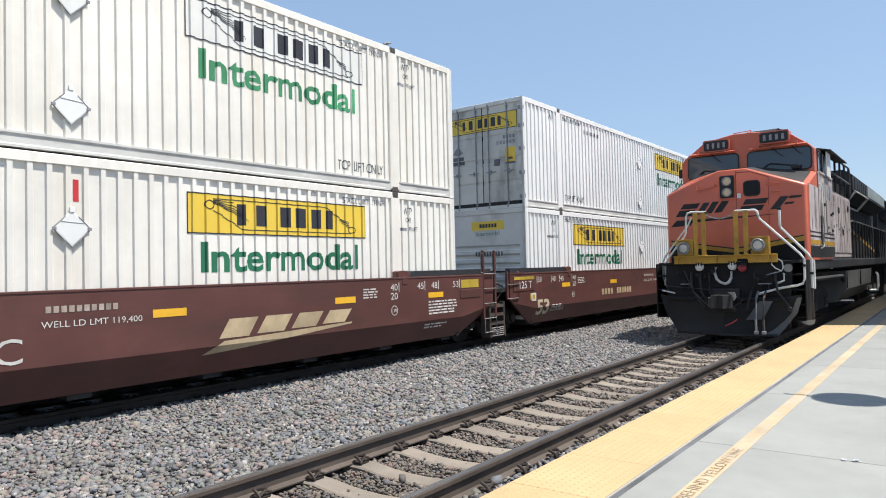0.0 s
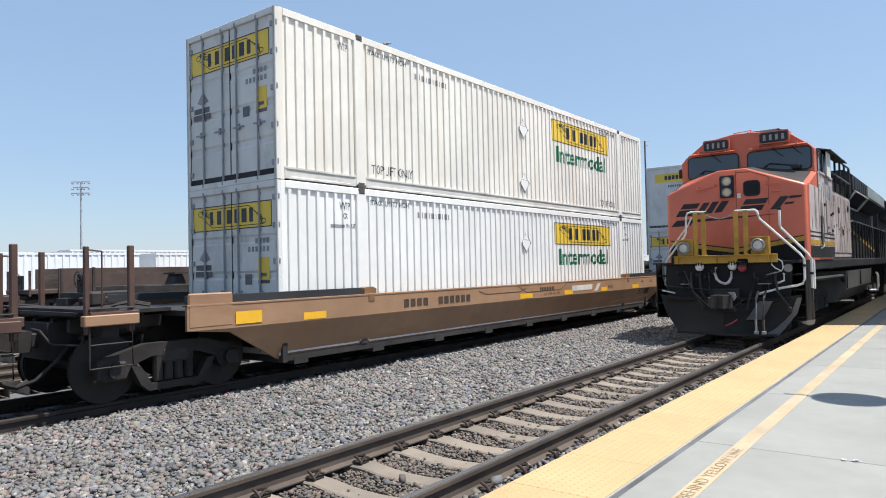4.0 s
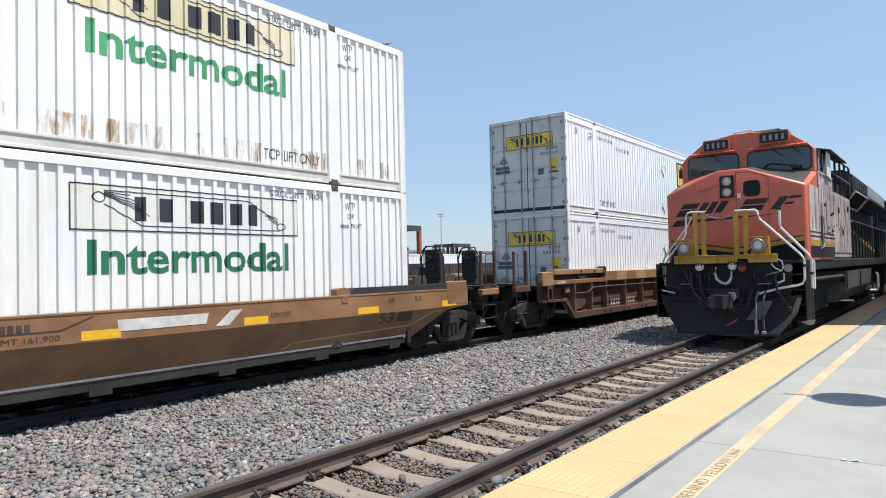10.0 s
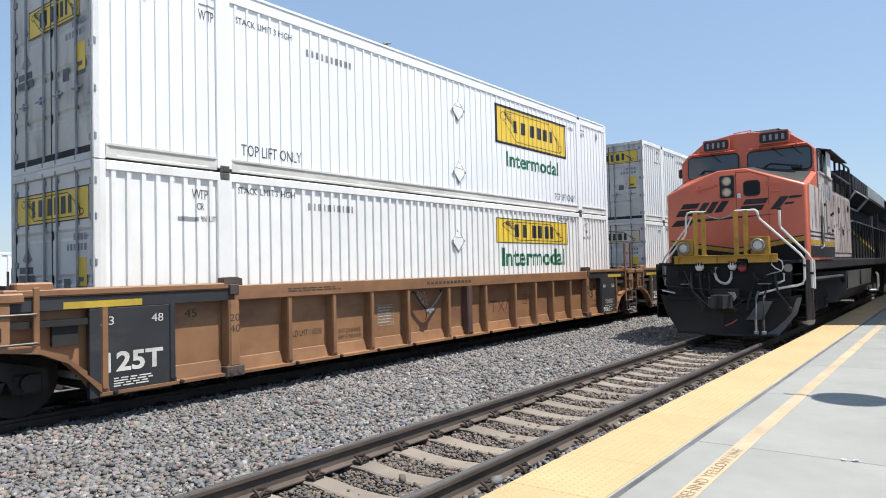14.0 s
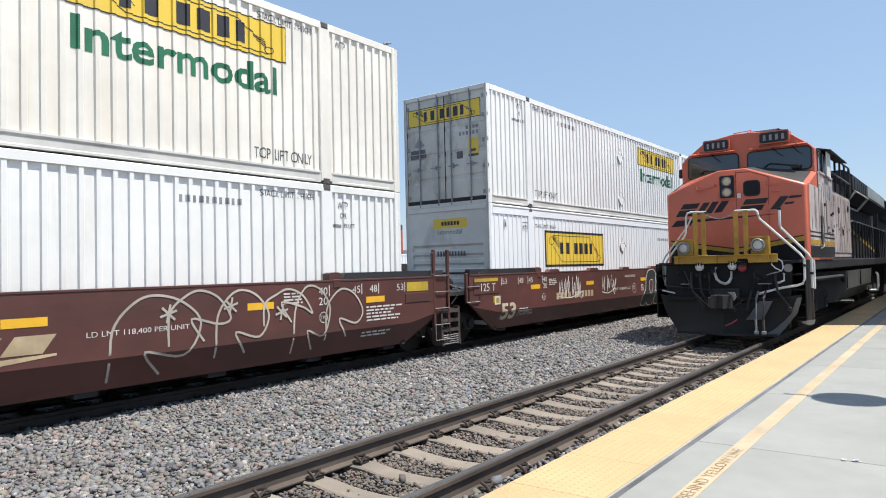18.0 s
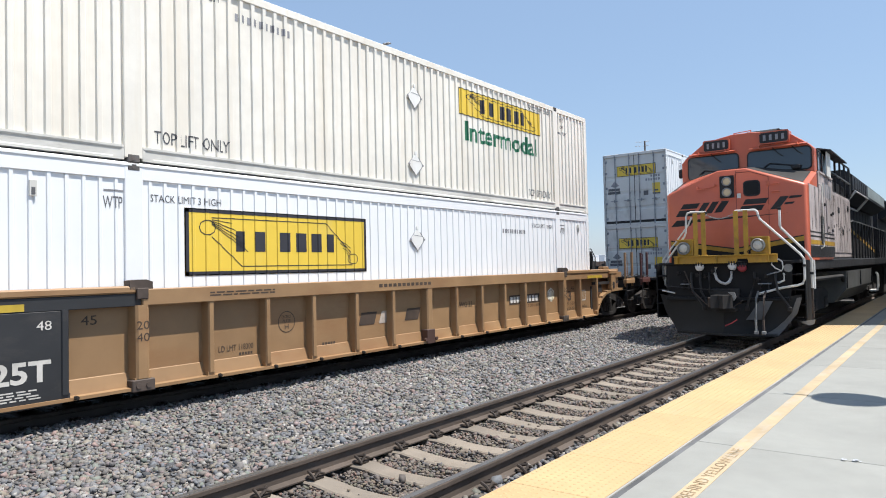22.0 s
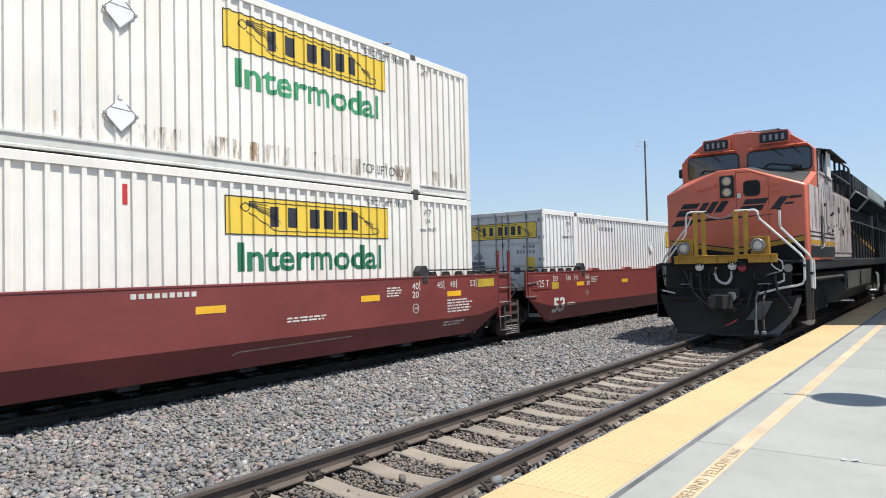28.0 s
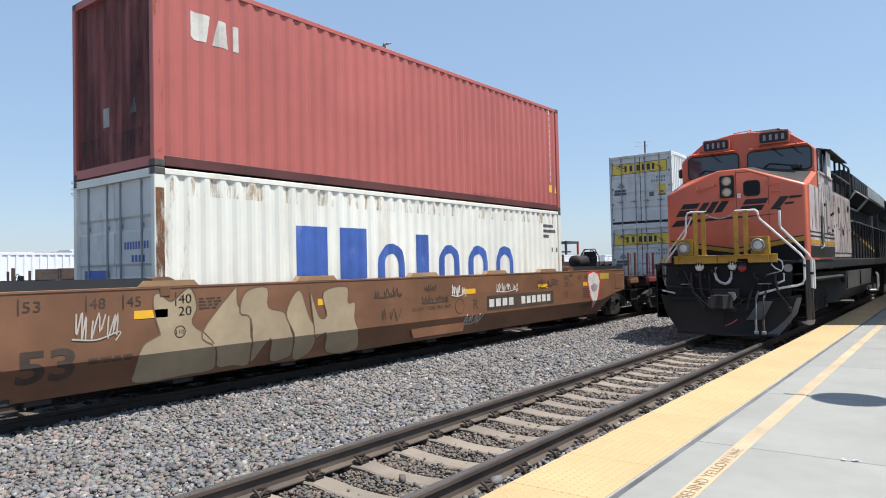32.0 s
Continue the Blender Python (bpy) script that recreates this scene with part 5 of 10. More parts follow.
def ladder(car, paint, h, feet, m):
    """A side ladder: one stile carries the other and the rungs."""
    stile = lambda y: lambda: Geo().box(-0.03, 0.03, y - 0.035, y + 0.035, feet, h, 0.008)
    ob = part("ladder", cached(("lda", h), "ladder", paint, stile(-0.24)), car, m=m)
    part("stile", cached(("ldb", h), "stile", paint, stile(0.24)), ob)
    rung = cached("ldr", "rung", "rung", lambda: Geo().tube([(0.03, -0.24, 0), (0.055, -0.2, 0), (0.055, 0.2, 0), (0.03, 0.24, 0)], 0.012, 6))
    z = feet + 0.02
    while z < 1.65:
        part("rung", rung, ob, m=pose(0, 0, z))
        z += 0.34
    if h > 2:
        part("hand_hold", cached("ldh", "hand_hold", "rung", lambda: Geo().tube([(0.03, -0.29, 1.62), (0.03, -0.36, 1.62), (0.03, -0.36, 2.06), (0.03, -0.29, 2.06)], 0.012, 6)), ob)
        part("foot_loop", cached("ldf", "foot_loop", "rung", lambda: Geo().tube([(0.03, -0.24, feet + 0.02), (0.04, -0.24, feet - 0.3), (0.04, 0.24, feet - 0.3), (0.03, 0.24, feet + 0.02)], 0.014, 6)), ob)


def step_side_geo():
    return Geo().prism([(-0.335, 0.16), (-0.28, 0.10), (-0.245, 0.10), (-0.275, 0.40), (-0.275, 0.92), (-0.335, 0.92)], "x", -0.22, 0.03)


def step_tread_geo():
    """A tread of three toothed bars behind a bent lip."""
    g = Geo().prism([(0.0, -0.045), (0.03, -0.045), (0.03, 0.03), (0.0, 0.02)], "y", -0.57, -0.03)
    for x in (-0.19, -0.13, -0.07):
        g.box(x, x + 0.014, -0.57, -0.03, -0.01, 0.02)
        for i in range(6):
            g.prism([(x, 0.02), (x + 0.014, 0.02), (x + 0.007, 0.042)], "y", -0.53 + 0.085 * i, -0.49 + 0.085 * i)
    return g


def step_foot_geo():
    """The lowest step: a leaning plate with rows of open slots."""
    g = Geo()
    for k in range(5):
        g.box(0.0, 0.035, -0.56, -0.04, 0.0 + 0.045 * k, 0.022 + 0.045 * k, 0.006)
    for y in (-0.57, -0.44, -0.31, -0.18, -0.05):
        g.box(0.004, 0.025, y, y + 0.022, -0.01, 0.21)
    return g


def grab_loop_geo():
    g = Geo()
    g.tube([(0, -0.28, 1.28), (0.05, -0.28, 1.32), (0.05, 0.28, 1.32), (0, 0.28, 1.28)], 0.014, 6)
    g.tube([(0.03, -0.28, 1.2), (0.04, -0.28, 0.56), (0.04, 0.28, 0.56), (0.03, 0.28, 1.2)], 0.014, 6)
    g.tube([(0.03, -0.28, 0.86), (0.03, 0.28, 0.86)], 0.012, 6)
    return g


def coupler_geo(s):
    g = Geo()
    g.box(-0.1, 0.1, 0, s * 0.62, 0.78, 0.98, 0.02)
    g.prism([(-0.17, s * 0.55), (0.17, s * 0.55), (0.2, s * 0.72), (0.06, s * 0.9), (-0.06, s * 0.78), (-0.2, s * 0.88)], "z", 0.74, 1.02)
    return g


def hose_geo(s):
    return Geo().tube([(0.45, 0, 0.8), (0.48, s * 0.18, 0.62), (0.42, s * 0.42, 0.38), (0.3, s * 0.62, 0.30), (0.22, s * 0.78, 0.36)], 0.028, 8)


def brake_wheel_geo():
    g = Geo()
    g.tube([(0.30 * math.cos(2 * math.pi * i / 20), 0, 0.30 * math.sin(2 * math.pi * i / 20)) for i in range(21)], 0.016, 6)
    for i in range(5):
        t = 2 * math.pi * i / 5
        g.tube([(0, 0.03, 0), (0.30 * math.cos(t), 0, 0.30 * math.sin(t))], 0.012, 6)
    g.cyl((0, 0.02, 0), "y", 0.05, 0.08, 10)
    g.box(-0.22, 0.22, 0.06, 0.2, -0.5, 0.22, 0.03)
    return g


def air_tank_geo():
    return Geo().spin((0, 0, 0), "y", [(-0.42, 0.02), (-0.40, 0.14), (-0.34, 0.20), (0.34, 0.20), (0.40, 0.14), (0.42, 0.02)], 18)


def paint_on(car, name, mat, polys, bend=0.0, lift=0.004, label="", split=True):
    """Paint on a car's side; shapes that cross the bend are cut there."""
    g = Geo()
    for q in polys:
        pieces = [q]
        if bend:
            pieces = []
            for keep in (1, -1):
                r = [(p[1], p[0]) for p in q]
                r = clip_strip(r, bend, 9) if keep > 0 else clip_strip(r, -9, bend)
                if r:
                    pieces.append([(p[1], p[0]) for p in r])
        for r in pieces:
            g.add([((smooth_x(z, bend) if bend else SX) + lift, y, z) for y, z in r], [tuple(range(len(r)))])
    return part(name, g.mesh(name, mat), car, label)


def small_print(seed, y0, y1, z0, z1, rows):
    rng = random.Random(seed)
    out = []
    h = (z1 - z0) / rows
    for i in range(rows):
        y = y0
        end = y0 + (y1 - y0) * rng.uniform(0.7, 1.0)
        while y < end - 0.03:
            w = rng.uniform(0.06, 0.2)
            out.append(rect(y, min(y + w, end), z1 - (i + 0.62) * h, z1 - i * h - 0.12 * h))
            y += w + 0.03
    return out


def smooth_path(pts, n=5):
    """A round curve through the points."""
    out = []
    for i in range(len(pts) - 1):
        p0, p1, p2, p3 = pts[max(i - 1, 0)], pts[i], pts[i + 1], pts[min(i + 2, len(pts) - 1)]
        for k in range(n):
            t = k / n
            out.append(tuple(0.5 * (2 * b + (c - a) * t + (2 * a - 5 * b + 4 * c - d) * t * t + (3 * b - a - 3 * c + d) * t ** 3) for a, b, c, d in zip(p0, p1, p2, p3)))
    return out + [pts[-1]]


def ribbon(g, pts, w, bend, lift):
    """One sprayed line laid on the bent side, a little thicker where it goes on."""
    side = []
    for i, p in enumerate(pts):
        a, b = pts[max(i - 1, 0)], pts[min(i + 1, len(pts) - 1)]
        d = math.hypot(b[0] - a[0], b[1] - a[1]) or 1.0
        nx, nz = -(b[1] - a[1]) / d * w / 2, (b[0] - a[0]) / d * w / 2
        for s in (1, -1):
            y, z = p[0] + s * nx, p[1] + s * nz
            side.append((smooth_x(z, bend) + lift + 0.00003 * i, y, z))
    g.add(side, [(2 * i, 2 * i + 1, 2 * i + 3, 2 * i + 2) for i in range(len(pts) - 1)])


def scrawl(seed, y0, y1, z0, z1, n, w=0.03):
    """Quick slanted sprayed strokes, n letter-like forms and an underline, as paths."""
    rng = random.Random(seed)
    paths = []
    step, h = (y1 - y0) / n, z1 - z0
    for i in range(n):
        a = y0 + step * i
        pts = []
        for k in range(rng.randint(4, 7)):
            up = k % 2 == 0
            pts.append((a + step * (0.05 + 0.2 * k) * rng.uniform(0.7, 1.2) + (0.12 * h if up else 0), z0 + h * (rng.uniform(0.68, 1.0) if up else rng.uniform(0.06, 0.34))))
        paths.append(smooth_path(pts, 3 if rng.random() < 0.5 else 6))
    if n > 2:
        paths.append(smooth_path([(y0, z0 + 0.18 * h), (y0 + 0.5 * (y1 - y0), z0 + 0.1 * h), (y1, z0 + 0.3 * h), (y1 - 0.3 * step, z0 + 0.02 * h)], 6))
    return paths


def spray(car, name, mat, paths, w, bend, label="", lift=0.006, base=None):
    g = Geo()
    for k, pts in enumerate(paths):
        ribbon(g, pts, w, bend, lift + 0.0006 * k)
    ob = part(name, g.mesh(name, mat), car if base is None else base, label)
    return ob


def end_gear(car, s, kind, paint, brake=False):
    """What stands beyond one end of the well. kind: joint (shared truck) or end (coupler)."""
    y0 = 0.0 if s < 0 else L53
    d = lambda a: y0 + s * a
    deck = 1.62 if kind == "joint" else 3.15
    end_decks(car, deck, s, "grime" if kind == "end" else "under")
    if kind == "end":
        truck(car, d(1.72))
        part("coupler", cached(("cp", s), "coupler", "grime", lambda: coupler_geo(s)), car, m=pose(0, d(2.72), 0))
        part("air_hose", cached(("ah", s), "air_hose", "hose", lambda: hose_geo(s), True), car, m=pose(0, d(2.9), 0))
        for x in (1.36, -1.36):
            steel = "brown_car" if paint in ("tan_car", "sand_car") else paint
            part("grab_post", cached(("gp", steel), "grab_post", steel, lambda: Geo().box(-0.035, 0.035, -0.038, 0.038, 1.0, 2.14, 0.01).box(-0.05, 0.05, -0.55, 0.1, 1.16, 1.28, 0.01)), car, m=pose(x, d(2.52) if s < 0 else d(3.1), 0))
            part("grab_post", cached(("gq", steel), "grab_post", steel, lambda: Geo().box(-0.03, 0.03, -0.03, 0.03, 1.0, 2.12, 0.008).tube([(0, 0.0, 2.08), (0, 0.2, 2.06), (0, 0.2, 1.32)], 0.012, 6)), car, m=pose(x, d(3.1) if s < 0 else d(2.52), 0))
            part("step_loop", cached("gl", "step_loop", "grime", grab_loop_geo, True), car, m=pose(x if x > 0 else x - 0.05, d(2.8), 0))
        part("crosswalk", cached(("cw", s), "crosswalk", "grime", lambda: Geo().box(-1.3, 1.3, -0.2, 0.2, 1.27, 1.31)), car, m=pose(0, d(2.85), 0))
        if brake:
            part("brake_wheel", cached("bw", "brake_wheel", "loco_black", brake_wheel_geo, True), car, m=pose(0.0 if s > 0 else -0.25, d(2.35) if s > 0 else d(2.85), 1.98))
            part("brake_stand", cached(("bst", s), "brake_stand", "under", lambda: Geo().box(-0.2, 0.2, 0.08, 0.3, 1.2, 2.05, 0.03).tube([(-0.34, 0.1, 1.25), (-0.34, 0.1, 2.0), (-0.2, 0.1, 2.28), (0.2, 0.1, 2.28), (0.34, 0.1, 2.0), (0.34, 0.1, 1.25)], 0.02, 6)), car, m=pose(0.0 if s > 0 else -0.25, d(2.35) if s > 0 else d(2.85), 0))
        part("brake_cylinder", cached(("bcy", s), "brake_cylinder", "grime", lambda: Geo().spin((0.62, 0, 1.02), "y", [(-0.3, 0.03), (-0.3, 0.12), (-0.26, 0.14), (0.1, 0.14), (0.12, 0.08), (0.34, 0.04)], 14), True), car, m=pose(0, d(2.05), 0))
        part("control_valve", cached("cvl", "control_valve", "grime", lambda: Geo().box(-0.16, 0.16, -0.12, 0.12, 1.28, 1.5, 0.03).box(-0.08, 0.08, -0.2, 0.2, 1.33, 1.42, 0.02)), car, m=pose(-0.55, d(2.1), 0))
        for k in range(3):
            part("brake_pipe", cached(("bpp", s, k), "brake_pipe", "grime", lambda: Geo().tube([(0.2 + 0.35 * k, 0, 1.3), (0.22 + 0.33 * k, s * 0.3, 1.36), (0.3 + 0.3 * k, s * 0.55, 1.33), (0.35 + 0.3 * k, s * 1.0, 1.12 - 0.1 * k)], 0.018, 6), True), car, m=pose(0, d(1.6 + 0.2 * k), 0))
        part("cut_lever", cached(("ctl", s), "cut_lever", "grime", lambda: Geo().tube([(1.32, 0, 0.98), (1.25, 0, 0.86), (0.5, s * 0.04, 0.84), (0.3, s * 0.1, 1.02), (0.1, s * 0.12, 1.04)], 0.016, 6), True), car, m=pose(0, d(3.12), 0))
        part("sill_step", cached(("sst", paint), "sill_step", paint, lambda: Geo().box(-0.06, 0.06, -0.36, 0.36, 1.1, 1.24, 0.012)), car, m=pose(1.38, d(2.8), 0))
    elif s > 0:
        for k in range(2):
            part("joint_pipe", cached(("jpp", k), "joint_pipe", "grime", lambda: Geo().tube([(0.5 + 0.4 * k, 0, 1.28), (0.52 + 0.4 * k, 0.5, 1.42), (0.45 + 0.4 * k, 1.2, 1.38), (0.5 + 0.4 * k, 1.8, 1.26)], 0.02, 6), True), car, m=pose(0, d(0.7), 0))
        part("joint_valve", cached("jvl", "joint_valve", "grime", lambda: Geo().box(-0.14, 0.14, -0.16, 0.16, 1.24, 1.52, 0.03).cyl((0, 0, 1.56), "z", 0.08, 0.1, 10)), car, m=pose(0.95, d(1.2), 0))
        part("slack_arm", cached("slk", "slack_arm", "steel_grey", lambda: Geo().tube([(1.2, 0, 0.95), (1.24, 0.25, 1.18), (1.2, 0.4, 1.22)], 0.02, 6)), car, m=pose(0, d(1.75), 0))
        # added dark plate hides the sunlit ground seen through the joint
        part("articulation_frame", cached("atf", "articulation_frame", "under", lambda: Geo().prism([(-1.5, 0.5), (1.5, 0.5), (1.5, 1.2), (-1.5, 1.2)], "x", -1.36, -1.22)), car, m=pose(0, d(1.65), 0))
        part("crossover", cached("xov", "crossover", "grime", lambda: Geo().box(-1.42, 1.40, -1.0, -0.96, 1.60, 1.64).box(-1.42, 1.40, -0.62, -0.58, 1.60, 1.64).box(-1.42, 1.40, 0.55, 0.59, 1.60, 1.64).box(-1.42, 1.40, 0.86, 0.90, 1.60, 1.64)), car, m=pose(0, d(1.65), 0))
        part("air_reservoir", cached("ars", "air_reservoir", "loco_black", lambda: Geo().spin((0.72, 0, 1.37), "y", [(-0.46, 0.02), (-0.44, 0.12), (-0.38, 0.165), (0.38, 0.165), (0.44, 0.12), (0.46, 0.02)], 16), True), car, m=pose(0, d(1.9), 0))
        for k in range(3):
            part("pipe_clamp", cached(("pcl", k), "pipe_clamp", "rung", lambda: Geo().box(1.05, 1.13, -0.04, 0.04, 1.22, 1.42 + 0.06 * k, 0.01).tube([(1.1, 0, 1.40), (1.22, 0.1, 1.34), (1.30, 0.22, 1.18)], 0.014, 6), True), car, m=pose(0, d(1.15 + 0.3 * k), 0))
        truck(car, d(1.65))
        ladder(car, paint, 2.45 if paint in ("tan_car", "yellow_car") else 2.13, 0.55, pose(SX - 0.02, d(1.03), 0))
        steps = part("step_box", cached("sb", "step_box", "step_brown", step_side_geo), car, "rusty dark step box", m=pose(SX - 0.03, d(1.33), 0))
        part("step_side", cached("sb", "step_box", "step_brown", step_side_geo), steps, m=pose(0, 0.6, 0))
        part("step_foot", cached("stf", "step_foot", "rung", step_foot_geo), steps, "scuffed open step plate", m=pose(0, 0.3, 0.13))
        for z in (0.44, 0.64, 0.84):
            part("step_tread", cached("stt", "step_tread", "step_brown", step_tread_geo), steps, m=pose(0, 0.3, z))
    else:
        ladder(car, paint, 1.62, 0.95, pose(SX - 0.03, d(1.0), 0))


def well_smooth(y, ends, paint, label, top=1.57, bend=0.68, low=0.27, guard="maroon", modern=False, brake=True, e_end=1.78):
    car = thing("well_car", pose(TRAIN_X, y, 0), label, "freight car", "well cars of the train")
    e = [1.16 if k == "joint" else e_end for k in ends]
    for s, mk in both(lambda: smooth_side_geo(e[0], e[1], top, bend, low)):
        part("side_sill", cached(("wss", s, tuple(e), top, bend, low), "side_sill", paint, mk), car)
    for s, mk in both(lambda: Geo().box(SX - 0.13, SX + 0.008, -e[0], L53 + e[1], top - 0.02, top + 0.012, 0.004)):
        part("top_chord", cached(("wtc", s, tuple(e), top), "top_chord", paint, mk), car)
    for near in (True, False):
        for s, mk in both(lambda: (guard_teeth_geo(top, near) if modern else top_guard_geo(e[0], e[1], top, near))):
            part("top_guard", cached(("wtg", s, tuple(e), top, modern, near), "top_guard", "black" if not modern else "grime", mk), car)
    for hy in (1.98, L53 - 1.98):
        for s, mk in both(lambda: hook_geo(top, 0.13 if modern else 0.04, hy)):
            part("stacking_hook", cached(("whk", s, top, modern, hy), "stacking_hook", "black" if modern else guard, mk), car)
    part("well_floor", cached("wfl", "well_floor", "under", floor_well_geo), car)
    end_gear(car, -1, ends[0], paint)
    end_gear(car, 1, ends[1], paint, brake)
    for s, k in ((-1, ends[0]), (1, ends[1])):
        if k == "end":
            d = (lambda a: -a) if s < 0 else (lambda a: L53 + a)
            g = Geo().box(SX - 0.04, SX + 0.006, d(1.02), d(1.76), 0.96, 1.46, 0.02)
            part("end_box", g.mesh("end_box", paint), car)
    return car


def plain_rivets(car, bend, pale="stencil", seed=1, plate=True):
    """Stencils and reflectors that all the plain-sided cars share."""
    refl = [rect(1.54, 2.02, 1.16, 1.27), rect(4.75, 5.24, 1.16, 1.27), rect(8.95, 9.45, 1.16, 1.27), rect(12.3, 12.8, 1.16, 1.27), rect(14.9, 15.4, 1.14, 1.25), rect(16.05, 16.72, 1.30, 1.48)]
    for q in refl:
        paint_on(car, "reflector", "placard" if q[0][0] > 16 else "reflector", [q])
    if plate:
        part("end_plate", cached("epl", "end_plate", "maroon", lambda: Geo().box(SX, SX + 0.012, 16.0, 16.77, 1.08, 1.265, 0.004)), car)
    w = []
    for k, yy in (("53", 0.20), ("48", 0.97), ("45", 1.44), ("40", 2.18), ("20", 2.18)):
        z = 1.33 if k != "20" else 1.16
        w += text_polys(k, yy, yy + 0.2, z, z + 0.13) + ([rect(yy - 0.05, yy - 0.03, z - 0.03, z + 0.16)] if k != "20" else [])
    for k, yy in (("53", 15.75), ("48", 15.0), ("45", 14.55), ("40", 13.75), ("20", 13.75)):
        z = 1.33 if k != "20" else 1.16
        w += text_polys(k, yy, yy + 0.2, z, z + 0.13) + ([rect(yy + 0.23, yy + 0.25, z - 0.03, z + 0.16)] if k != "20" else [])
    paint_on(car, "length_stencil", pale, w)
    paint_on(car, "large_number", "stencil_cream" if plate else pale, text_polys("53", 0.14, 0.80, 0.48, 0.88, 0.03), bend)
    if plate:
        paint_on(car, "notice", "stencil", [rect(-0.14, 0.10, 0.86, 1.06)], lift=0.005, label="small white framed notice")
        paint_on(car, "notice_centre", "placard", [rect(-0.09, 0.05, 0.90, 1.02)], lift=0.008)
        paint_on(car, "stencil", pale, text_polys("NON-INTERCHANGE CAR", 0.9, 1.62, 0.60, 0.655) + text_polys("SEE EQUIPMENT REGISTER", 0.9, 1.66, 0.53, 0.585), bend)
    small = small_print(seed, 2.5, 2.95, 1.22, 1.4, 4) + small_print(seed + 1, 13.0, 13.45, 1.2, 1.4, 4) + small_print(seed + 2, 14.9, 15.9, 0.78, 1.08, 5) + small_print(seed + 3, 0.95, 1.6, 0.62, 0.72, 2)
    small += ring_stroke(2.2, 0.94, 0.08, 0.014, 14) + ring_stroke(13.85, 0.95, 0.09, 0.014, 14) + text_polys("110", 2.14, 2.26, 0.91, 0.97) + text_polys("110", 13.79, 13.91, 0.92, 0.98)
    small += small_print(seed + 4, 14.8, 15.6, 0.5, 0.62, 2)
    paint_on(car, "small_stencil", pale, small, bend)


def rib_side_geo(e0, e1, low, arch):
    """The recessed web of a ribbed side, cut out over the trucks."""
    rings = []
    if arch:
        st = [(-e0, 0.95), (-1.2, 0.92), (-0.75, 0.86), (-0.45, 0.72), (-0.22, 0.50), (-0.05, low), (L53 + 0.05, low), (L53 + 0.22, 0.50), (L53 + 0.45, 0.72), (L53 + 0.75, 0.86), (L53 + 1.2, 0.92), (L53 + e1, 0.95)]
    else:
        st = [(-e0, 0.80), (-0.6, 0.79), (-0.04, low), (L53 + 0.04, low), (L53 + 0.6, 0.79), (L53 + e1, 0.80)]
    x, th = (SX - 0.166, 0.022) if arch else (SX - 0.172, 0.018)
    for y, zb in st:
        rings.append([(x, y, 1.5), (x, y, zb), (x - th, y, zb), (x - th, y, 1.5)])
    return Geo().loft(rings)


def sill_edge_geo(e0, e1, low, arch):
    """The flange that follows the lower edge of a ribbed side."""
    g = Geo()
    if arch:
        g.prism([(SX - 0.167, low + 0.22), (SX - 0.154, low + 0.21), (SX - 0.11, low + 0.03), (SX - 0.012, low + 0.022), (SX - 0.012, low - 0.02), (SX - 0.167, low - 0.02)], "y", -0.02, L53 + 0.02)
    else:
        g.box(SX - 0.13, SX - 0.012, -0.02, L53 + 0.02, low - 0.02, low + 0.16, 0.008)
    if arch:
        for s, y0, e in ((-1, 0.0, e0), (1, L53, e1)):
            pts = [(y0 + s * a, z) for a, z in ((0.0, low + 0.02), (0.18, 0.46), (0.40, 0.68), (0.72, 0.83), (1.18, 0.89), (e, 0.92))]
            for (ya, za), (yb, zb) in zip(pts, pts[1:]):
                g.prism([(ya, za), (yb, zb), (yb, zb + 0.06), (ya, za + 0.1)], "x", SX - 0.166, SX - 0.005)
    else:
        for s, y0, e in ((-1, 0.0, e0), (1, L53, e1)):
            g.prism([(y0 - s * 0.06, low - 0.02), (y0 + s * 0.05, low - 0.02), (y0 + s * 0.62, 0.76), (y0 + s * 0.52, 0.84)], "x", SX - 0.13, SX - 0.01)
            g.prism([(y0 + s * 0.56, 0.755), (y0 + s * e, 0.775), (y0 + s * e, 0.825), (y0 + s * 0.56, 0.815)], "x", SX - 0.13, SX - 0.02)
    return g


def rib_geo(w, z0, z1, back=0.166):
    g = Geo()
    prof = [(SX - back, -w), (SX - 0.035, -w * 0.75), (SX - 0.012, -w * 0.5), (SX - 0.012, w * 0.5), (SX - 0.035, w * 0.75), (SX - back, w)]
    g.prism(prof, "z", z0, z1)
    g.box(SX - 0.14, SX - 0.03, -w * 0.9, w * 0.9, z0 - 0.07, z0 + 0.01)
    return g


def bolt_geo():
    return Geo().cyl((SX - 0.0, 0, 0.25), "x", 0.028, 0.05, 8).cyl((SX + 0.02, 0, 0.25), "x", 0.016, 0.04, 8)


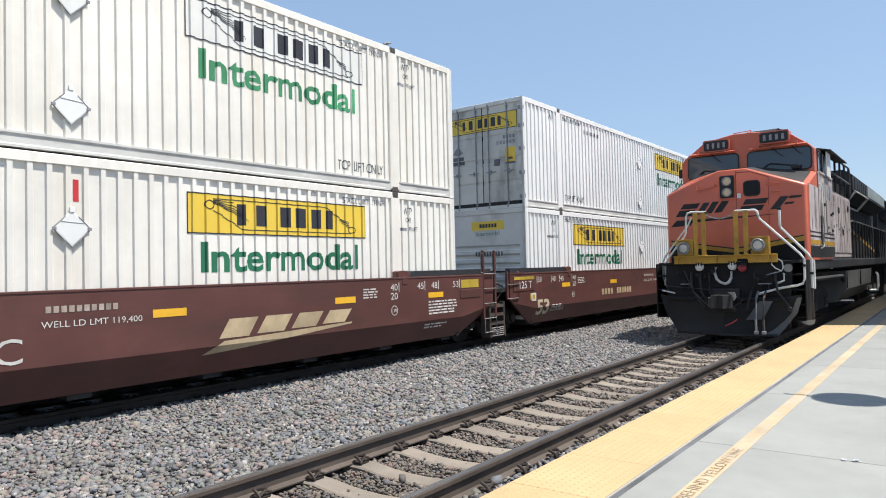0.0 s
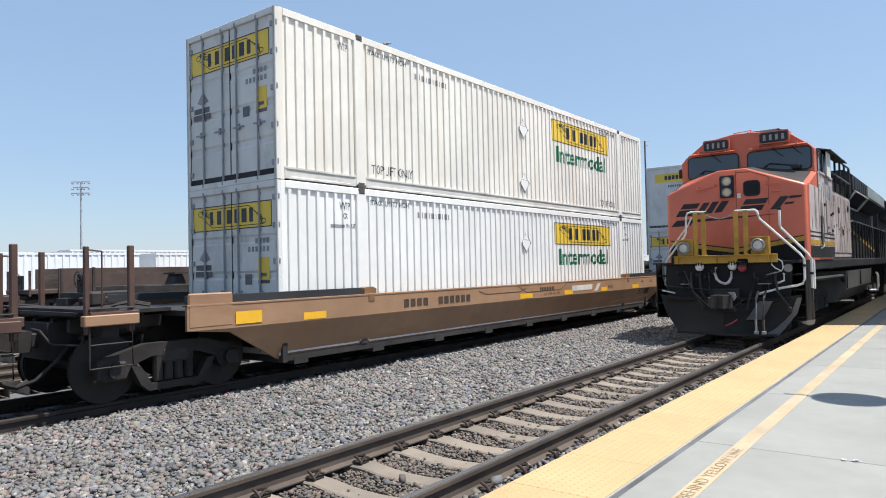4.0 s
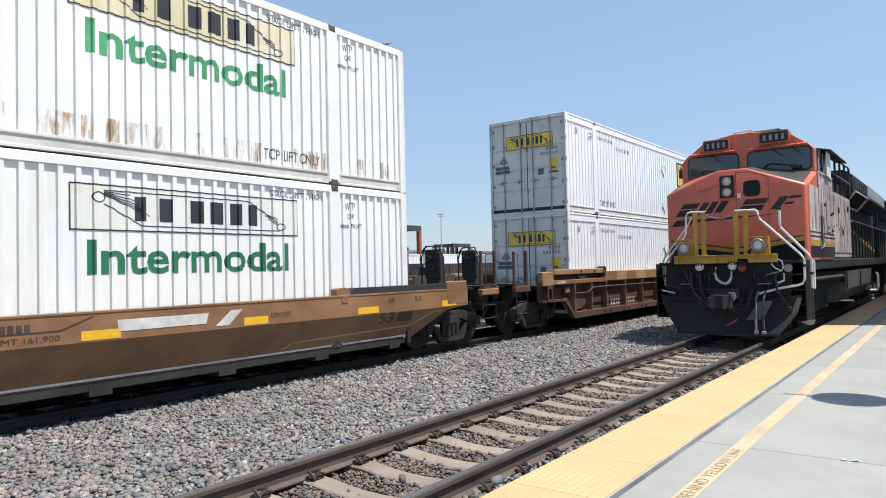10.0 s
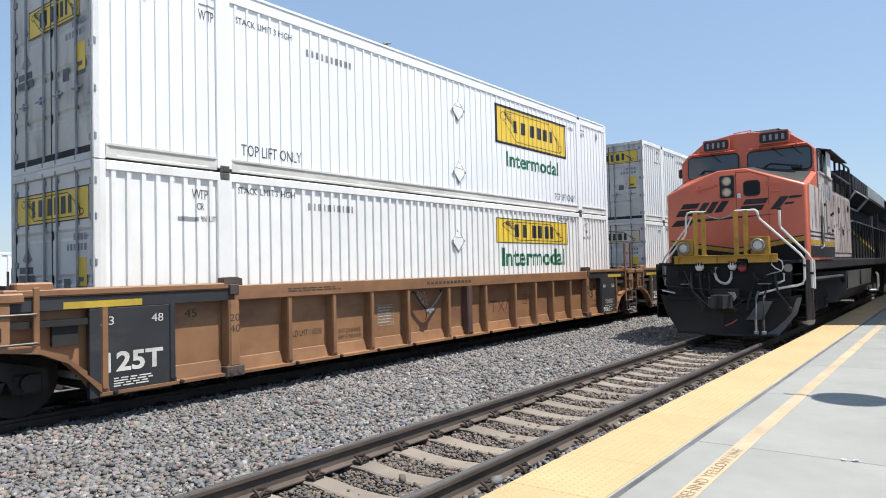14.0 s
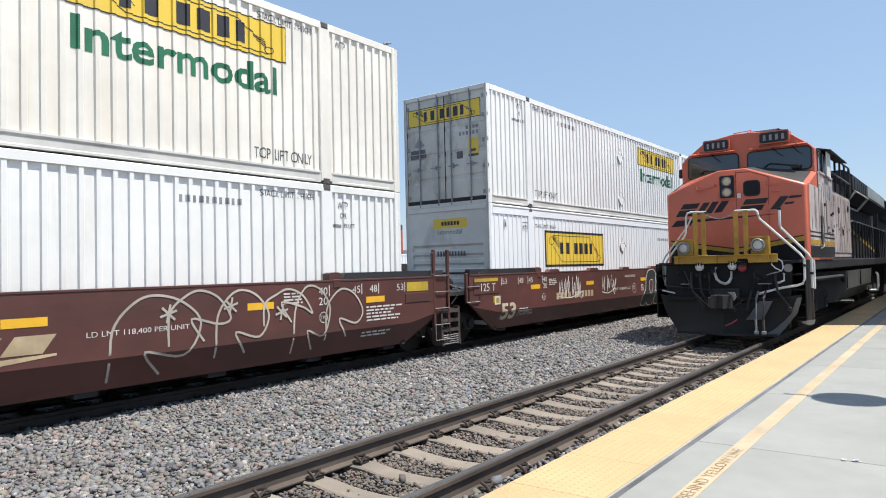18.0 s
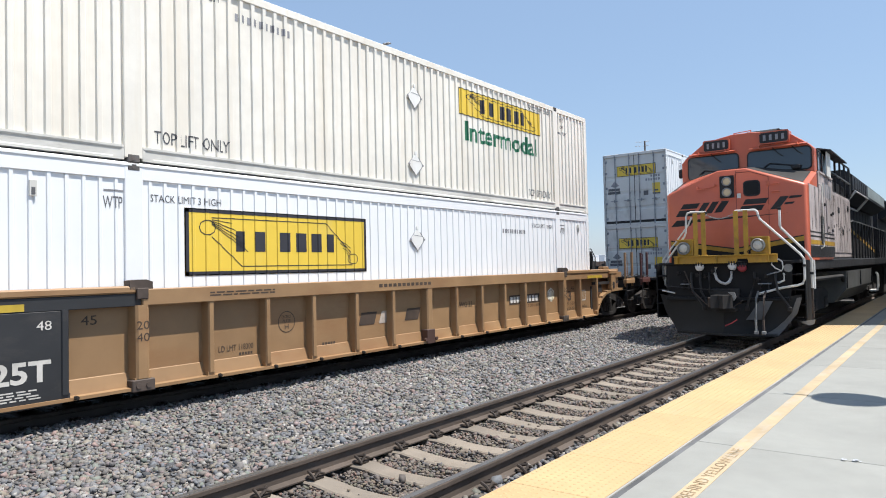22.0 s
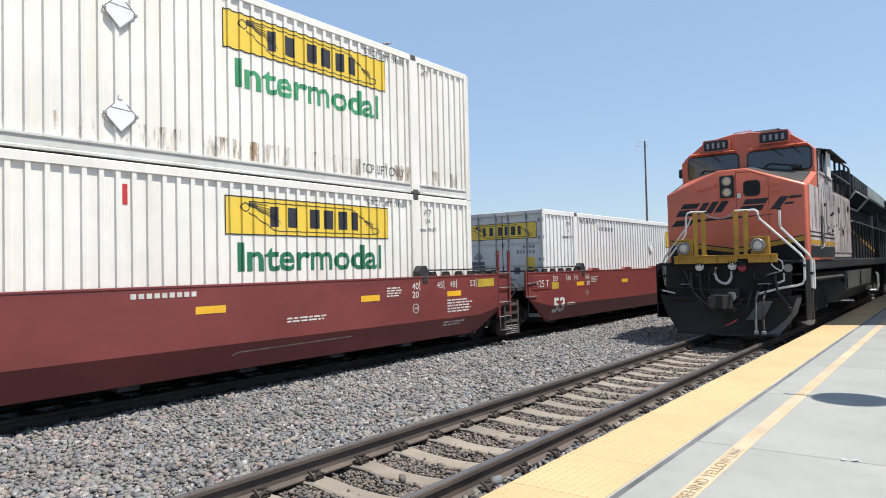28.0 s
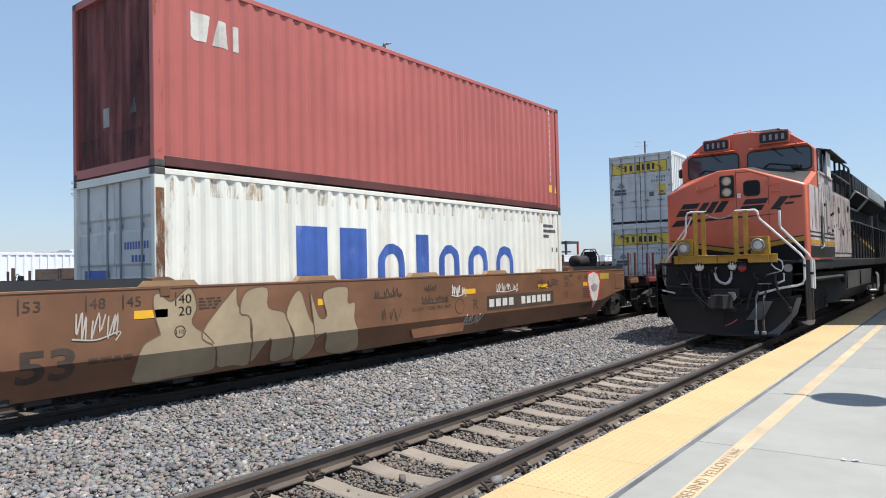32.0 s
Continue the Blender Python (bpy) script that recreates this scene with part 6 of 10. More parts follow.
def well_ribbed(y, ends, paint, label, brake=True):
    """An articulated unit with close ribs and black corner panels."""
    car = thing("well_car", pose(TRAIN_X, y, 0), label, "freight car", "well cars of the train")
    e = [1.42 if k == "joint" else 1.95 for k in ends]
    for s, mk in both(lambda: rib_side_geo(e[0], e[1], 0.24, True)):
        part("side_sheet", cached(("rss", s, tuple(e)), "side_sheet", paint, mk), car)
    for s, mk in both(lambda: sill_edge_geo(e[0], e[1], 0.24, True)):
        part("bottom_flange", cached(("rbf", s, tuple(e)), "bottom_flange", paint, mk), car)
    for s, mk in both(lambda: Geo().box(SX - 0.15, SX, 1.98, L53 - 1.98, 1.33, 1.555, 0.012)):
        part("top_chord", cached(("rtc", s), "top_chord", paint, mk), car)
    for k, a, b in ((ends[0], -e[0], 1.98), (ends[1], L53 - 1.98, L53 + e[1])):
        dark = "black" if k == "joint" else paint
        for s, mk in both(lambda: Geo().box(SX - 0.15, SX - 0.03, a, b, 1.33, 1.50, 0.008)):
            part("end_chord", cached(("rec", s, a, dark), "end_chord", dark, mk), car)
    for a, b in ((-e[0] + 0.3, 1.9), (L53 - 1.9, L53 + e[1] - 0.3)):
        for s, mk in both(lambda: Geo().box(SX - 0.16, SX - 0.01, a, b, 1.50, 1.60, 0.02)):
            part("top_guard", cached(("rtg", s, a), "top_guard", paint, mk), car)
    for hy in (1.98, L53 - 1.98):
        for s, mk in both(lambda: hook_geo(1.55, 0.03, hy)):
            part("stacking_hook", cached(("rhk", s, hy), "stacking_hook", "step_brown", mk), car)
    if ends == MID:
        ys = [0.05, 0.98, 1.98, 3.05, 4.04, 5.0, 6.04, 7.38, 8.80, 10.10, 11.10, 12.03, 13.05, 14.12, L53 - 1.04, L53 + 0.08]
    else:
        ys = [0.05, 1.0, 1.98, 3.03, 4.05, 5.01, 6.03, 7.03, 9.10, 10.08, 11.06, 12.02, 13.03, 14.12, L53 - 1.04, L53 + 0.08]
    part("centre_plate", cached(("rcp", paint), "centre_plate", "brown_car" if paint == "tan_car" else paint, lambda: rib_geo(0.125, 0.31, 1.34)), car, m=pose(0.006, 8.14, 0))
    for v in ys:
        wide = v in (1.98, 14.12)
        post = (v == ys[1] and ends[0] == "joint") or (v == ys[-2] and ends[1] == "joint")
        part("rib", cached(("rib", wide, post), "rib", "black" if post else paint, lambda: rib_geo(0.125 if wide else 0.065, 0.31 if not wide else 0.37, 1.34)), car, m=pose(0.014 if wide else 0, v, 0))
        if wide:
            part("rib_bracket", cached("rbk", "rib_bracket", "step_brown", lambda: Geo().box(SX - 0.15, SX + 0.012, -0.16, 0.16, 0.2, 0.36, 0.012).cyl((SX + 0.012, -0.07, 0.28), "x", 0.04, 0.02, 10).cyl((SX + 0.012, 0.07, 0.28), "x", 0.04, 0.02, 10)), car, m=pose(0, v, 0))
        else:
            part("bolt", cached("bolt", "bolt", "grime", bolt_geo), car, m=pose(0, v + 0.12, 0))
    for s, mk in both(lambda: rib_geo(0.065, 0.31, 1.34)):
        if s < 0:
            for v in ys[::2]:
                part("rib", cached("ribm", "rib", paint, mk), car, m=pose(0, v, 0))
    if ends[0] == "joint":
        part("corner_panel", cached("cpn", "corner_panel", "black", lambda: Geo().box(SX - 0.12, SX - 0.03, -0.14, 0.98, 0.20, 1.33, 0.006)), car, "black corner panel with white stencils")
    if ends[1] == "joint":
        part("corner_panel", cached("cpf", "corner_panel", "black", lambda: Geo().box(SX - 0.12, SX - 0.03, L53 - 1.11, L53 - 0.06, 0.24, 1.33, 0.006)), car, "black corner panel with white stencils")
    part("well_floor", cached("wfl", "well_floor", "under", floor_well_geo), car)
    end_gear(car, -1, ends[0], paint)
    end_gear(car, 1, ends[1], paint, brake)
    for s, k in ((-1, ends[0]), (1, ends[1])):
        d = (lambda a: -a) if s < 0 else (lambda a: L53 + a)
        part("end_casting", cached(("ec", s), "end_casting", paint, lambda: Geo().prism([(d(1.09), 0.90), (d(1.32), 0.90), (d(1.38), 1.0), (d(1.38), 1.44), (d(1.05), 1.44), (d(1.05), 1.0)], "x", SX - 0.12, SX + 0.012)
             .box(SX - 0.16, SX + 0.03, d(0.9), d(1.5), 1.44, 1.56, 0.02)), car)
        part("hole", cached(("eh", s), "hole", "gasket", lambda: Geo().prism([(d(1.17), 0.98), (d(1.25), 0.98), (d(1.28), 1.02), (d(1.28), 1.16), (d(1.25), 1.2), (d(1.17), 1.2), (d(1.14), 1.16), (d(1.14), 1.02)], "x", SX + 0.008, SX + 0.02)), car)
        part("end_box", cached(("ebx", s), "end_box", paint, lambda: Geo().box(SX - 0.2, SX - 0.02, d(0.56), d(0.98), 1.5, 1.68, 0.02)), car)
        part("reflector", cached(("erf", s), "reflector", "placard", lambda: Geo().box(SX - 0.04, SX - 0.026, d(-0.55), d(0.45), 1.345, 1.43)), car)
    return car


def ribbed_stencils(car, seed, ends, ochre=True):
    far = L53 - 16.15
    white, dark = [], []
    if ends[0] == "joint":
        white += text_polys("125T", 0.06, 0.84, 0.50, 0.76, 0.03) + text_polys("53", 0.0, 0.17, 1.11, 1.22) + text_polys("48", 0.68, 0.85, 1.11, 1.22) + small_print(seed, 0.16, 0.76, 0.30, 0.43, 4)
    if ends[1] == "joint":
        white += text_polys("48", far + 15.22, far + 15.39, 1.03, 1.13) + text_polys("53", far + 15.87, far + 16.04, 1.03, 1.13)
        white += text_polys("SPECIAL BRAKE BEAM", far + 15.36, far + 15.95, 0.62, 0.67) + text_polys("SEE BADGE PLATE", far + 15.40, far + 15.90, 0.55, 0.60) + [rect(far + 15.30, far + 15.96, 0.475, 0.485)] + small_print(seed + 2, far + 15.24, far + 15.92, 0.30, 0.44, 4)
    for k, u, v in ((ends[0], 0.30, 0.66), (ends[1], far + 15.32, far + 15.68)):
        if k != "joint":
            paint_on(car, "notice", "stencil", stroke([(u, 0.72), (v, 0.72), (v, 1.0), (u, 1.0), (u, 0.71)], 0.03) + [rect(u + 0.2, u + 0.225, 0.72, 1.0)], lift=-0.160, label="white framed notice")
            dark += small_print(seed + 9, u, v + 0.1, 0.50, 0.58, 2)
    g = Geo()
    for q in white:
        g.add([(SX - 0.026, a, b) for a, b in q], [tuple(range(len(q)))])
    part("white_stencil", g.mesh("white_stencil", "stencil"), car)
    dark += text_polys("45", 1.25, 1.45, 1.12, 1.24) + text_polys("45", far + 14.78, far + 14.95, 1.04, 1.14)
    dark += text_polys("53", far + 14.33, far + 14.78, 0.74, 1.02, 0.04) + text_polys("IL 53  1-3/4", far + 14.40, far + 14.98, 0.62, 0.71) + text_polys("IW 8 9-7/8", far + 14.41, far + 14.96, 0.47, 0.56)
    if not ochre:
        dark += text_polys("LD LMT 118300", 3.24, 3.86, 0.56, 0.65) + bars(3.6, 3.86, 0.48, 0.52, 5, 0.3) + bars(5.3, 5.62, 0.45, 0.5, 5, 0.2)
        dark += ring_stroke(4.53, 0.92, 0.17, 0.012, 18) + text_polys("EXCEEDS", 4.43, 4.63, 0.98, 1.03) + text_polys("PLATE", 4.45, 4.61, 0.91, 0.96) + text_polys("H", 4.49, 4.57, 0.80, 0.88)
    else:
        dark += text_polys("LD LMT 118200", 3.22, 3.86, 0.66, 0.76)
        dark += text_polys("20 FT CONTAINER", 4.25, 4.82, 0.62, 0.70) + text_polys("LIMIT 57,500 EACH", 4.25, 4.82, 0.51, 0.59)
        dark += stroke([(10.64, 0.8), (10.86, 0.8), (10.86, 1.02), (10.64, 1.02), (10.64, 0.79)], 0.014) + text_polys("H", 10.7, 10.8, 0.85, 0.97)
    g = Geo()
    for q in dark:
        g.add([(SX - 0.162, a, b) for a, b in q], [tuple(range(len(q)))])
    for q in text_polys("20", 1.89, 2.07, 1.02, 1.13) + text_polys("40", 1.89, 2.07, 0.86, 0.97) + text_polys("20", 14.03, 14.21, 1.02, 1.13) + text_polys("40", 14.03, 14.21, 0.86, 0.97):
        g.add([(SX + 0.005, a, b) for a, b in q], [tuple(range(len(q)))])
    for q in bars(6.6, 8.2, 1.41, 1.47, 12, 0.3) + small_print(seed + 6, 3.0, 4.2, 1.40, 1.48, 2):
        g.add([(SX + 0.003, a, b) for a, b in q], [tuple(range(len(q)))])
    part("dark_stencil", g.mesh("dark_stencil", "stencil_dark"), car)


def hung_hose(car):
    """What the middle car of the ochre set carries in its bays: a slack hose, a chalk table and scrawls."""
    x = SX - 0.05
    for name, ya, yb in (("air_hose", 6.27, 6.66), ("air_hose", 7.17, 6.74)):
        path = [(x - 0.06, ya, 1.27)]
        path += [(x, ya + (yb - ya) * k / 6, 1.26 - 0.38 * (k / 6) ** 0.8) for k in range(7)]
        part(name, Geo().tube(path, 0.021, 8).mesh(name, "gasket", True), car, "slack black rubber air hose")
    part("hose_coupling", Geo().cyl((x + 0.012, 6.70, 0.865), "x", 0.05, 0.05, 10).box(x - 0.02, x + 0.03, 6.60, 6.70, 0.845, 0.90, 0.008).box(x - 0.02, x + 0.03, 6.72, 6.86, 0.86, 0.91, 0.008).mesh("hose_coupling", "steel_grey"), car)
    part("hose_chain", Geo().tube([(x, 6.64, 0.86), (x, 6.62, 0.78), (x - 0.03, 6.63, 0.70)], 0.012, 6).mesh("hose_chain", "grime"), car)
    chalk = [rect(5.28, 5.73, 0.67 + 0.055 * k, 0.676 + 0.055 * k) for k in range(8)] + [rect(5.28 + 0.064 * k, 5.286 + 0.064 * k, 0.67, 1.06) for k in range(8)]
    chalk += small_print(41, 5.30, 5.72, 0.70, 1.03, 6)
    chalk += stroke([(6.46, 1.12), (6.50, 1.22), (6.53, 1.27)], 0.012) + ring_stroke(6.58, 1.18, 0.05, 0.012, 10) + stroke([(6.66, 1.24), (6.73, 1.26), (6.68, 1.17), (6.75, 1.17)], 0.012)
    chalk += stroke([(6.62, 1.08), (6.69, 1.0)], 0.012) + stroke([(6.69, 1.09), (6.62, 1.0)], 0.012) + stroke([(6.74, 1.09), (6.81, 1.09), (6.75, 1.0), (6.82, 1.0)], 0.012)
    paint_on(car, "chalk_marks", "chalk", chalk, lift=-0.1635)
    red = stroke([(9.18, 0.92), (9.42, 0.92)], 0.04) + stroke([(9.30, 0.92), (9.29, 0.68)], 0.04) + stroke([(9.52, 0.92), (9.76, 0.68)], 0.04) + stroke([(9.78, 0.92), (9.52, 0.68)], 0.04)
    red += stroke([(9.86, 0.72), (9.93, 0.93), (10.02, 0.72)], 0.035)
    paint_on(car, "spray_scrawl", "faded_red", red, lift=-0.1635)


def well_drawbar(y, label, tone=0, brake=False):
    """A rusty brown single with wide bays, a deep top chord and a side pipe."""
    car = thing("well_car", pose(TRAIN_X, y, 0), label, "freight car", "well cars of the train")
    e = (1.9, 1.9)
    for s, mk in both(lambda: rib_side_geo(e[0], e[1], 0.26, False)):
        part("side_sheet", cached(("dss", s), "side_sheet", "brown_car", mk), car)
    for s, mk in both(lambda: sill_edge_geo(e[0], e[1], 0.26, False)):
        part("bottom_flange", cached(("dbf", s), "bottom_flange", "brown_car", mk), car)
    for s, mk in both(lambda: Geo().box(SX - 0.16, SX, 2.05, L53 - 2.05, 1.24, 1.545, 0.014)):
        part("top_chord", cached(("dtc", s), "top_chord", "chord_tan", mk), car)
    for a, b in ((-e[0], 2.05), (L53 - 2.05, L53 + e[1])):
        for s, mk in both(lambda: Geo().box(SX - 0.188, SX - 0.14, a, b, 1.10, 1.485, 0.01)):
            part("end_chord", cached(("dec", s, a), "end_chord", "brown_car", mk), car)
        for s, mk in both(lambda: Geo().box(SX - 0.188, SX, a, b, 1.22, 1.34, 0.012)):
            part("end_ledge", cached(("del", s, a), "end_ledge", "tan_car" if s > 0 else "brown_car", mk), car)
    for a, b in ((-1.25, 1.85), (L53 - 1.85, L53 + 1.25)):
        for s, mk in both(lambda: Geo().box(SX - 0.18, SX + 0.004, a, b, 1.49, 1.63, 0.012)):
            part("top_guard", cached(("dtg", s, a), "top_guard", "chord_tan", mk), car)
    for a, b in ((-e[0], -1.3), (L53 + 1.3, L53 + e[1])):
        for s, mk in both(lambda: Geo().box(SX - 0.16, SX + 0.006, a, b, 1.2, 1.58, 0.02)):
            part("end_cap", cached(("dcp", s, a), "end_cap", "chord_tan", mk), car)
    for a, b in ((0.25, 0.75), (L53 - 0.9, L53 - 0.35)):
        part("side_plate", cached(("dpl", a), "side_plate", "brown_car", lambda: Geo().box(SX - 0.16, SX - 0.03, a, b, 1.345, 1.475, 0.006)), car)
        part("side_plate", cached(("dpm", a), "side_plate", "tan_car", lambda: Geo().box(SX - 0.188, SX - 0.06, a - 0.75, a - 0.5, 0.98, 1.18, 0.006)), car)
    for hy in (1.98, L53 - 1.98):
        for s, mk in both(lambda: hook_geo(1.545, 0.05, hy)):
            part("stacking_hook", cached(("dhk", s, hy), "stacking_hook", "grime", mk), car)
    part("knob", cached("knob", "knob", "gasket", lambda: Geo().cyl((SX + 0.012, 0.35, 1.56), "x", 0.035, 0.03, 10).cyl((SX + 0.012, 1.25, 1.56), "x", 0.035, 0.03, 10)), car)
    for i in range(9):
        v = 2.155 + 1.48 * i
        part("rib", cached("drib", "rib", "rib_brown", lambda: rib_geo(0.06, 0.40, 1.23, 0.172)), car, m=pose(0, v, 0))
        for o in (-0.22, 0.2):
            part("bolt", cached("bolt", "bolt", "grime", bolt_geo), car, m=pose(0, v + o, 0.08))
    for v in (0.0, 1.1, L53 - 1.1, L53):
        part("rib", cached("drib", "rib", "rib_brown", lambda: rib_geo(0.06, 0.40, 1.23, 0.172)), car, m=pose(0, v, 0))
    part("side_pipe", cached("pipe", "side_pipe", "step_brown", lambda: Geo().tube([(SX + 0.02, -0.1, 0.945), (SX + 0.02, 0.73, 0.95), (SX + 0.02, 1.12, 1.08), (SX + 0.02, 2.0, 1.085), (SX + 0.02, 8.0, 1.06), (SX + 0.02, L53 - 2, 1.085), (SX + 0.02, L53 - 1.12, 1.08), (SX + 0.02, L53 - 0.73, 0.95), (SX + 0.02, L53 + 0.1, 0.945)], 0.018, 8), True), car)
    part("well_floor", cached("wfl", "well_floor", "under", floor_well_geo), car)
    for s in (-1, 1):
        d = (lambda a: -a) if s < 0 else (lambda a: L53 + a)
        part("jack_pad", cached(("jp", s), "jack_pad", "brown_car", lambda: Geo().box(SX - 0.14, SX + 0.004, d(1.35), d(1.42), 0.8, 1.2).box(SX - 0.14, SX + 0.004, d(1.58), d(1.65), 0.8, 1.2).box(SX - 0.14, SX + 0.004, d(1.35), d(1.65), 1.12, 1.2).box(SX - 0.14, SX + 0.004, d(1.35), d(1.65), 0.78, 0.86)), car)
        end_gear(car, s, "end", "brown_car", s < 0)
    rng = random.Random(tone)
    patch = []
    a = 2.2
    for _ in range(6):
        w = rng.uniform(0.5, 1.4)
        patch.append(rect(a, a + w, 1.26, 1.53))
        a += w + rng.uniform(0.3, 1.2)
    for q in patch:
        paint_on(car, "paint_patch", rng.choice(["yellow_car", "tan_car"]), [q])
    paint_on(car, "end_patch", "tan_car", [rect(0.15, 0.7, 1.16, 1.44)], lift=-0.134)
    return car

# ---- locomotive ----
LY = 16.58
loco = thing("locomotive", pose(0, LY, 0), "orange and black diesel locomotive standing beside the platform", "locomotive")
X1 = 1.565           # the flank
PY = -0.80           # the pilot's front


def round_rect(x0, x1, z0, z1, r, n=4):
    out = []
    for cx, cz, t0 in ((x1 - r, z1 - r, 0), (x0 + r, z1 - r, 90), (x0 + r, z0 + r, 180), (x1 - r, z0 + r, 270)):
        for i in range(n + 1):
            t = radians(t0 + 90 * i / n)
            out.append((cx + r * math.cos(t), cz + r * math.sin(t)))
    return out


def slab(poly, y0, y1, name, mat, label="", parent=None):
    return part(name, Geo().prism(poly, "y", y0, y1).mesh(name, mat), parent or loco, label)


def pipe(name, path, r, mat, label="", parent=None, n=8):
    return part(name, Geo().tube(path, r, n).mesh(name, mat, True), parent or loco, label)


def block(name, x0, x1, y0, y1, z0, z1, c, mat, label="", parent=None):
    return part(name, Geo().box(x0, x1, y0, y1, z0, z1, c).mesh(name, mat), parent or loco, label)


# nose: a gabled front with rounded upright corners, rising back to the windscreen
def nose_ring(y, side, mid, half, low=1.74):
    return [(-half, y, low), (half, y, low), (half, y, side - 0.05), (half - 0.06, y, side), (0.30, y, mid), (-0.33, y, mid), (-half + 0.06, y, side), (-half, y, side - 0.05)]


g = Geo().loft([nose_ring(0.0, 3.415, 3.865, 1.475), nose_ring(0.012, 3.43, 3.88, 1.512), nose_ring(0.04, 3.445, 3.895, 1.54), nose_ring(0.085, 3.455, 3.905, 1.558), nose_ring(0.15, 3.46, 3.91, X1), nose_ring(1.3, 3.84, 4.04, X1)])
nose = part("nose", g.mesh("nose", "loco_orange", True), loco, "dusty orange gabled nose")
for s, a, b in ((1, 0.28, 1.47), (-1, -0.31, -1.47)):
    g = Geo().add([(b, 0.09, 3.474), (b, 1.24, 3.838), (a, 1.24, 4.047), (a, 0.09, 3.917)], [(0, 1, 2, 3)])
    part("glare_panel", g.mesh("glare_panel", "glare"), nose, "dull dark anti-glare panel on the nose top")
g = Geo().add([(-0.31, 0.09, 3.917), (0.28, 0.09, 3.917), (0.28, 1.24, 4.047), (-0.31, 1.24, 4.047)], [(0, 1, 2, 3)])
part("glare_panel", g.mesh("glare_panel", "glare"), nose)
# lower bands of the nose: black skirt, yellow chevron, thin black line
slab([(-1.47, 1.745), (1.47, 1.745), (1.47, 2.17), (0.02, 1.94), (-1.47, 2.17)], -0.004, 0.03, "nose_skirt", "pilot_black")
slab([(-1.47, 2.17), (0.02, 1.94), (1.47, 2.17), (1.47, 2.275), (0.02, 2.025), (-1.47, 2.265)], -0.005, 0.03, "nose_stripe", "loco_yellow", "yellow chevron stripe")
slab([(-1.47, 2.265), (0.02, 2.025), (1.47, 2.275), (1.47, 2.30), (0.02, 2.055), (-1.47, 2.29)], -0.005, 0.03, "nose_line", "loco_black")
# slanted black slabs of the emblem, each cut by a slit
for a, b, z0, z1, lean, slit in ((-1.33, -0.94, 2.86, 3.16, 0.20, 0.55), (-0.84, -0.69, 2.89, 3.16, 0.18, 0.0), (-0.63, -0.48, 2.90, 3.17, 0.18, 0.0), (-0.42, -0.25, 2.91, 3.17, 0.18, 0.0), (0.13, 0.62, 2.90, 3.17, 0.16, 0.5), (0.80, 0.98, 2.90, 3.18, 0.22, 0.0)):
    cut = z0 + slit * (z1 - z0)
    lean_at = lambda z: lean * (z - z0) / (z1 - z0)
    for u, v in (((z0, cut - 0.014), (cut + 0.014, z1)) if slit else ((z0, z1),)):
        slab([(a + lean_at(u), u), (b + lean_at(u), u), (b + lean_at(v), v), (a + lean_at(v), v)], -0.004, 0.02, "nose_block", "loco_black")
for q in ([(1.18, 3.12), (1.43, 3.13), (1.47, 3.18), (1.22, 3.18)], [(1.09, 2.99), (1.27, 3.0), (1.31, 3.045), (1.12, 3.04)]):
    slab(q, -0.004, 0.02, "nose_block", "loco_black")
slab([(-1.45, 2.62), (-0.98, 2.63), (-0.94, 2.70), (0.03, 2.745), (1.17, 2.80), (0.03, 2.785), (-1.31, 2.77)], -0.004, 0.02, "nose_sweep", "loco_black")
# headlights
hl = slab(round_rect(-0.265, 0.055, 3.23, 3.75, 0.03), -0.05, 0.02, "headlight_housing", "loco_black")
slab(round_rect(-0.285, 0.075, 3.21, 3.77, 0.04), -0.03, 0.02, "headlight_frame", "loco_orange", parent=hl)
for z in (3.615, 3.36):
    part("headlight", Geo().spin((-0.105, -0.06, z), "y", [(0.03, 0.105), (-0.03, 0.105), (-0.034, 0.09), (0.0, 0.08)]).mesh("headlight", "steel_grey", True), hl)
    part("lens", Geo().spin((-0.105, -0.058, z), "y", [(0.0, 0.085), (-0.010, 0.065), (-0.016, 0.03), (-0.018, 0.0)]).mesh("lens", "lamp_lens", True), hl)
win = slab(round_rect(0.245, 0.61, 3.235, 3.60, 0.09), -0.014, 0.02, "nose_window", "gasket")
slab(round_rect(0.275, 0.58, 3.265, 3.57, 0.07), -0.018, 0.0, "pane", "nose_glass", parent=win)
for q in ([(0.075, 2.30), (0.088, 2.30), (0.095, 3.86), (0.082, 3.86)], [(0.765, 2.35), (0.778, 2.35), (0.79, 3.66), (0.777, 3.66)], [(0.09, 3.80), (0.40, 3.795), (0.78, 3.64), (0.78, 3.655), (0.40, 3.81), (0.09, 3.815)]):
    slab(q, -0.004, 0.02, "door_seam", "seam_orange")
for z in (3.50, 2.95, 2.50):
    block("door_hinge", 0.735, 0.80, -0.022, 0.0, z - 0.06, z + 0.06, 0.008, "loco_orange")
block("latch_plate", 0.105, 0.185, -0.006, 0.0, 3.21, 3.32, 0.0, "rail_paint", "small pale latch plate")
pipe("nose_grab", [(-0.79, 0.0, 3.54), (-0.79, -0.06, 3.52), (-0.77, -0.06, 3.47), (-0.40, -0.06, 3.515), (-0.38, -0.06, 3.55), (-0.38, 0.0, 3.56)], 0.014, "loco_orange", n=6)
for x, z in ((-0.79, 3.54), (-0.38, 3.56)):
    block("grab_foot", x - 0.03, x + 0.03, -0.012, 0.0, z - 0.03, z + 0.03, 0.004, "loco_orange")
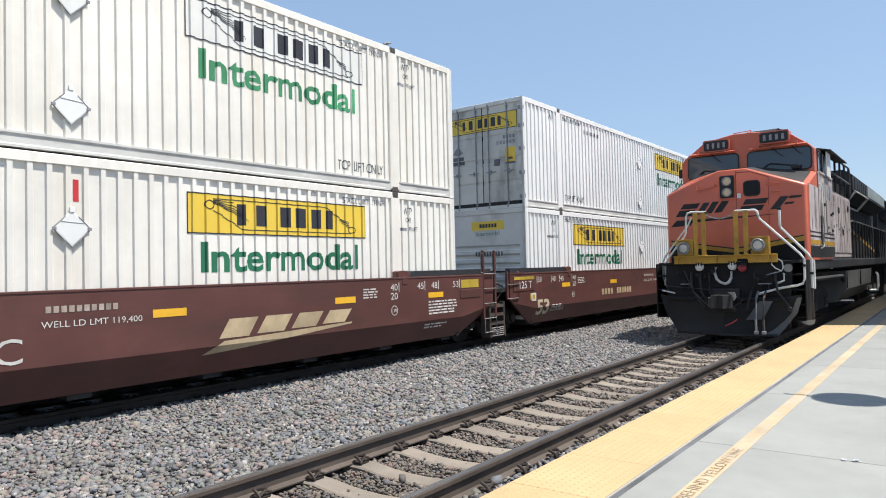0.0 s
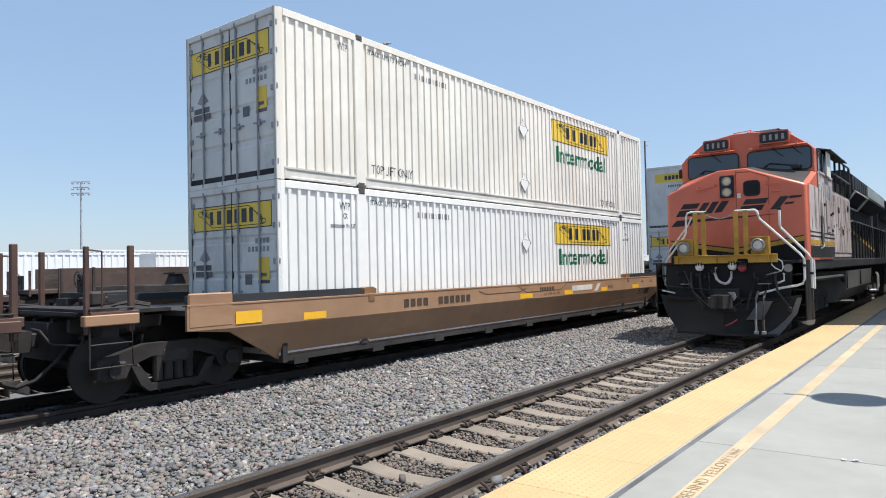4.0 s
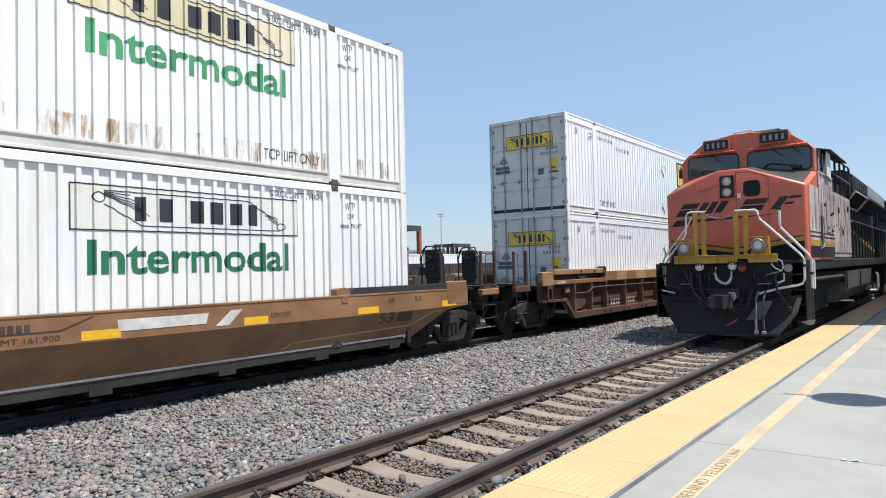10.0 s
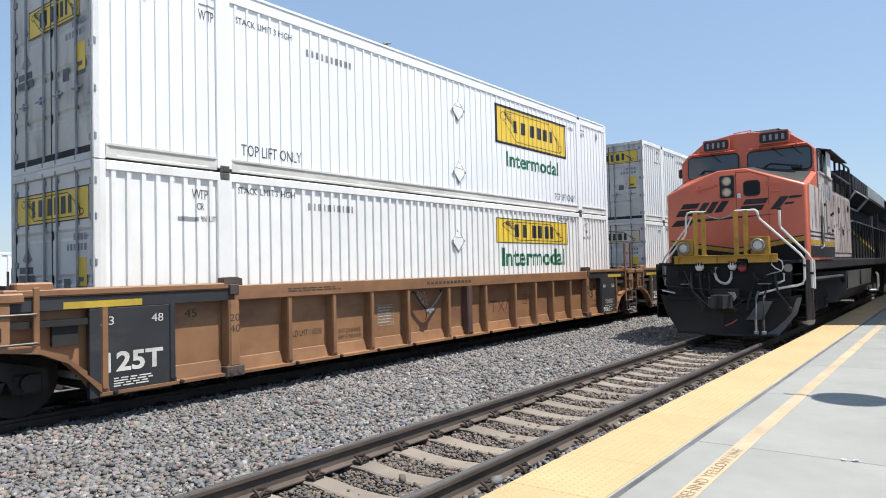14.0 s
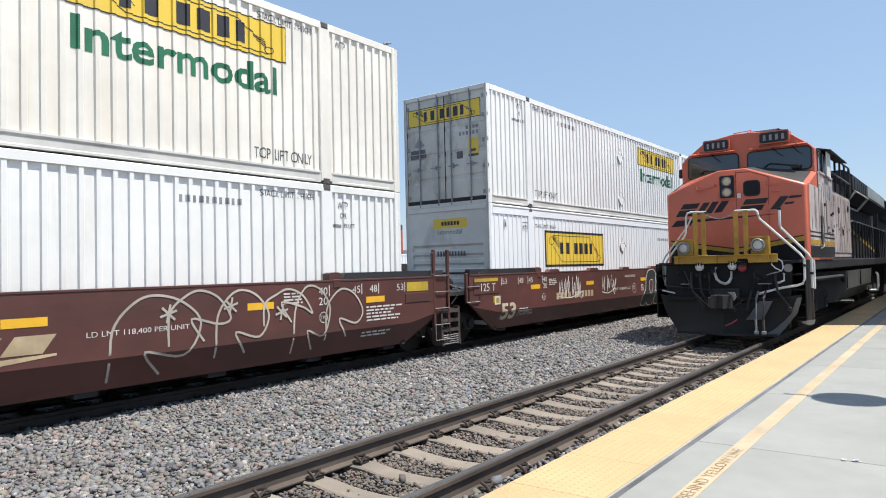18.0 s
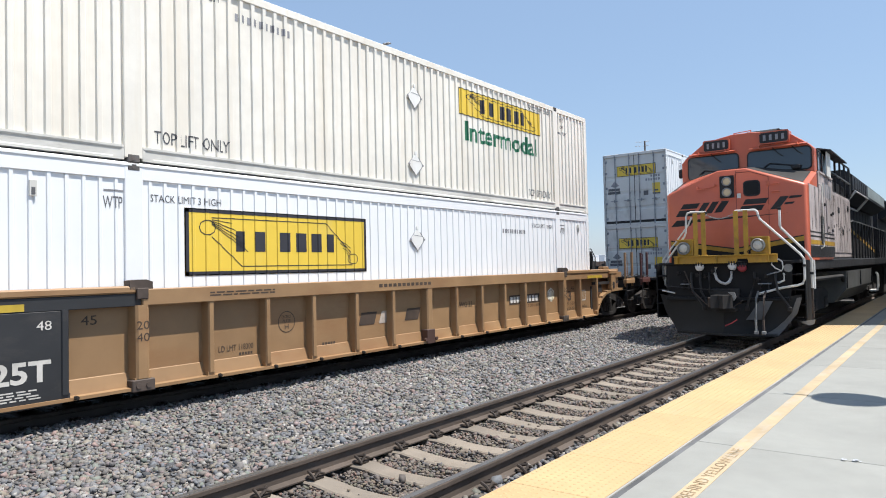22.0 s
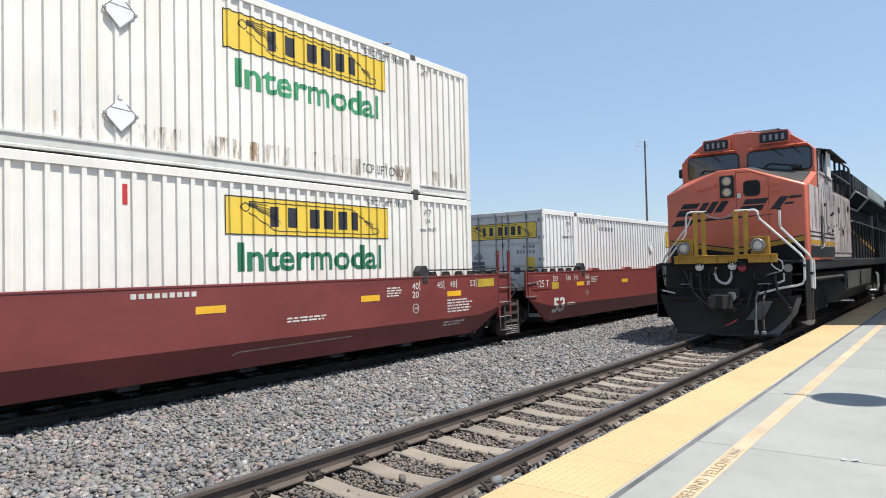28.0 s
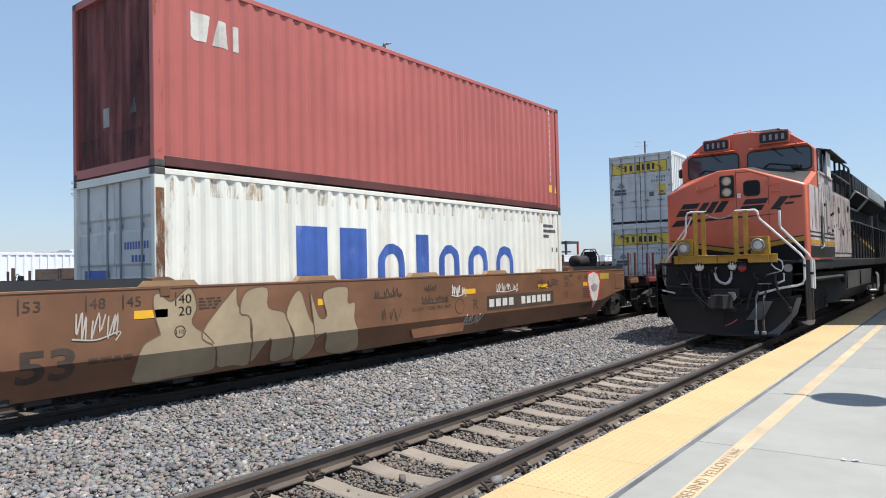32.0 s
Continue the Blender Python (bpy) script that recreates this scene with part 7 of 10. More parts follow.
for z in (3.30, 3.48):
    pipe("nose_step", [(0.86, 0.0, z), (0.86, -0.05, z), (1.0, -0.05, z), (1.0, 0.0, z)], 0.013, "loco_orange", n=6)

# cab: a brow that leans back over two windscreens
def cab_ring(y, k=0.0):
    return [(-1.535, y, 1.74), (1.535, y, 1.74), (1.535, y, 4.38 - k), (1.44, y, 4.49 - k), (0.96, y, 4.85 - k), (0.14, y, 4.94 - k), (-0.28, y, 4.94 - k), (-0.93, y, 4.83 - k), (-1.42, y, 4.47 - k), (-1.535, y, 4.34 - k)]


g = Geo().loft([cab_ring(1.25, 0.02), cab_ring(1.31), cab_ring(3.0), cab_ring(3.75, 0.03)])
cab = part("cab", g.mesh("cab", "loco_orange"), loco)
for x0, x1, z0, z1 in ((0.065, 1.495, 3.88, 4.445), (-1.385, -0.12, 3.86, 4.46)):
    w = slab(round_rect(x0, x1, z0, z1, 0.11), 1.232, 1.30, "windscreen", "gasket", "dark-framed windscreen", cab)
    slab(round_rect(x0 + 0.028, x1 - 0.028, z0 + 0.028, z1 - 0.028, 0.085), 1.225, 1.26, "pane", "pane", parent=w)
    xm = (x0 + x1) / 2
    part("wiper", Geo().tube([(xm - 0.32, 1.20, z0 + 0.13), (xm - 0.20, 1.18, z0 + 0.22), (xm + 0.28, 1.19, z0 + 0.13), (xm + 0.50, 1.2, z0 + 0.10)], 0.016, 6).mesh("wiper", "loco_black", True), w)
    part("wiper_motor", Geo().box(xm + 0.28, xm + 0.48, 1.13, 1.24, z0 + 0.03, z0 + 0.13, 0.02).mesh("wiper_motor", "loco_black"), w)
    part("visor", Geo().prism([(1.23, z1 + 0.055), (1.05, z1 + 0.02), (1.05, z1 + 0.035), (1.23, z1 + 0.085)], "x", x0 + 0.08, x1 - 0.08).mesh("visor", "loco_orange"), w)
    for x in (x0 + 0.3, x1 - 0.3):
        part("visor_bracket", Geo().box(x - 0.015, x + 0.015, 1.10, 1.25, z1 + 0.03, z1 + 0.11, 0.004).mesh("visor_bracket", "loco_orange"), w)
    for x in ((xm + 0.0, xm + 0.42) if x0 > 0 else (xm + 0.1,)):
        part("wiper_arm", Geo().tube([(x - 0.12, 1.17, z1 + 0.03), (x, 1.19, z1 - 0.12), (x + 0.10, 1.2, z1 - 0.19)], 0.013, 6).mesh("wiper_arm", "loco_black", True), w)
for x0, x1, z0, z1 in ((0.39, 1.015, 4.60, 4.845), (-0.935, -0.34, 4.56, 4.805)):
    nb = slab(round_rect(x0 - 0.025, x1 + 0.025, z0 - 0.025, z1 + 0.03, 0.05), 1.13, 1.45, "number_board", "loco_orange")
    slab(round_rect(x0, x1, z0, z1, 0.05), 1.122, 1.2, "board_glass", "loco_black", "black board with four pale bars", nb)
    w = (x1 - x0 - 0.08) / 4
    for i in range(4):
        a = x0 + 0.04 + i * w
        slab(rect(a + 0.038, a + w - 0.038, z0 + 0.055, z1 - 0.055), 1.117, 1.13, "board_bar", "ink_faint", parent=nb)
pipe("roof_grab", [(-0.26, 1.4, 4.88), (-0.26, 1.4, 4.975), (0.14, 1.4, 5.0), (0.14, 1.4, 4.90)], 0.016, "loco_orange", n=6)
block("roof_pod", -0.1, 0.75, 1.7, 3.4, 4.86, 5.03, 0.06, "glare")
part("horn", Geo().box(0.70, 0.86, 1.40, 1.55, 4.86, 4.935, 0.02).box(0.735, 0.80, 1.36, 1.46, 4.90, 4.965, 0.015).mesh("horn", "loco_black", True), loco)
pipe("mirror_arm", [(-1.535, 1.5, 4.2), (-1.64, 1.48, 4.22), (-1.64, 1.48, 4.08)], 0.014, "loco_black", n=6)
block("mirror", -1.70, -1.60, 1.46, 1.51, 3.98, 4.22, 0.02, "loco_black")
# flank: nose side, cab wall, windows and a sliding wind guard, all pale
FX = X1 + 0.004
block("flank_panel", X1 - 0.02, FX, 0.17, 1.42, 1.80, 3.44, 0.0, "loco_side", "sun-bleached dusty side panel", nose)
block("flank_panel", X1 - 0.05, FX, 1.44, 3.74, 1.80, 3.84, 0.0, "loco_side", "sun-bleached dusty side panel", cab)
for z, h, mt in ((2.09, 0.10, "loco_yellow"), (2.26, 0.035, "loco_black"), (2.36, 0.03, "loco_black"), (1.80, 0.26, "loco_black")):
    block("flank_stripe", FX, FX + 0.004, 0.17, 3.74, z, z + h, 0.0, mt, parent=nose)
for i, (a, w) in enumerate(((2.05, 0.26), (2.42, 0.26), (2.79, 0.26), (3.16, 0.26))):
    block("flank_bar", FX, FX + 0.004, a, a + w, 3.28, 3.62, 0.0, "ink_faint", parent=cab)
# the rear pane's pale colour stands for the sky it reflects
for y0, y1, mt in ((1.62, 2.24, "pane"), (2.36, 3.56, "sky_pane")):
    w = part("side_window", Geo().prism([(y0, 3.86), (y1, 3.86), (y1, 4.40), (y0, 4.40)], "x", 1.50, 1.548).mesh("side_window", "gasket"), cab)
    part("pane", Geo().box(1.547, 1.553, y0 + 0.04, y1 - 0.04, 3.90, 4.36).mesh("pane", mt), w)
block("window_sill", 1.50, X1 + 0.03, 1.6, 3.6, 3.80, 3.86, 0.01, "loco_side", parent=cab)
part("wind_guard", Geo().box(X1 + 0.05, X1 + 0.075, 2.40, 3.00, 3.80, 4.42, 0.01).mesh("wind_guard", "rail_paint"), cab, "pale wind guard beside the cab window")
part("awning", Geo().prism([(1.46, 4.46), (X1 + 0.20, 4.40), (X1 + 0.20, 4.425), (1.46, 4.50)], "y", 2.2, 5.2).mesh("awning", "loco_black"), cab)
for y in (1.43, 2.50, 3.10):
    block("flank_seam", FX, FX + 0.004, y, y + 0.02, 1.85, 3.8, 0.0, "ink_soft", parent=cab)
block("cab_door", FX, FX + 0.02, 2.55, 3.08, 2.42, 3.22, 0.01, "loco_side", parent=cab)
block("door_slot", FX + 0.003, FX + 0.024, 1.60, 2.0, 2.12, 2.78, 0.004, "gasket", parent=cab)
pipe("flank_grab", [(X1, 1.52, 2.0), (X1 + 0.07, 1.52, 2.05), (X1 + 0.07, 1.52, 3.5), (X1, 1.52, 3.55)], 0.016, "rail_paint", n=6)
for y, z in ((3.2, 2.85), (3.52, 2.9), (2.2, 3.05), (2.62, 2.5), (3.4, 2.45)):
    block("flank_latch", FX, FX + 0.03, y, y + 0.14, z, z + 0.07, 0.01, "loco_black", parent=cab)

# frame, equipment bays, long hood
block("underframe", -1.50, 1.50, 0.05, 21.6, 1.50, 1.76, 0.02, "pilot_black")
block("sill_strip", 1.50, 1.53, 0.3, 14.6, 1.52, 1.74, 0.01, "loco_black", "sooty walkway edge")
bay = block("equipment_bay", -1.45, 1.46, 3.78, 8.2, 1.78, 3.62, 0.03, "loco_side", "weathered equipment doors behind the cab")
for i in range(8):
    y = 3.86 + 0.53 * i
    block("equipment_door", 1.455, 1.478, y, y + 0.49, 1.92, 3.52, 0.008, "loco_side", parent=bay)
    block("door_latch", 1.47, 1.49, y + 0.06, y + 0.11, 2.55 + 0.05 * (i % 3), 2.63 + 0.05 * (i % 3), 0.004, "ink_soft", parent=bay)
    block("door_gap", 1.455, 1.470, y + 0.49, y + 0.53, 1.92, 3.52, 0.0, "loco_black", parent=bay)
for y, z in ((4.1, 3.2), (5.3, 3.05), (6.1, 2.45), (7.3, 3.2)):
    block("vent_louver", 1.476, 1.498, y, y + 0.26, z, z + 0.16, 0.006, "loco_black", parent=bay)
block("upper_bay", -1.1, 1.30, 3.78, 8.5, 3.62, 4.06, 0.05, "loco_black")
for i in range(5):
    y = 3.95 + 0.98 * i
    block("roof_rail_post", 1.46, 1.51, y, y + 0.06, 3.62, 4.56, 0.004, "loco_black")
part("roof_rail", Geo().tube([(1.485, 3.9, 4.55), (1.485, 7.95, 4.58), (1.485, 8.15, 4.35), (1.485, 8.15, 3.7)], 0.03, 6).mesh("roof_rail", "smoke_steel", True), loco)
block("roof_rail", 1.45, 1.51, 3.9, 8.1, 4.06, 4.12, 0.01, "smoke_steel")
part("long_hood", Geo().prism([(-0.98, 1.76), (0.98, 1.76), (0.98, 4.0), (0.7, 4.35), (-0.7, 4.35), (-0.98, 4.0)], "y", 8.2, 21.0).mesh("long_hood", "loco_black"), loco)
wing = part("radiator_wing", Geo().prism([(-1.52, 4.02), (-1.1, 3.7), (1.1, 3.7), (1.53, 3.95), (1.53, 4.44), (1.3, 4.62), (-1.3, 4.62), (-1.52, 4.5)], "y", 8.5, 20.0).mesh("radiator_wing", "loco_black"), loco, "dark overhanging radiator section")
block("wing_panel", 1.53, 1.538, 12.9, 19.8, 4.03, 4.42, 0.0, "wing_grey", parent=wing)
for i in range(6):
    block("wing_louver", 1.528, 1.55, 9.0 + 0.62 * i, 9.5 + 0.62 * i, 4.02, 4.38, 0.006, "loco_black", parent=wing)
pipe("wing_bracket", [(1.2, 8.9, 3.5), (1.56, 8.9, 3.93), (1.56, 12.6, 3.93), (1.2, 12.6, 3.5), (1.2, 8.9, 3.5)], 0.04, "rail_paint", n=6)
for i in range(14):
    part("handrail_post", cached("hrp", "handrail_post", "loco_black", lambda: Geo().box(1.44, 1.48, 0, 0.045, 1.74, 2.96, 0.006)), loco, m=pose(0, 8.6 + 0.88 * i, 0))
pipe("handrail", [(1.46, 8.2, 2.9), (1.46, 8.7, 2.97), (1.46, 20.8, 2.97)], 0.022, "smoke_steel", n=6)
for i in range(12):
    part("hood_door", cached("hdoor", "hood_door", "loco_black", lambda: Geo().box(0.975, 0.995, 0.02, 0.98, 1.9, 3.6, 0.01)), loco, m=pose(0, 8.4 + 1.02 * i, 0))
part("hood_stripe", Geo().prism([(10.6, 2.9), (21, 2.0), (21, 2.14), (10.6, 3.04)], "x", 0.995, 1.003).mesh("hood_stripe", "loco_yellow"), loco)
part("hood_patch", Geo().prism([(9.4, 2.1), (10.6, 2.1), (10.6, 3.1), (9.4, 3.1)], "x", 0.995, 1.004).mesh("hood_patch", "loco_orange"), loco)
part("hood_patch", Geo().prism([(10.7, 2.4), (11.4, 2.4), (11.4, 3.3), (10.7, 3.3)], "x", 0.995, 1.004).mesh("hood_patch", "loco_side"), loco)
tank = part("fuel_tank", Geo().prism([(-1.15, 0.45), (1.15, 0.45), (1.48, 0.85), (1.50, 1.38), (-1.48, 1.38), (-1.48, 0.75)], "y", 6.45, 13.7).mesh("fuel_tank", "smoke_steel"), loco, "dusty dark fuel tank")
for y in (6.5, 9.9, 13.4):
    block("tank_strap", 1.485, 1.515, y, y + 0.12, 0.88, 1.38, 0.004, "loco_black", parent=tank)
for y in (2.9, 17.5):
    tr = part("truck", Geo().box(-0.9, 0.9, y - 1.9, y + 1.9, 0.55, 0.95, 0.05).mesh("truck", "under"), loco)
    for x in (-1.08, 1.08):
        part("truck_frame", Geo().prism([(y - 2.3, 0.5), (y - 2.2, 0.85), (y - 1.4, 1.0), (y + 1.4, 1.0), (y + 2.2, 0.85), (y + 2.3, 0.5), (y + 1.6, 0.42), (y - 1.6, 0.42)], "x", x - 0.09, x + 0.09).mesh("truck_frame", "under"), tr)
        for d in (-1.75, 0.0, 1.75):
            part("journal_box", Geo().box(x - 0.14, x + 0.14, y + d - 0.18, y + d + 0.18, 0.42, 0.72, 0.03).mesh("journal_box", "grime"), tr)
    for d in (-1.75, 0.0, 1.75):
        part("wheelset", cached("lw", "wheelset", "wheel", lambda: Geo().spin((-0.755, 0, 0), "x", [(-0.07, 0.05), (-0.07, 0.5), (0.05, 0.53), (0.07, 0.54), (0.07, 0.05)], 24)
             .spin((0.755, 0, 0), "x", [(-0.07, 0.05), (-0.07, 0.54), (-0.05, 0.53), (0.07, 0.5), (0.07, 0.05)], 24).cyl((0, 0, 0), "x", 0.1, 2.1, 12), True), tr, m=pose(0, y + d, 0.535))
pipe("air_duct", [(1.42, 0.6, 1.3), (1.46, 2.2, 1.28), (1.46, 5.8, 1.26), (1.42, 6.4, 1.1)], 0.05, "under", n=8)
for y in (15.0, 15.4):
    pipe("grab_pipe", [(1.5, y, 1.2), (1.56, y, 1.1), (1.56, y, 0.6), (1.5, y, 0.5)], 0.025, "rail_paint", n=6)
block("rear_steps", 1.3, 1.55, 14.7, 15.6, 0.45, 0.52, 0.01, "rail_paint")

# pilot: face plate, corner stairs, yellow front beam with boxed ditch lights
pilot = part("pilot", Geo().prism([(-1.30, 0.95), (1.30, 0.95), (1.34, 1.3), (1.34, 1.70), (-1.34, 1.70), (-1.34, 1.3)], "y", PY + 0.02, -0.3).mesh("pilot", "pilot_black"), loco)
block("front_deck", -1.50, 1.50, PY - 0.02, 0.08, 1.68, 1.745, 0.01, "pilot_black")
for s in (-1, 1):
    for x in (1.18, 1.58):
        block("stair_side", s * x - 0.015, s * x + 0.015, PY + 0.05, -0.05, 0.45, 1.72, 0.004, "pilot_black")
    for z in (0.46, 0.78, 1.1, 1.42):
        block("stair_tread", s * 1.195, s * 1.565, PY + 0.06, PY + 0.42, z, z + 0.03, 0.005, "pilot_black")
    block("stair_back", s * 1.19, s * 1.57, -0.12, -0.08, 0.5, 1.7, 0.0, "pilot_black")
beam = part("front_beam", Geo().prism([(-1.10, 1.71), (0.25, 1.71), (0.27, 1.80), (0.49, 1.80), (0.51, 1.71), (1.08, 1.71), (1.08, 1.88), (-1.10, 1.88)], "y", PY - 0.10, PY - 0.02).mesh("front_beam", "loco_yellow"), loco, "yellow front beam")
block("beam_flange", -1.10, 1.08, PY - 0.17, PY - 0.02, 1.865, 1.89, 0.006, "loco_yellow", parent=beam)
for x in (-1.02, -0.15, 0.92):
    block("beam_gusset", x - 0.008, x + 0.008, PY - 0.16, PY - 0.09, 1.72, 1.866, 0.0, "loco_yellow", parent=beam)
for x0, x1, cz in ((-1.02, -0.67, 2.065), (0.56, 0.925, 2.085)):
    dl = block("ditch_light", x0, x1, PY - 0.10, PY + 0.1, 1.89, 2.26, 0.012, "loco_yellow", "yellow boxed ditch light")
    c = (x0 + x1) / 2 - 0.02
    part("lamp_rim", Geo().spin((c, PY - 0.12, cz), "y", [(0.04, 0.145), (-0.06, 0.145), (-0.075, 0.13), (-0.05, 0.112), (-0.02, 0.11)], 24).mesh("lamp_rim", "ring_steel", True), dl)
    part("lens", Geo().spin((c, PY - 0.155, cz), "y", [(0.02, 0.113), (-0.01, 0.095), (-0.025, 0.05), (-0.03, 0.0)], 24).mesh("lens", "lens", True), dl)
    part("box_lip", Geo().box(x0 - 0.012, x1 + 0.012, PY - 0.16, PY - 0.09, 2.245, 2.27, 0.004).mesh("box_lip", "loco_yellow"), dl)
    part("lamp_cable", Geo().tube([(x0 + 0.02, PY - 0.10, 2.0), (x0 - 0.05, PY - 0.13, 1.96), (x0 - 0.04, PY - 0.10, 1.90)], 0.014, 6).mesh("lamp_cable", "gasket", True), dl)
for x in (-0.605, -0.43, 0.27, 0.47):
    post = block("end_post", x - 0.012, x + 0.012, PY - 0.08, PY + 0.02, 1.89, 2.86, 0.004, "loco_yellow")
    block("post_flange", x - 0.05, x + 0.05, PY - 0.085, PY - 0.07, 1.89, 2.86, 0.003, "loco_yellow", parent=post)
    block("post_foot", x - 0.06, x + 0.06, PY - 0.10, PY + 0.02, 1.885, 1.905, 0.004, "loco_yellow", parent=post)
for i in range(14):
    t = (i + 0.5) / 14
    part("chain_link", Geo().tube([(0.022 * math.cos(k * math.pi / 4), 0.006 * math.sin(k * math.pi / 2), 0.012 * math.sin(k * math.pi / 4)) for k in range(9)], 0.007, 5).mesh("chain_link", "ring_steel", True), loco, m=pose(-0.40 + 0.66 * t, PY - 0.05, 2.82 - 0.11 * math.sin(math.pi * t), 90 if i % 2 else 0))
RAIL = "bent white grab rail"
pipe("grab_rail", [(-0.39, PY, 2.88), (-0.72, PY, 2.90), (-0.79, PY, 2.88), (-0.83, PY, 2.80), (-0.85, PY, 2.42), (-0.88, PY, 2.34), (-1.28, PY + 0.1, 1.88), (-1.40, PY + 0.15, 1.70), (-1.42, PY + 0.18, 1.2)], 0.024, "rail_paint", RAIL)
pipe("grab_rail", [(-0.80, PY + 0.3, 2.80), (-0.88, PY + 0.3, 2.62), (-1.45, PY + 0.32, 1.90), (-1.52, PY + 0.34, 1.78), (-1.53, PY + 0.35, 1.36), (-1.44, PY + 0.35, 1.16), (-1.36, PY + 0.35, 1.12)], 0.020, "rail_paint", RAIL)
pipe("grab_rail", [(0.24, PY, 2.86), (0.64, PY, 2.86), (0.70, PY, 2.82), (0.72, PY, 2.72), (0.75, PY, 2.65), (1.52, PY, 1.86), (1.58, PY, 1.76), (1.58, PY, 1.34), (1.54, PY, 1.25), (1.44, PY, 1.21), (1.15, PY, 1.16), (0.69, PY - 0.1, 1.03)], 0.026, "rail_paint", RAIL)
pipe("grab_rail", [(1.10, PY + 0.22, 2.84), (1.10, PY + 0.22, 2.50), (1.13, PY + 0.22, 2.43), (1.62, PY + 0.26, 1.86), (1.67, PY + 0.28, 1.76), (1.67, PY + 0.28, 1.14)], 0.028, "rail_paint", RAIL)
pipe("grab_rail", [(1.71, PY + 0.34, 1.74), (1.71, PY + 0.34, 1.12)], 0.022, "rail_paint", RAIL)
for x, y, z in ((-0.39, PY - 0.0, 2.85), (0.24, PY, 2.83), (1.10, PY + 0.22, 2.86), (1.58, PY, 1.62), (1.67, PY + 0.28, 1.45)):
    part("rail_clamp", Geo().box(x - 0.035, x + 0.035, y - 0.035, y + 0.035, z - 0.02, z + 0.035, 0.008).mesh("rail_clamp", "loco_black"), loco)
block("stair_pole", 1.65, 1.69, PY + 0.26, PY + 0.30, 0.50, 1.16, 0.004, "step_brown")
part("stair_lip", Geo().prism([(1.46, 0.44), (1.74, 0.50), (1.72, 0.40), (1.62, 0.37)], "y", PY + 0.02, PY + 0.05).mesh("stair_lip", "ring_steel"), loco)
pipe("white_edge", [(-1.42, PY - 0.05, 1.10), (-1.12, PY - 0.08, 1.04)], 0.018, "rail_paint", n=6)

# plow: two hollow mouldboards swept back from the centre, narrower at the foot
PLOW_Y = PY - 0.42


def mouldboard(s):
    rings = []
    for i in range(9):
        u = i / 8
        yf, top = PLOW_Y + 0.26 * u, 0.74 + 0.27 * u ** 0.8
        curve = [(0.0, 0.15), (0.05, 0.18), (0.12, 0.28), (0.17, 0.42), (0.19, 0.58), (0.19, top)]
        reach = lambda z: s * u * (1.06 + 0.44 * min(1.0, (z - 0.15) / 0.6))
        rings.append([(reach(z), yf + d, z) for d, z in curve] + [(reach(z), yf + d + 0.03, z) for d, z in reversed(curve)])
    return Geo().loft(rings)


for s in (-1, 1):
    plow = part("plow", mouldboard(s).mesh("plow", "plow_face", True), loco, "sooty black plow blade")
    part("plow_edge", Geo().add([(s * 1.06 * u, PLOW_Y - 0.005 + 0.26 * u, z) for u in (0, 1) for z in (0.13, 0.175)] + [(s * 1.06 * u, PLOW_Y + 0.02 + 0.26 * u, z) for u in (0, 1) for z in (0.13, 0.175)], [(0, 1, 3, 2), (4, 6, 7, 5), (0, 4, 5, 1), (2, 3, 7, 6), (0, 2, 6, 4), (1, 5, 7, 3)]).mesh("plow_edge", "plow"), plow)
    # strip along the slanting end on the platform side, its grey standing for sunlight
    if s < 0:
        continue
    g = Geo()
    flange = []
    for z, d, w in ((0.155, 0.0, 0.28), (0.28, 0.11, 0.17), (0.45, 0.165, 0.12), (0.62, 0.185, 0.10), (0.95, 0.18, 0.08)):
        x = 1.06 + 0.44 * min(1.0, (z - 0.15) / 0.6)
        flange.append([(s * (x - w), PLOW_Y + 0.22 + d, z), (s * (x + 0.01), PLOW_Y + 0.245 + d, z), (s * (x + 0.01), PLOW_Y + 0.27 + d, z), (s * (x - w), PLOW_Y + 0.245 + d, z)])
    part("plow_flange", g.loft(flange).mesh("plow_flange", "plow_worn"), plow, "scraped grey edge of the plow")
# a sunlit swath on the blade, painted as a grey patch
part("plow_patch", Geo().prism([(0.46, 0.20), (0.80, 0.22), (0.98, 0.62), (0.72, 0.62)], "y", PLOW_Y + 0.06, PLOW_Y + 0.075).mesh("plow_patch", "plow_worn"), loco, "scraped grey wear plate", m=pose(0, 0, 0, -14))
block("plow_deck", -1.3, 1.3, PY - 0.16, PY + 0.04, 0.88, 0.95, 0.01, "pilot_black")
# coupler, hoses, cocks and covers
block("coupler_box", -0.30, 0.30, PY - 0.12, PY + 0.1, 0.66, 1.14, 0.03, "under")
part("coupler", coupler_geo(-1).mesh("coupler", "under"), loco, "rusty knuckle coupler", m=pose(0.06, PY + 0.15, 0.0))
block("coupler_carrier", -0.12, 0.30, PY - 0.5, PY - 0.1, 0.66, 0.74, 0.01, "under")
block("coupler_face", -0.22, -0.08, PY - 0.66, PY - 0.6, 0.76, 0.98, 0.02, "step_brown", "rusty coupler face")
part("knuckle_plate", Geo().prism([(0.20, 1.08), (0.33, 1.08), (0.36, 0.98), (0.31, 0.90), (0.28, 1.02)], "y", PY - 0.62, PY - 0.58).mesh("knuckle_plate", "ring_steel"), loco)
pipe("uncoupling_rod", [(-1.3, PY - 0.06, 1.20), (-0.8, PY - 0.12, 1.16), (-0.2, PY - 0.3, 1.12), (0.2, PY - 0.42, 1.12)], 0.013, "loco_black", n=6)
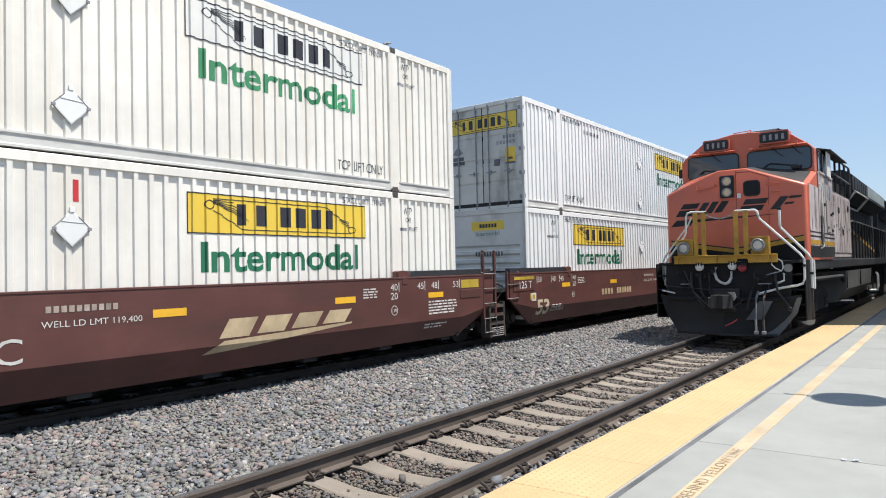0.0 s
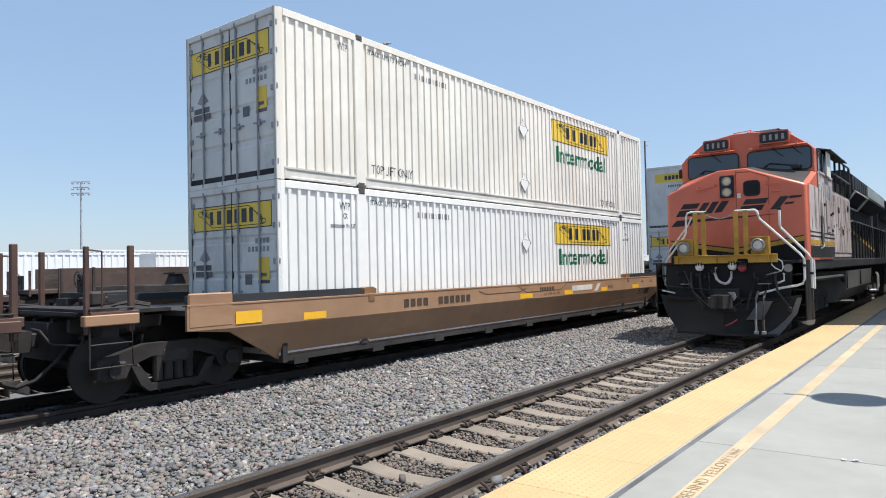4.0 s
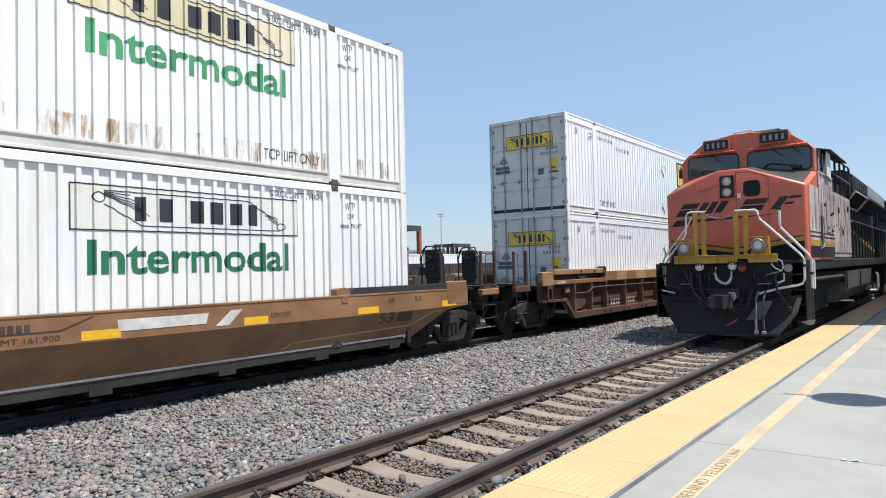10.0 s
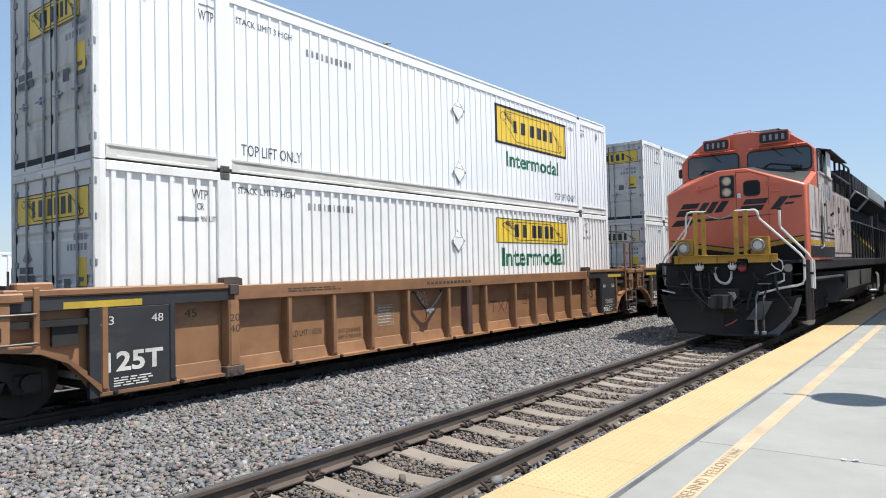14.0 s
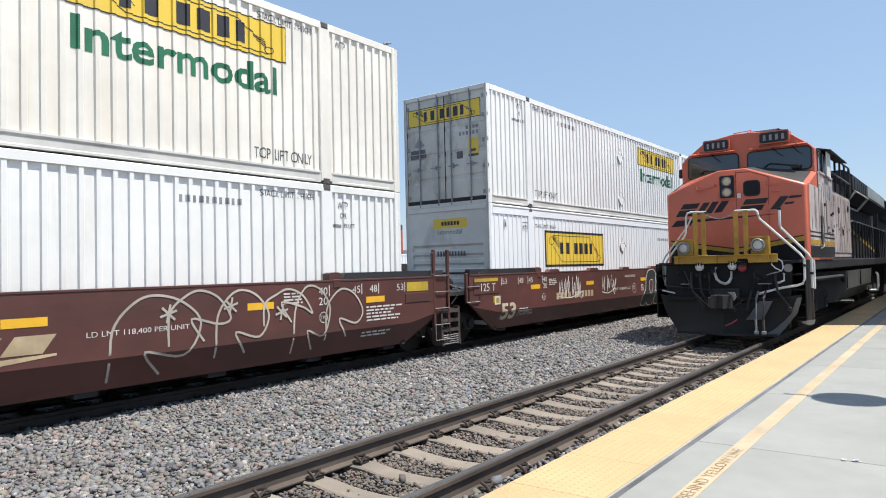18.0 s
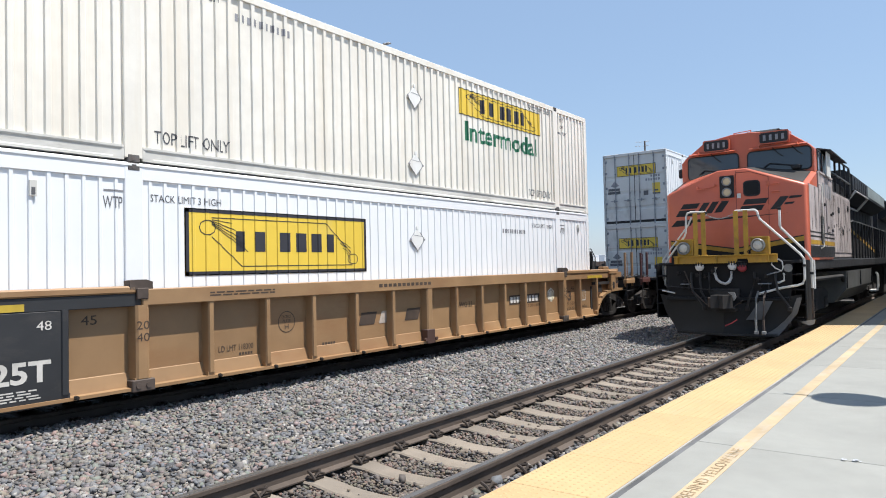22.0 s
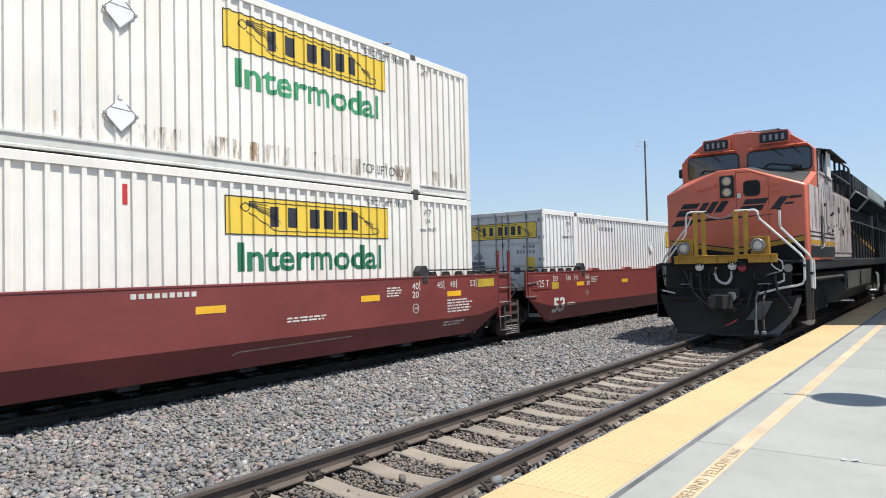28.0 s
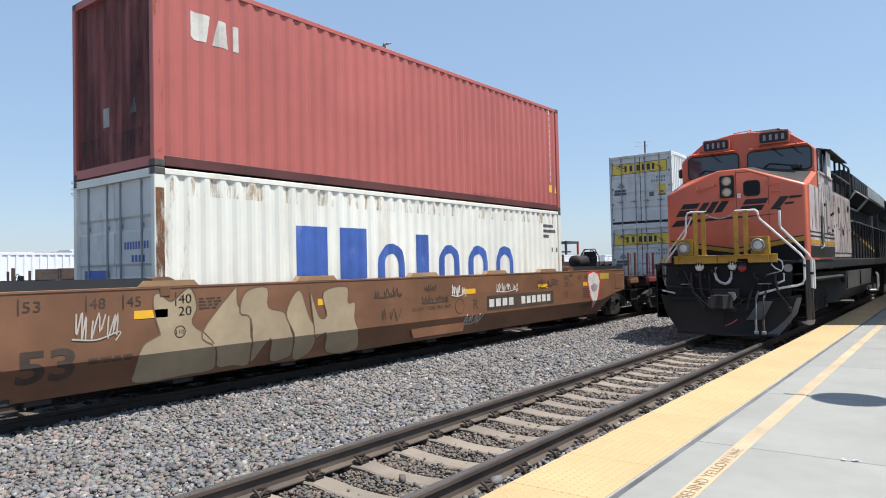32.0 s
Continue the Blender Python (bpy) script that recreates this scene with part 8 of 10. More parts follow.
for x in (0.71, 0.86):
    pipe("cut_lever", [(x - 0.02, PY - 0.12, 1.08), (x - 0.02, PY - 0.30, 0.95), (x, PY - 0.52, 0.5), (x + 0.01, PY - 0.54, 0.24)], 0.024, "ring_steel" if x < 0.8 else "step_brown", n=6)
    block("lever_foot", x - 0.03, x + 0.05, PY - 0.58, PY - 0.50, 0.20, 0.27, 0.01, "ring_steel")
for x, z, mt in ((-0.55, 1.63, "rail_paint"), (0.16, 1.64, "rail_paint"), (0.36, 1.60, "hose_red")):
    cv = part("hose_cover", Geo().spin((x, PY - 0.05, z), "y", [(0.05, 0.09), (-0.02, 0.09), (-0.05, 0.06), (-0.055, 0.0)], 18).mesh("hose_cover", mt, True), loco)
    for dx in (-0.055, 0.0, 0.055):
        part("cover_notch", Geo().box(x + dx - 0.012, x + dx + 0.012, PY - 0.112, PY - 0.09, z + 0.02, z + 0.11, 0.004).mesh("cover_notch", "loco_black"), cv)
    part("cover_hood", Geo().box(x - 0.10, x + 0.10, PY - 0.09, PY + 0.0, z + 0.05, z + 0.10, 0.01).mesh("cover_hood", "loco_black"), cv)
pipe("air_hose", [(-0.20, PY - 0.02, 1.62), (-0.21, PY - 0.06, 1.48), (-0.17, PY - 0.1, 1.36), (-0.08, PY - 0.12, 1.28), (0.02, PY - 0.12, 1.25), (0.10, PY - 0.12, 1.29), (0.14, PY - 0.1, 1.38), (0.145, PY - 0.06, 1.52)], 0.032, "glove", "pale looped hose")
for x, d in ((-0.75, 0.22), (-0.55, 0.16), (-0.35, 0.12), (0.60, -0.1), (1.02, 0.2)):
    pipe("air_hose", [(x, PY, 1.50), (x + 0.02, PY - 0.10, 1.36), (x + 0.3 * d, PY - 0.15, 1.08), (x + d, PY - 0.17, 0.88), (x + 1.4 * d, PY - 0.15, 0.74)], 0.027, "hose")
    part("glad_hand", Geo().box(x + 1.4 * d - 0.04, x + 1.4 * d + 0.05, PY - 0.19, PY - 0.12, 0.66, 0.76, 0.015).mesh("glad_hand", "grime"), loco)
for x, z in ((-0.62, 1.45), (-0.44, 1.42), (0.84, 1.42), (-0.9, 1.3), (-1.05, 1.5), (0.66, 1.34), (-0.28, 1.52)):
    part("angle_cock", Geo().cyl((x, PY - 0.03, z), "z", 0.03, 0.09, 10).box(x - 0.015, x + 0.07, PY - 0.09, PY - 0.05, z - 0.012, z + 0.012).mesh("angle_cock", "grime"), loco)
for x0, x1, z in ((-0.98, -0.76, 1.235), (0.68, 0.94, 1.235)):
    block("pilot_ledge", x0, x1, PY - 0.10, PY + 0.02, z, z + 0.022, 0.005, "steel_grey")
    for x in (x0 + 0.05, x1 - 0.05):
        block("ledge_bracket", x - 0.01, x + 0.01, PY - 0.08, PY + 0.02, z - 0.10, z, 0.0, "loco_black")
part("round_marker", Geo().cyl((1.27, PY - 0.0, 1.58), "y", 0.085, 0.04, 20).mesh("round_marker", "ring_steel"), loco)
pipe("cable_loop", [(0.98, PY - 0.06, 1.75), (0.97, PY - 0.08, 1.66), (1.04, PY - 0.09, 1.58), (1.16, PY - 0.08, 1.52), (1.19, PY - 0.07, 1.60), (1.17, PY - 0.06, 1.72), (1.10, PY - 0.05, 1.77), (1.0, PY - 0.05, 1.76)], 0.016, "rail_paint")
pipe("grab_iron", [(1.18, PY, 1.46), (1.20, PY - 0.07, 1.45), (1.20, PY - 0.07, 1.32), (1.10, PY - 0.07, 1.27), (1.04, PY, 1.27)], 0.022, "rail_paint")
pipe("signal_lever", [(0.86, PY - 0.05, 1.44), (1.10, PY - 0.08, 1.50), (1.16, PY - 0.06, 1.52)], 0.012, "steel_grey", n=6)
pipe("release_cable", [(-0.9, PY - 0.03, 1.55), (-0.7, PY - 0.12, 1.1), (-0.35, PY - 0.3, 0.8), (0.1, PY - 0.3, 0.66), (0.4, PY - 0.2, 0.9)], 0.014, "step_brown", n=6)
pipe("orange_cable", [(0.10, PY - 0.55, 0.36), (0.24, PY - 0.55, 0.42), (0.34, PY - 0.52, 0.50)], 0.013, "hose_red", "small orange-red cable", n=6)
# weathering on the flank
for y in (0.7, 1.9, 3.1):
    block("flank_streak", FX + 0.0042, FX + 0.0052, y - 0.3, y + 0.35, 2.42, 3.42, 0.0, "soot_wash", "dark oily streaks", nose)
for y in (4.4, 5.6, 6.9):
    block("flank_streak", 1.479, 1.480, y - 0.3, y + 0.35, 1.95, 3.5, 0.0, "soot_wash", "dark oily streaks", bay)

# a second unit coupled behind, of which only the dark hood shows
unit = thing("locomotive", pose(0, LY + 22.6, 0), "dark locomotive hood coupled behind the first one", "locomotive")
block("underframe", -1.48, 1.48, 0.1, 20.0, 1.4, 1.76, 0.02, "loco_black", parent=unit)
part("long_hood", Geo().prism([(-0.98, 1.76), (0.98, 1.76), (0.98, 4.0), (0.7, 4.35), (-0.7, 4.35), (-0.98, 4.0)], "y", 0.5, 19.0).mesh("long_hood", "loco_black"), unit)
part("radiator_wing", Geo().prism([(-1.52, 4.02), (-1.1, 3.7), (1.1, 3.7), (1.53, 3.95), (1.53, 4.44), (1.3, 4.62), (-1.3, 4.62), (-1.52, 4.5)], "y", 1.0, 12.0).mesh("radiator_wing", "loco_black"), unit)
block("truck", -1.1, 1.1, 1.2, 5.0, 0.0, 1.41, 0.05, "under", parent=unit)
block("truck", -1.1, 1.1, 15.2, 19.0, 0.0, 1.41, 0.05, "under", parent=unit)
for i in range(8):
    part("handrail_post", cached("hrp", "handrail_post", "loco_black", lambda: Geo().box(1.44, 1.48, 0, 0.045, 1.74, 2.96, 0.006)), unit, m=pose(0, 0.6 + 1.2 * i, 0))

# ---- the container yard beyond ----
def yard_box(x, y, z, length, mat, sign):
    ob = thing("yard_container", pose(x, y, z), "white container parked far off in the yard", "container", "containers in the yard")
    part("body", cached(("yb", length), "body", mat, lambda: yard_body(length)), ob)
    if sign:
        part("sign_panel", cached(("ys", sign), "sign_panel", "logo_yellow", lambda: Geo().box(1.30, 1.312, sign, sign + 3.4, 1.75, 2.45)), ob)
        part("green_word", cached(("yw", sign), "green_word", "green", lambda: decal(text_polys("Intermodal", sign + 0.1, sign + 3.3, 1.2, 1.62, 0.02), [], lambda a, b: 1.31)), ob)
    part("support", cached(("yl", length, z), "support", "under", lambda: Geo().box(-1.0, 1.0, 1.0, length - 1.0, -0.62 - z, 0.0)), ob)
    return ob


def yard_body(length):
    g = Geo().box(-1.25, 1.25, 0.02, length - 0.02, 0.0, 2.88)
    for s in (-1, 1):
        n = int(length / 0.5)
        for i in range(n):
            y = 0.2 + (length - 0.4) * i / n
            g.box(s * 1.24, s * 1.29, y, y + 0.16, 0.2, 2.75)
        g.box(s * 1.24, s * 1.30, 0, length, 2.74, 2.9)
        g.box(s * 1.24, s * 1.30, 0, length, 0.0, 0.18)
    return g


rng = random.Random(4)
y = -21.0
i = 0
while y < 190:
    length = rng.choice([16.1, 16.1, 16.1, 12.2])
    if not (i % 7 == 5):
        yard_box(-47.0, y, 0.55, length, "bright" if i % 3 else "white", 5.0 if i % 2 else 0.0)
    y += length + rng.choice([0.9, 1.3, 2.4])
    i += 1
y = -8.7
i = 0
while y < 220:
    length = rng.choice([16.1, 12.2, 16.1])
    if rng.random() < 0.72:
        yard_box(-62.0, y, rng.choice([1.35, 1.35, 1.1]), length, "bright" if rng.random() < 0.8 else "steel_grey", 6.0 if i % 5 == 2 else 0.0)
    y += length + rng.choice([1.0, 3.0, 6.0])
    i += 1


def yard_car(x, y, mat, tall):
    """An empty flat or well car, standing on a yard track."""
    ob = thing("flat_car", pose(x, y, -0.12), "empty rusty intermodal flat car standing in the yard", "freight car", "empty cars in the yard")
    part("deck", cached(("yd", tall), "deck", mat, lambda: Geo().box(-1.3, 1.3, 0.8, 15.6, 1.05, 1.25, 0.02).box(-0.4, 0.4, 0.3, 16.1, 0.7, 1.05)), ob)
    for s in (-1, 1):
        part("side_sill", cached(("yss", tall, s), "side_sill", mat, lambda: Geo().box(s * 1.28, s * 1.38, 2.2, 14.2, 0.75 if tall else 0.95, 2.3 if tall else 1.45, 0.02)), ob)
        for yy in (0.9, 15.4):
            part("post", cached("ypost", "post", "yard_brown", lambda: Geo().box(-0.045, 0.045, -0.05, 0.05, 0.95, 2.2, 0.01)), ob, m=pose(s * 1.3, yy, 0))
    for yy in (1.6, 14.8):
        tr = part("truck", cached("bolster", "truck", "under", bolster_geo), ob, m=pose(0, yy, 0.0))
        for dx in (1.02, -1.02):
            part("side_frame", cached(("tsf", dx), "side_frame", "grime", lambda: side_frame_truck_geo(dx)), tr)
        for dy in (-0.89, 0.89):
            part("wheelset", cached("wheels", "wheelset", "wheel", wheelset_geo, True), tr, m=pose(0, dy, 0.475))
    part("hitch", cached("hitch", "hitch", "grime", lambda: Geo().prism([(4.6, 1.25), (5.4, 1.25), (5.1, 1.9), (4.9, 1.9)], "x", -0.35, 0.35).box(-0.5, 0.5, 4.7, 5.3, 1.88, 1.95)), ob)
    part("brake_wheel", cached("bw", "brake_wheel", "loco_black", brake_wheel_geo, True), ob, m=pose(0.7, 0.6, 1.75))
    return ob


for k in range(6):
    yard_car(-22.8, -6.0 + 17.2 * k, "grime" if k % 2 else "yard_brown", False)
for k in range(7):
    yard_car(-33.0, -4.0 + 17.0 * k, "yard_brown" if k % 2 else "grime", True)


def light_pole(x, y, top, arms, mat, label):
    ob = thing("light_pole", pose(x, y, -0.62), label, "light pole", "light poles in the yard")
    h = top + 0.62
    r = 0.0085 * h + 0.03
    part("pole", Geo().cyl((0, 0, h / 2), "z", r, h, 12, r * 0.6).mesh("pole", mat, True), ob)
    if arms == "lamps":
        for dz, span in ((-0.15, 1.25 * h / 20), (-0.62 * h / 20 - 0.15, 1.25 * h / 20)):
            part("arm", Geo().tube([(-span * 0.9, -0.15 * span, h + dz + 0.12), (-span * 0.45, 0, h + dz), (span * 0.4, 0, h + dz)], 0.03, 6).mesh("arm", "pole_steel"), ob)
            for dx in (-span, -span * 0.55, span * 0.28, span * 0.5):
                part("lamp_head", Geo().spin((dx, -0.2, h + dz + (0.1 if dx < -0.9 * span else 0.0)), "z", [(0.08, 0.03), (0.04, 0.14), (-0.03, 0.22), (-0.05, 0.16)], 12).mesh("lamp_head", "pole_steel", True), ob)
    else:
        for k in range(arms):
            part("cross_arm", Geo().box(-1.0 + 0.15 * (k % 2), 1.0 - 0.15 * (k % 2), -0.05, 0.05, h - 0.12 - 0.6 * k, h - 0.04 - 0.6 * k).mesh("cross_arm", mat), ob, m=pose(0, 0, 0, 0, 0, 40))
            for dx in (-0.85, -0.3, 0.3, 0.85):
                part("floodlight", cached("flood", "floodlight", "pole_steel", lambda: Geo().box(-0.11, 0.11, -0.1, 0.1, -0.1, 0.08, 0.03)), ob, m=pose(dx * 0.77, dx * 0.64, h - 0.22 - 0.6 * k))
    return ob


light_pole(-70.0, 33.9, 11.9, 3, "pole_steel", "tall steel floodlight pole far off in the yard")
light_pole(-70.0, 65.7, 11.8, 3, "pole_steel", "tall steel floodlight pole far off in the yard")
light_pole(-30.0, 38.0, 18.9, "lamps", "galv", "tall weathered lamp pole with four lamp arms")
light_pole(-110.0, 149.2, 16.9, 2, "pole_steel", "steel floodlight pole standing far off")
light_pole(-48.0, 139.7, 27.7, "lamps", "galv", "distant tall lamp pole beyond the train")
light_pole(-110.0, 98.0, 11.7, 1, "pole_steel", "thin steel pole far off in the yard")

# straddle crane, and a second one that stands still
CRANE_Y = 83.8


def straddle_crane(x, y, s, label):
    ob = thing("straddle_crane", pose(x, y, -0.55), label, "crane", "yard cranes")
    L2, W2, H2 = 4.0 * s, 3.2 * s, 9.4 * s
    for a in (-1, 1):
        for b in (-1, 1):
            part("leg", Geo().box(a * W2 - 0.35, a * W2 + 0.35, b * L2 - 0.3, b * L2 + 0.3, 0.9, H2 - 0.9, 0.04).mesh("leg", "crane_red" if b > 0 else "crane_dark"), ob)
            part("tyre", cached("ctyre", "tyre", "gasket", lambda: Geo().spin((0, 0, 0.75), "x", [(-0.25, 0.3), (-0.25, 0.7), (-0.15, 0.75), (0.15, 0.75), (0.25, 0.7), (0.25, 0.3)], 18), True), ob, m=pose(a * W2, b * L2, 0))
        part("top_beam", Geo().box(a * W2 - 0.35, a * W2 + 0.35, -L2 - 0.3, L2 + 0.3, H2 - 0.9, H2, 0.05).mesh("top_beam", "crane_dark"), ob)
        part("cross_beam", Geo().box(-W2, W2, a * L2 - 0.3, a * L2 + 0.3, H2 - 0.8, H2 - 0.1, 0.05).mesh("cross_beam", "crane_red" if a > 0 else "crane_dark"), ob)
        part("sill_beam", Geo().box(a * W2 - 0.3, a * W2 + 0.3, -L2, L2, 0.7, 1.2, 0.05).mesh("sill_beam", "crane_red"), ob)
    part("spreader", Geo().box(-1.3, 1.3, -3.6 * s, 3.6 * s, H2 - 4.0, H2 - 3.5, 0.05).mesh("spreader", "crane_dark"), ob)
    for b in (-2.2, 2.2):
        part("hoist_rope", Geo().box(-0.5, 0.5, b * s - 0.06, b * s + 0.06, H2 - 3.5, H2 - 0.8).mesh("hoist_rope", "crane_dark"), ob)
    part("operator_cab", Geo().box(-W2 - 0.2, -W2 + 1.6, -L2 + 0.6, -L2 + 2.4, H2 - 3.4, H2 - 1.2, 0.1).mesh("operator_cab", "crane_dark"), ob)
    return ob


crane = straddle_crane(-70, CRANE_Y, 1.0, "red and dark straddle crane rolling through the container yard")
straddle_crane(-112, 156.9, 0.98, "dark straddle crane standing far off")
straddle_crane(-112, 225.2, 1.18, "dark straddle crane standing far off")

# low warehouses at the yard's end
for k, (x, y, w, d, h) in enumerate(((-190, 60, 30, 90, 8.0), (-200, 190, 40, 110, 9.5), (-240, 330, 60, 160, 11.0))):
    b = thing("warehouse", pose(x, y, -0.62), "long pale warehouse on the horizon", "building", "warehouses")
    part("wall", Geo().box(-w / 2, w / 2, -d / 2, d / 2, 0, h).mesh("wall", "rail_white"), b)
    part("roof", Geo().box(-w / 2 - 0.5, w / 2 + 0.5, -d / 2 - 0.5, d / 2 + 0.5, h, h + 0.6).mesh("roof", "steel_grey"), b)
    for j in range(6):
        part("dock_door", cached("dock", "dock_door", "steel_grey", lambda: Geo().box(-0.05, 0.1, -1.6, 1.6, 1.2, 4.6)), b, m=pose(w / 2, -d / 2 + d * (j + 0.5) / 6, 0))

# platform lamp and canopy, out of sight; their shadows fall on the platform
lamp = thing("platform_lamp", pose(5.87, 9.52, PZ), "platform lamp with a round shade on a thin pole", "lamp")
part("pole", Geo().cyl((0, 0, 2.6), "z", 0.05, 5.2, 12).mesh("pole", "pole_steel"), lamp)
part("shade", Geo().spin((-0.85, 0.0, 5.0), "z", [(0.14, 0.06), (0.09, 0.25), (0.0, 0.39), (-0.03, 0.39)], 24).mesh("shade", "pole_steel", True), lamp)
part("arm", Geo().tube([(0, 0, 5.1), (-0.85, 0, 5.06), (-1.5, 0.02, 5.02)], 0.025, 8).mesh("arm", "pole_steel"), lamp)
can = thing("station_roof", pose(0, 0, PZ), "flat platform canopy on round columns before a brown wall", "canopy", kind="structure")
part("roof", Geo().prism([(3.12, 18.75), (13.0, 22.95), (13.0, 75.0), (3.12, 75.0)], "z", 4.3, 4.6).mesh("roof", "rail_white"), can)
for k in range(6):
    part("column", Geo().cyl((6.4, 24 + 9 * k, 2.15), "z", 0.16, 4.3, 16).mesh("column", "pole_steel"), can)
# wall and windows, unseen, are added to block skylight from the locomotive's side
part("back_wall", Geo().box(9.9, 10.1, 24.6, 75.0, 0.0, 4.3).mesh("back_wall", "brick_wall"), can)
for k in range(6):
    part("wall_window", Geo().box(9.86, 9.93, 26.0 + 8 * k, 29.0 + 8 * k, 1.0, 3.2).mesh("wall_window", "pane"), can)

# ---- the train ----
MOVERS = []
UNIT = {"U0": 15.06, "U1": -4.16, "U2": -23.54, "U3": -47.1, "V1": -70.28, "V2": -93.47, "V3": -116.76, "V4": -139.99, "V5": -163.31, "V6": -182.59, "V7": -201.99,
        "W1": -225.17, "W2": -244.52, "W3": -263.87, "X1": -287.03, "X2": -306.51, "X3": -325.84, "Y1": -349.25, "Y2": -368.72, "Y3": -388.25, "Z1": -411.71}
MAROON = "maroon smooth-sided double-stack well car with worn gold lettering"
RED = "glossy oxide-red smooth-sided well car with white stencils"
OCHRE = "ochre ribbed double-stack well car with black corner panels"
YELLOW = "dusty yellow ribbed double-stack well car with black corner panels"


def goods(name, car, boxes):
    y = UNIT[name]
    for ob in [car] + boxes:
        MOVERS.append((ob, y, ob.location.x, ob.location.z))
    return car


def pair(name, low, up):
    """The two containers of a unit: each a dict of container_53's choices."""
    i = list(UNIT).index(name)
    return [container_53(UNIT[name], "low", key=2 * i, **low), container_53(UNIT[name], "up", key=2 * i + 1, **up)]


OLD = dict(style="old")
CREAM = dict(style="old", paint="cream", doors="door_dirty")
NEW = dict(style="new", paint="bright", logo="framed")
plan = {
    "U0": (dict(style="old", near_front=True), dict(style="old", paint="white", doors="door_dirty")),
    "U1": (dict(style="old", paint="cream", red="both"), dict(style="old", paint="cream", doors="door_dirty", logo="bare", green="green_faded")),
    "U2": (dict(style="old"), dict(style="flat", near_front=True, paint="bright", green="")),
    "U3": (dict(style="old"), dict(style="old", paint="cream")),
    "V1": (dict(style="old", near_front=True), dict(style="new", paint="bright", logo="framed")),
    "V2": (dict(style="old", logo="bare"), dict(style="old", paint="cream", doors="door_dirty")),
    "V3": (dict(style="new", paint="bright", logo="framed", green=""), dict(style="new", paint="bright", logo="framed")),
    "V4": (dict(style="old", logo="bare"), dict(style="old", paint="white", doors="door_dirty", logo="faded", green="green_faded")),
    "V5": (dict(style="old", logo="faded", red="high"), dict(style="old", doors="door_dirty")),
    "V6": (dict(style="old"), dict(style="new", paint="bright", logo="framed", doors="door_dirty")),
    "V7": (dict(style="old"), dict(style="old", paint="white")),
    "W1": (dict(style="new", near_front=True, paint="bright", logo="framed", green=""), dict(style="old", doors="door_dirty")),
    "W2": (dict(style="old", near_front=True, red="high"), dict(style="old", paint="cream", doors="door_dirty", red="high")),
    "W3": (dict(style="new", paint="bright", logo="framed", green=""), dict(style="new", paint="bright", logo="framed", red="low")),
    "X1": (dict(style="new", near_front=True, paint="bright", logo="framed", green=""), dict(style="old", paint="cream", doors="door_dirty")),
    "X2": (dict(style="new", paint="bright", logo="framed", green=""), dict(style="new", paint="bright", logo="framed")),
    "X3": (dict(style="old", logo="faded"), dict(style="old", paint="white", doors="door_dirty", logo="bare")),
    "Y2": (dict(style="old", paint="cream", red="high"), dict(style="old", paint="cream", doors="door_dirty", green="green_faded")),
    "Y3": (dict(style="old"), dict(style="old", doors="door")),
}
cars = {}
for n, ends in (("U0", RIGHT), ("U1", MID), ("U2", LEFT), ("W1", RIGHT), ("W2", MID), ("W3", LEFT)):
    cars[n] = well_smooth(UNIT[n], ends, "maroon", MAROON)
    plain_rivets(cars[n], 0.68, "stencil", 10 * len(cars))
for n, ends in (("Y1", RIGHT), ("Y2", MID), ("Y3", LEFT)):
    cars[n] = well_smooth(UNIT[n], ends, "red_car", RED, modern=True)
    plain_rivets(cars[n], 0.68, "stencil", 10 * len(cars), False)
cars["Z1"] = well_smooth(UNIT["Z1"], RIGHT, "rust_car", "sunburnt brown smooth-sided well car covered in pale spray paint", guard="rust_car", modern=False)
plain_rivets(cars["Z1"], 0.68, "stencil_dark", 7, False)
for n in ("U3", "V4"):
    cars[n] = well_smooth(UNIT[n], ("end", "end"), "sand_car" if n == "U3" else "tan_car", "ochre smooth-sided single well car with low sides", top=1.29, bend=0.92, low=0.31, guard="tan_car", brake=True)
for n, ends in (("V5", RIGHT), ("V6", MID), ("V7", LEFT)):
    cars[n] = well_ribbed(UNIT[n], ends, "tan_car", OCHRE)
    ribbed_stencils(cars[n], 3 * len(cars), ends)
hung_hose(cars["V6"])
for n in ("V5", "V7"):
    part("air_line", Geo().tube([(SX - 0.12, 0.1, 1.24), (SX - 0.12, 6.9, 1.25), (SX - 0.12, L53 - 2.2, 1.25)], 0.014, 6).mesh("air_line", "grime", True), cars[n])
    for y in (4.5, 6.9, 9.6):
        part("pipe_clamp", cached("aclp", "pipe_clamp", "grime", lambda: Geo().box(SX - 0.16, SX - 0.09, -0.03, 0.03, 1.17, 1.28, 0.006)), cars[n], m=pose(0, y, 0))
for n, ends in (("X1", RIGHT), ("X2", MID), ("X3", LEFT)):
    cars[n] = well_ribbed(UNIT[n], ends, "yellow_car", YELLOW)
    ribbed_stencils(cars[n], 3 * len(cars), ends, False)
for i, n in enumerate(("V1", "V2", "V3")):
    cars[n] = well_drawbar(UNIT[n], "rusty brown ribbed well car with a faded tan top chord", i + 1)
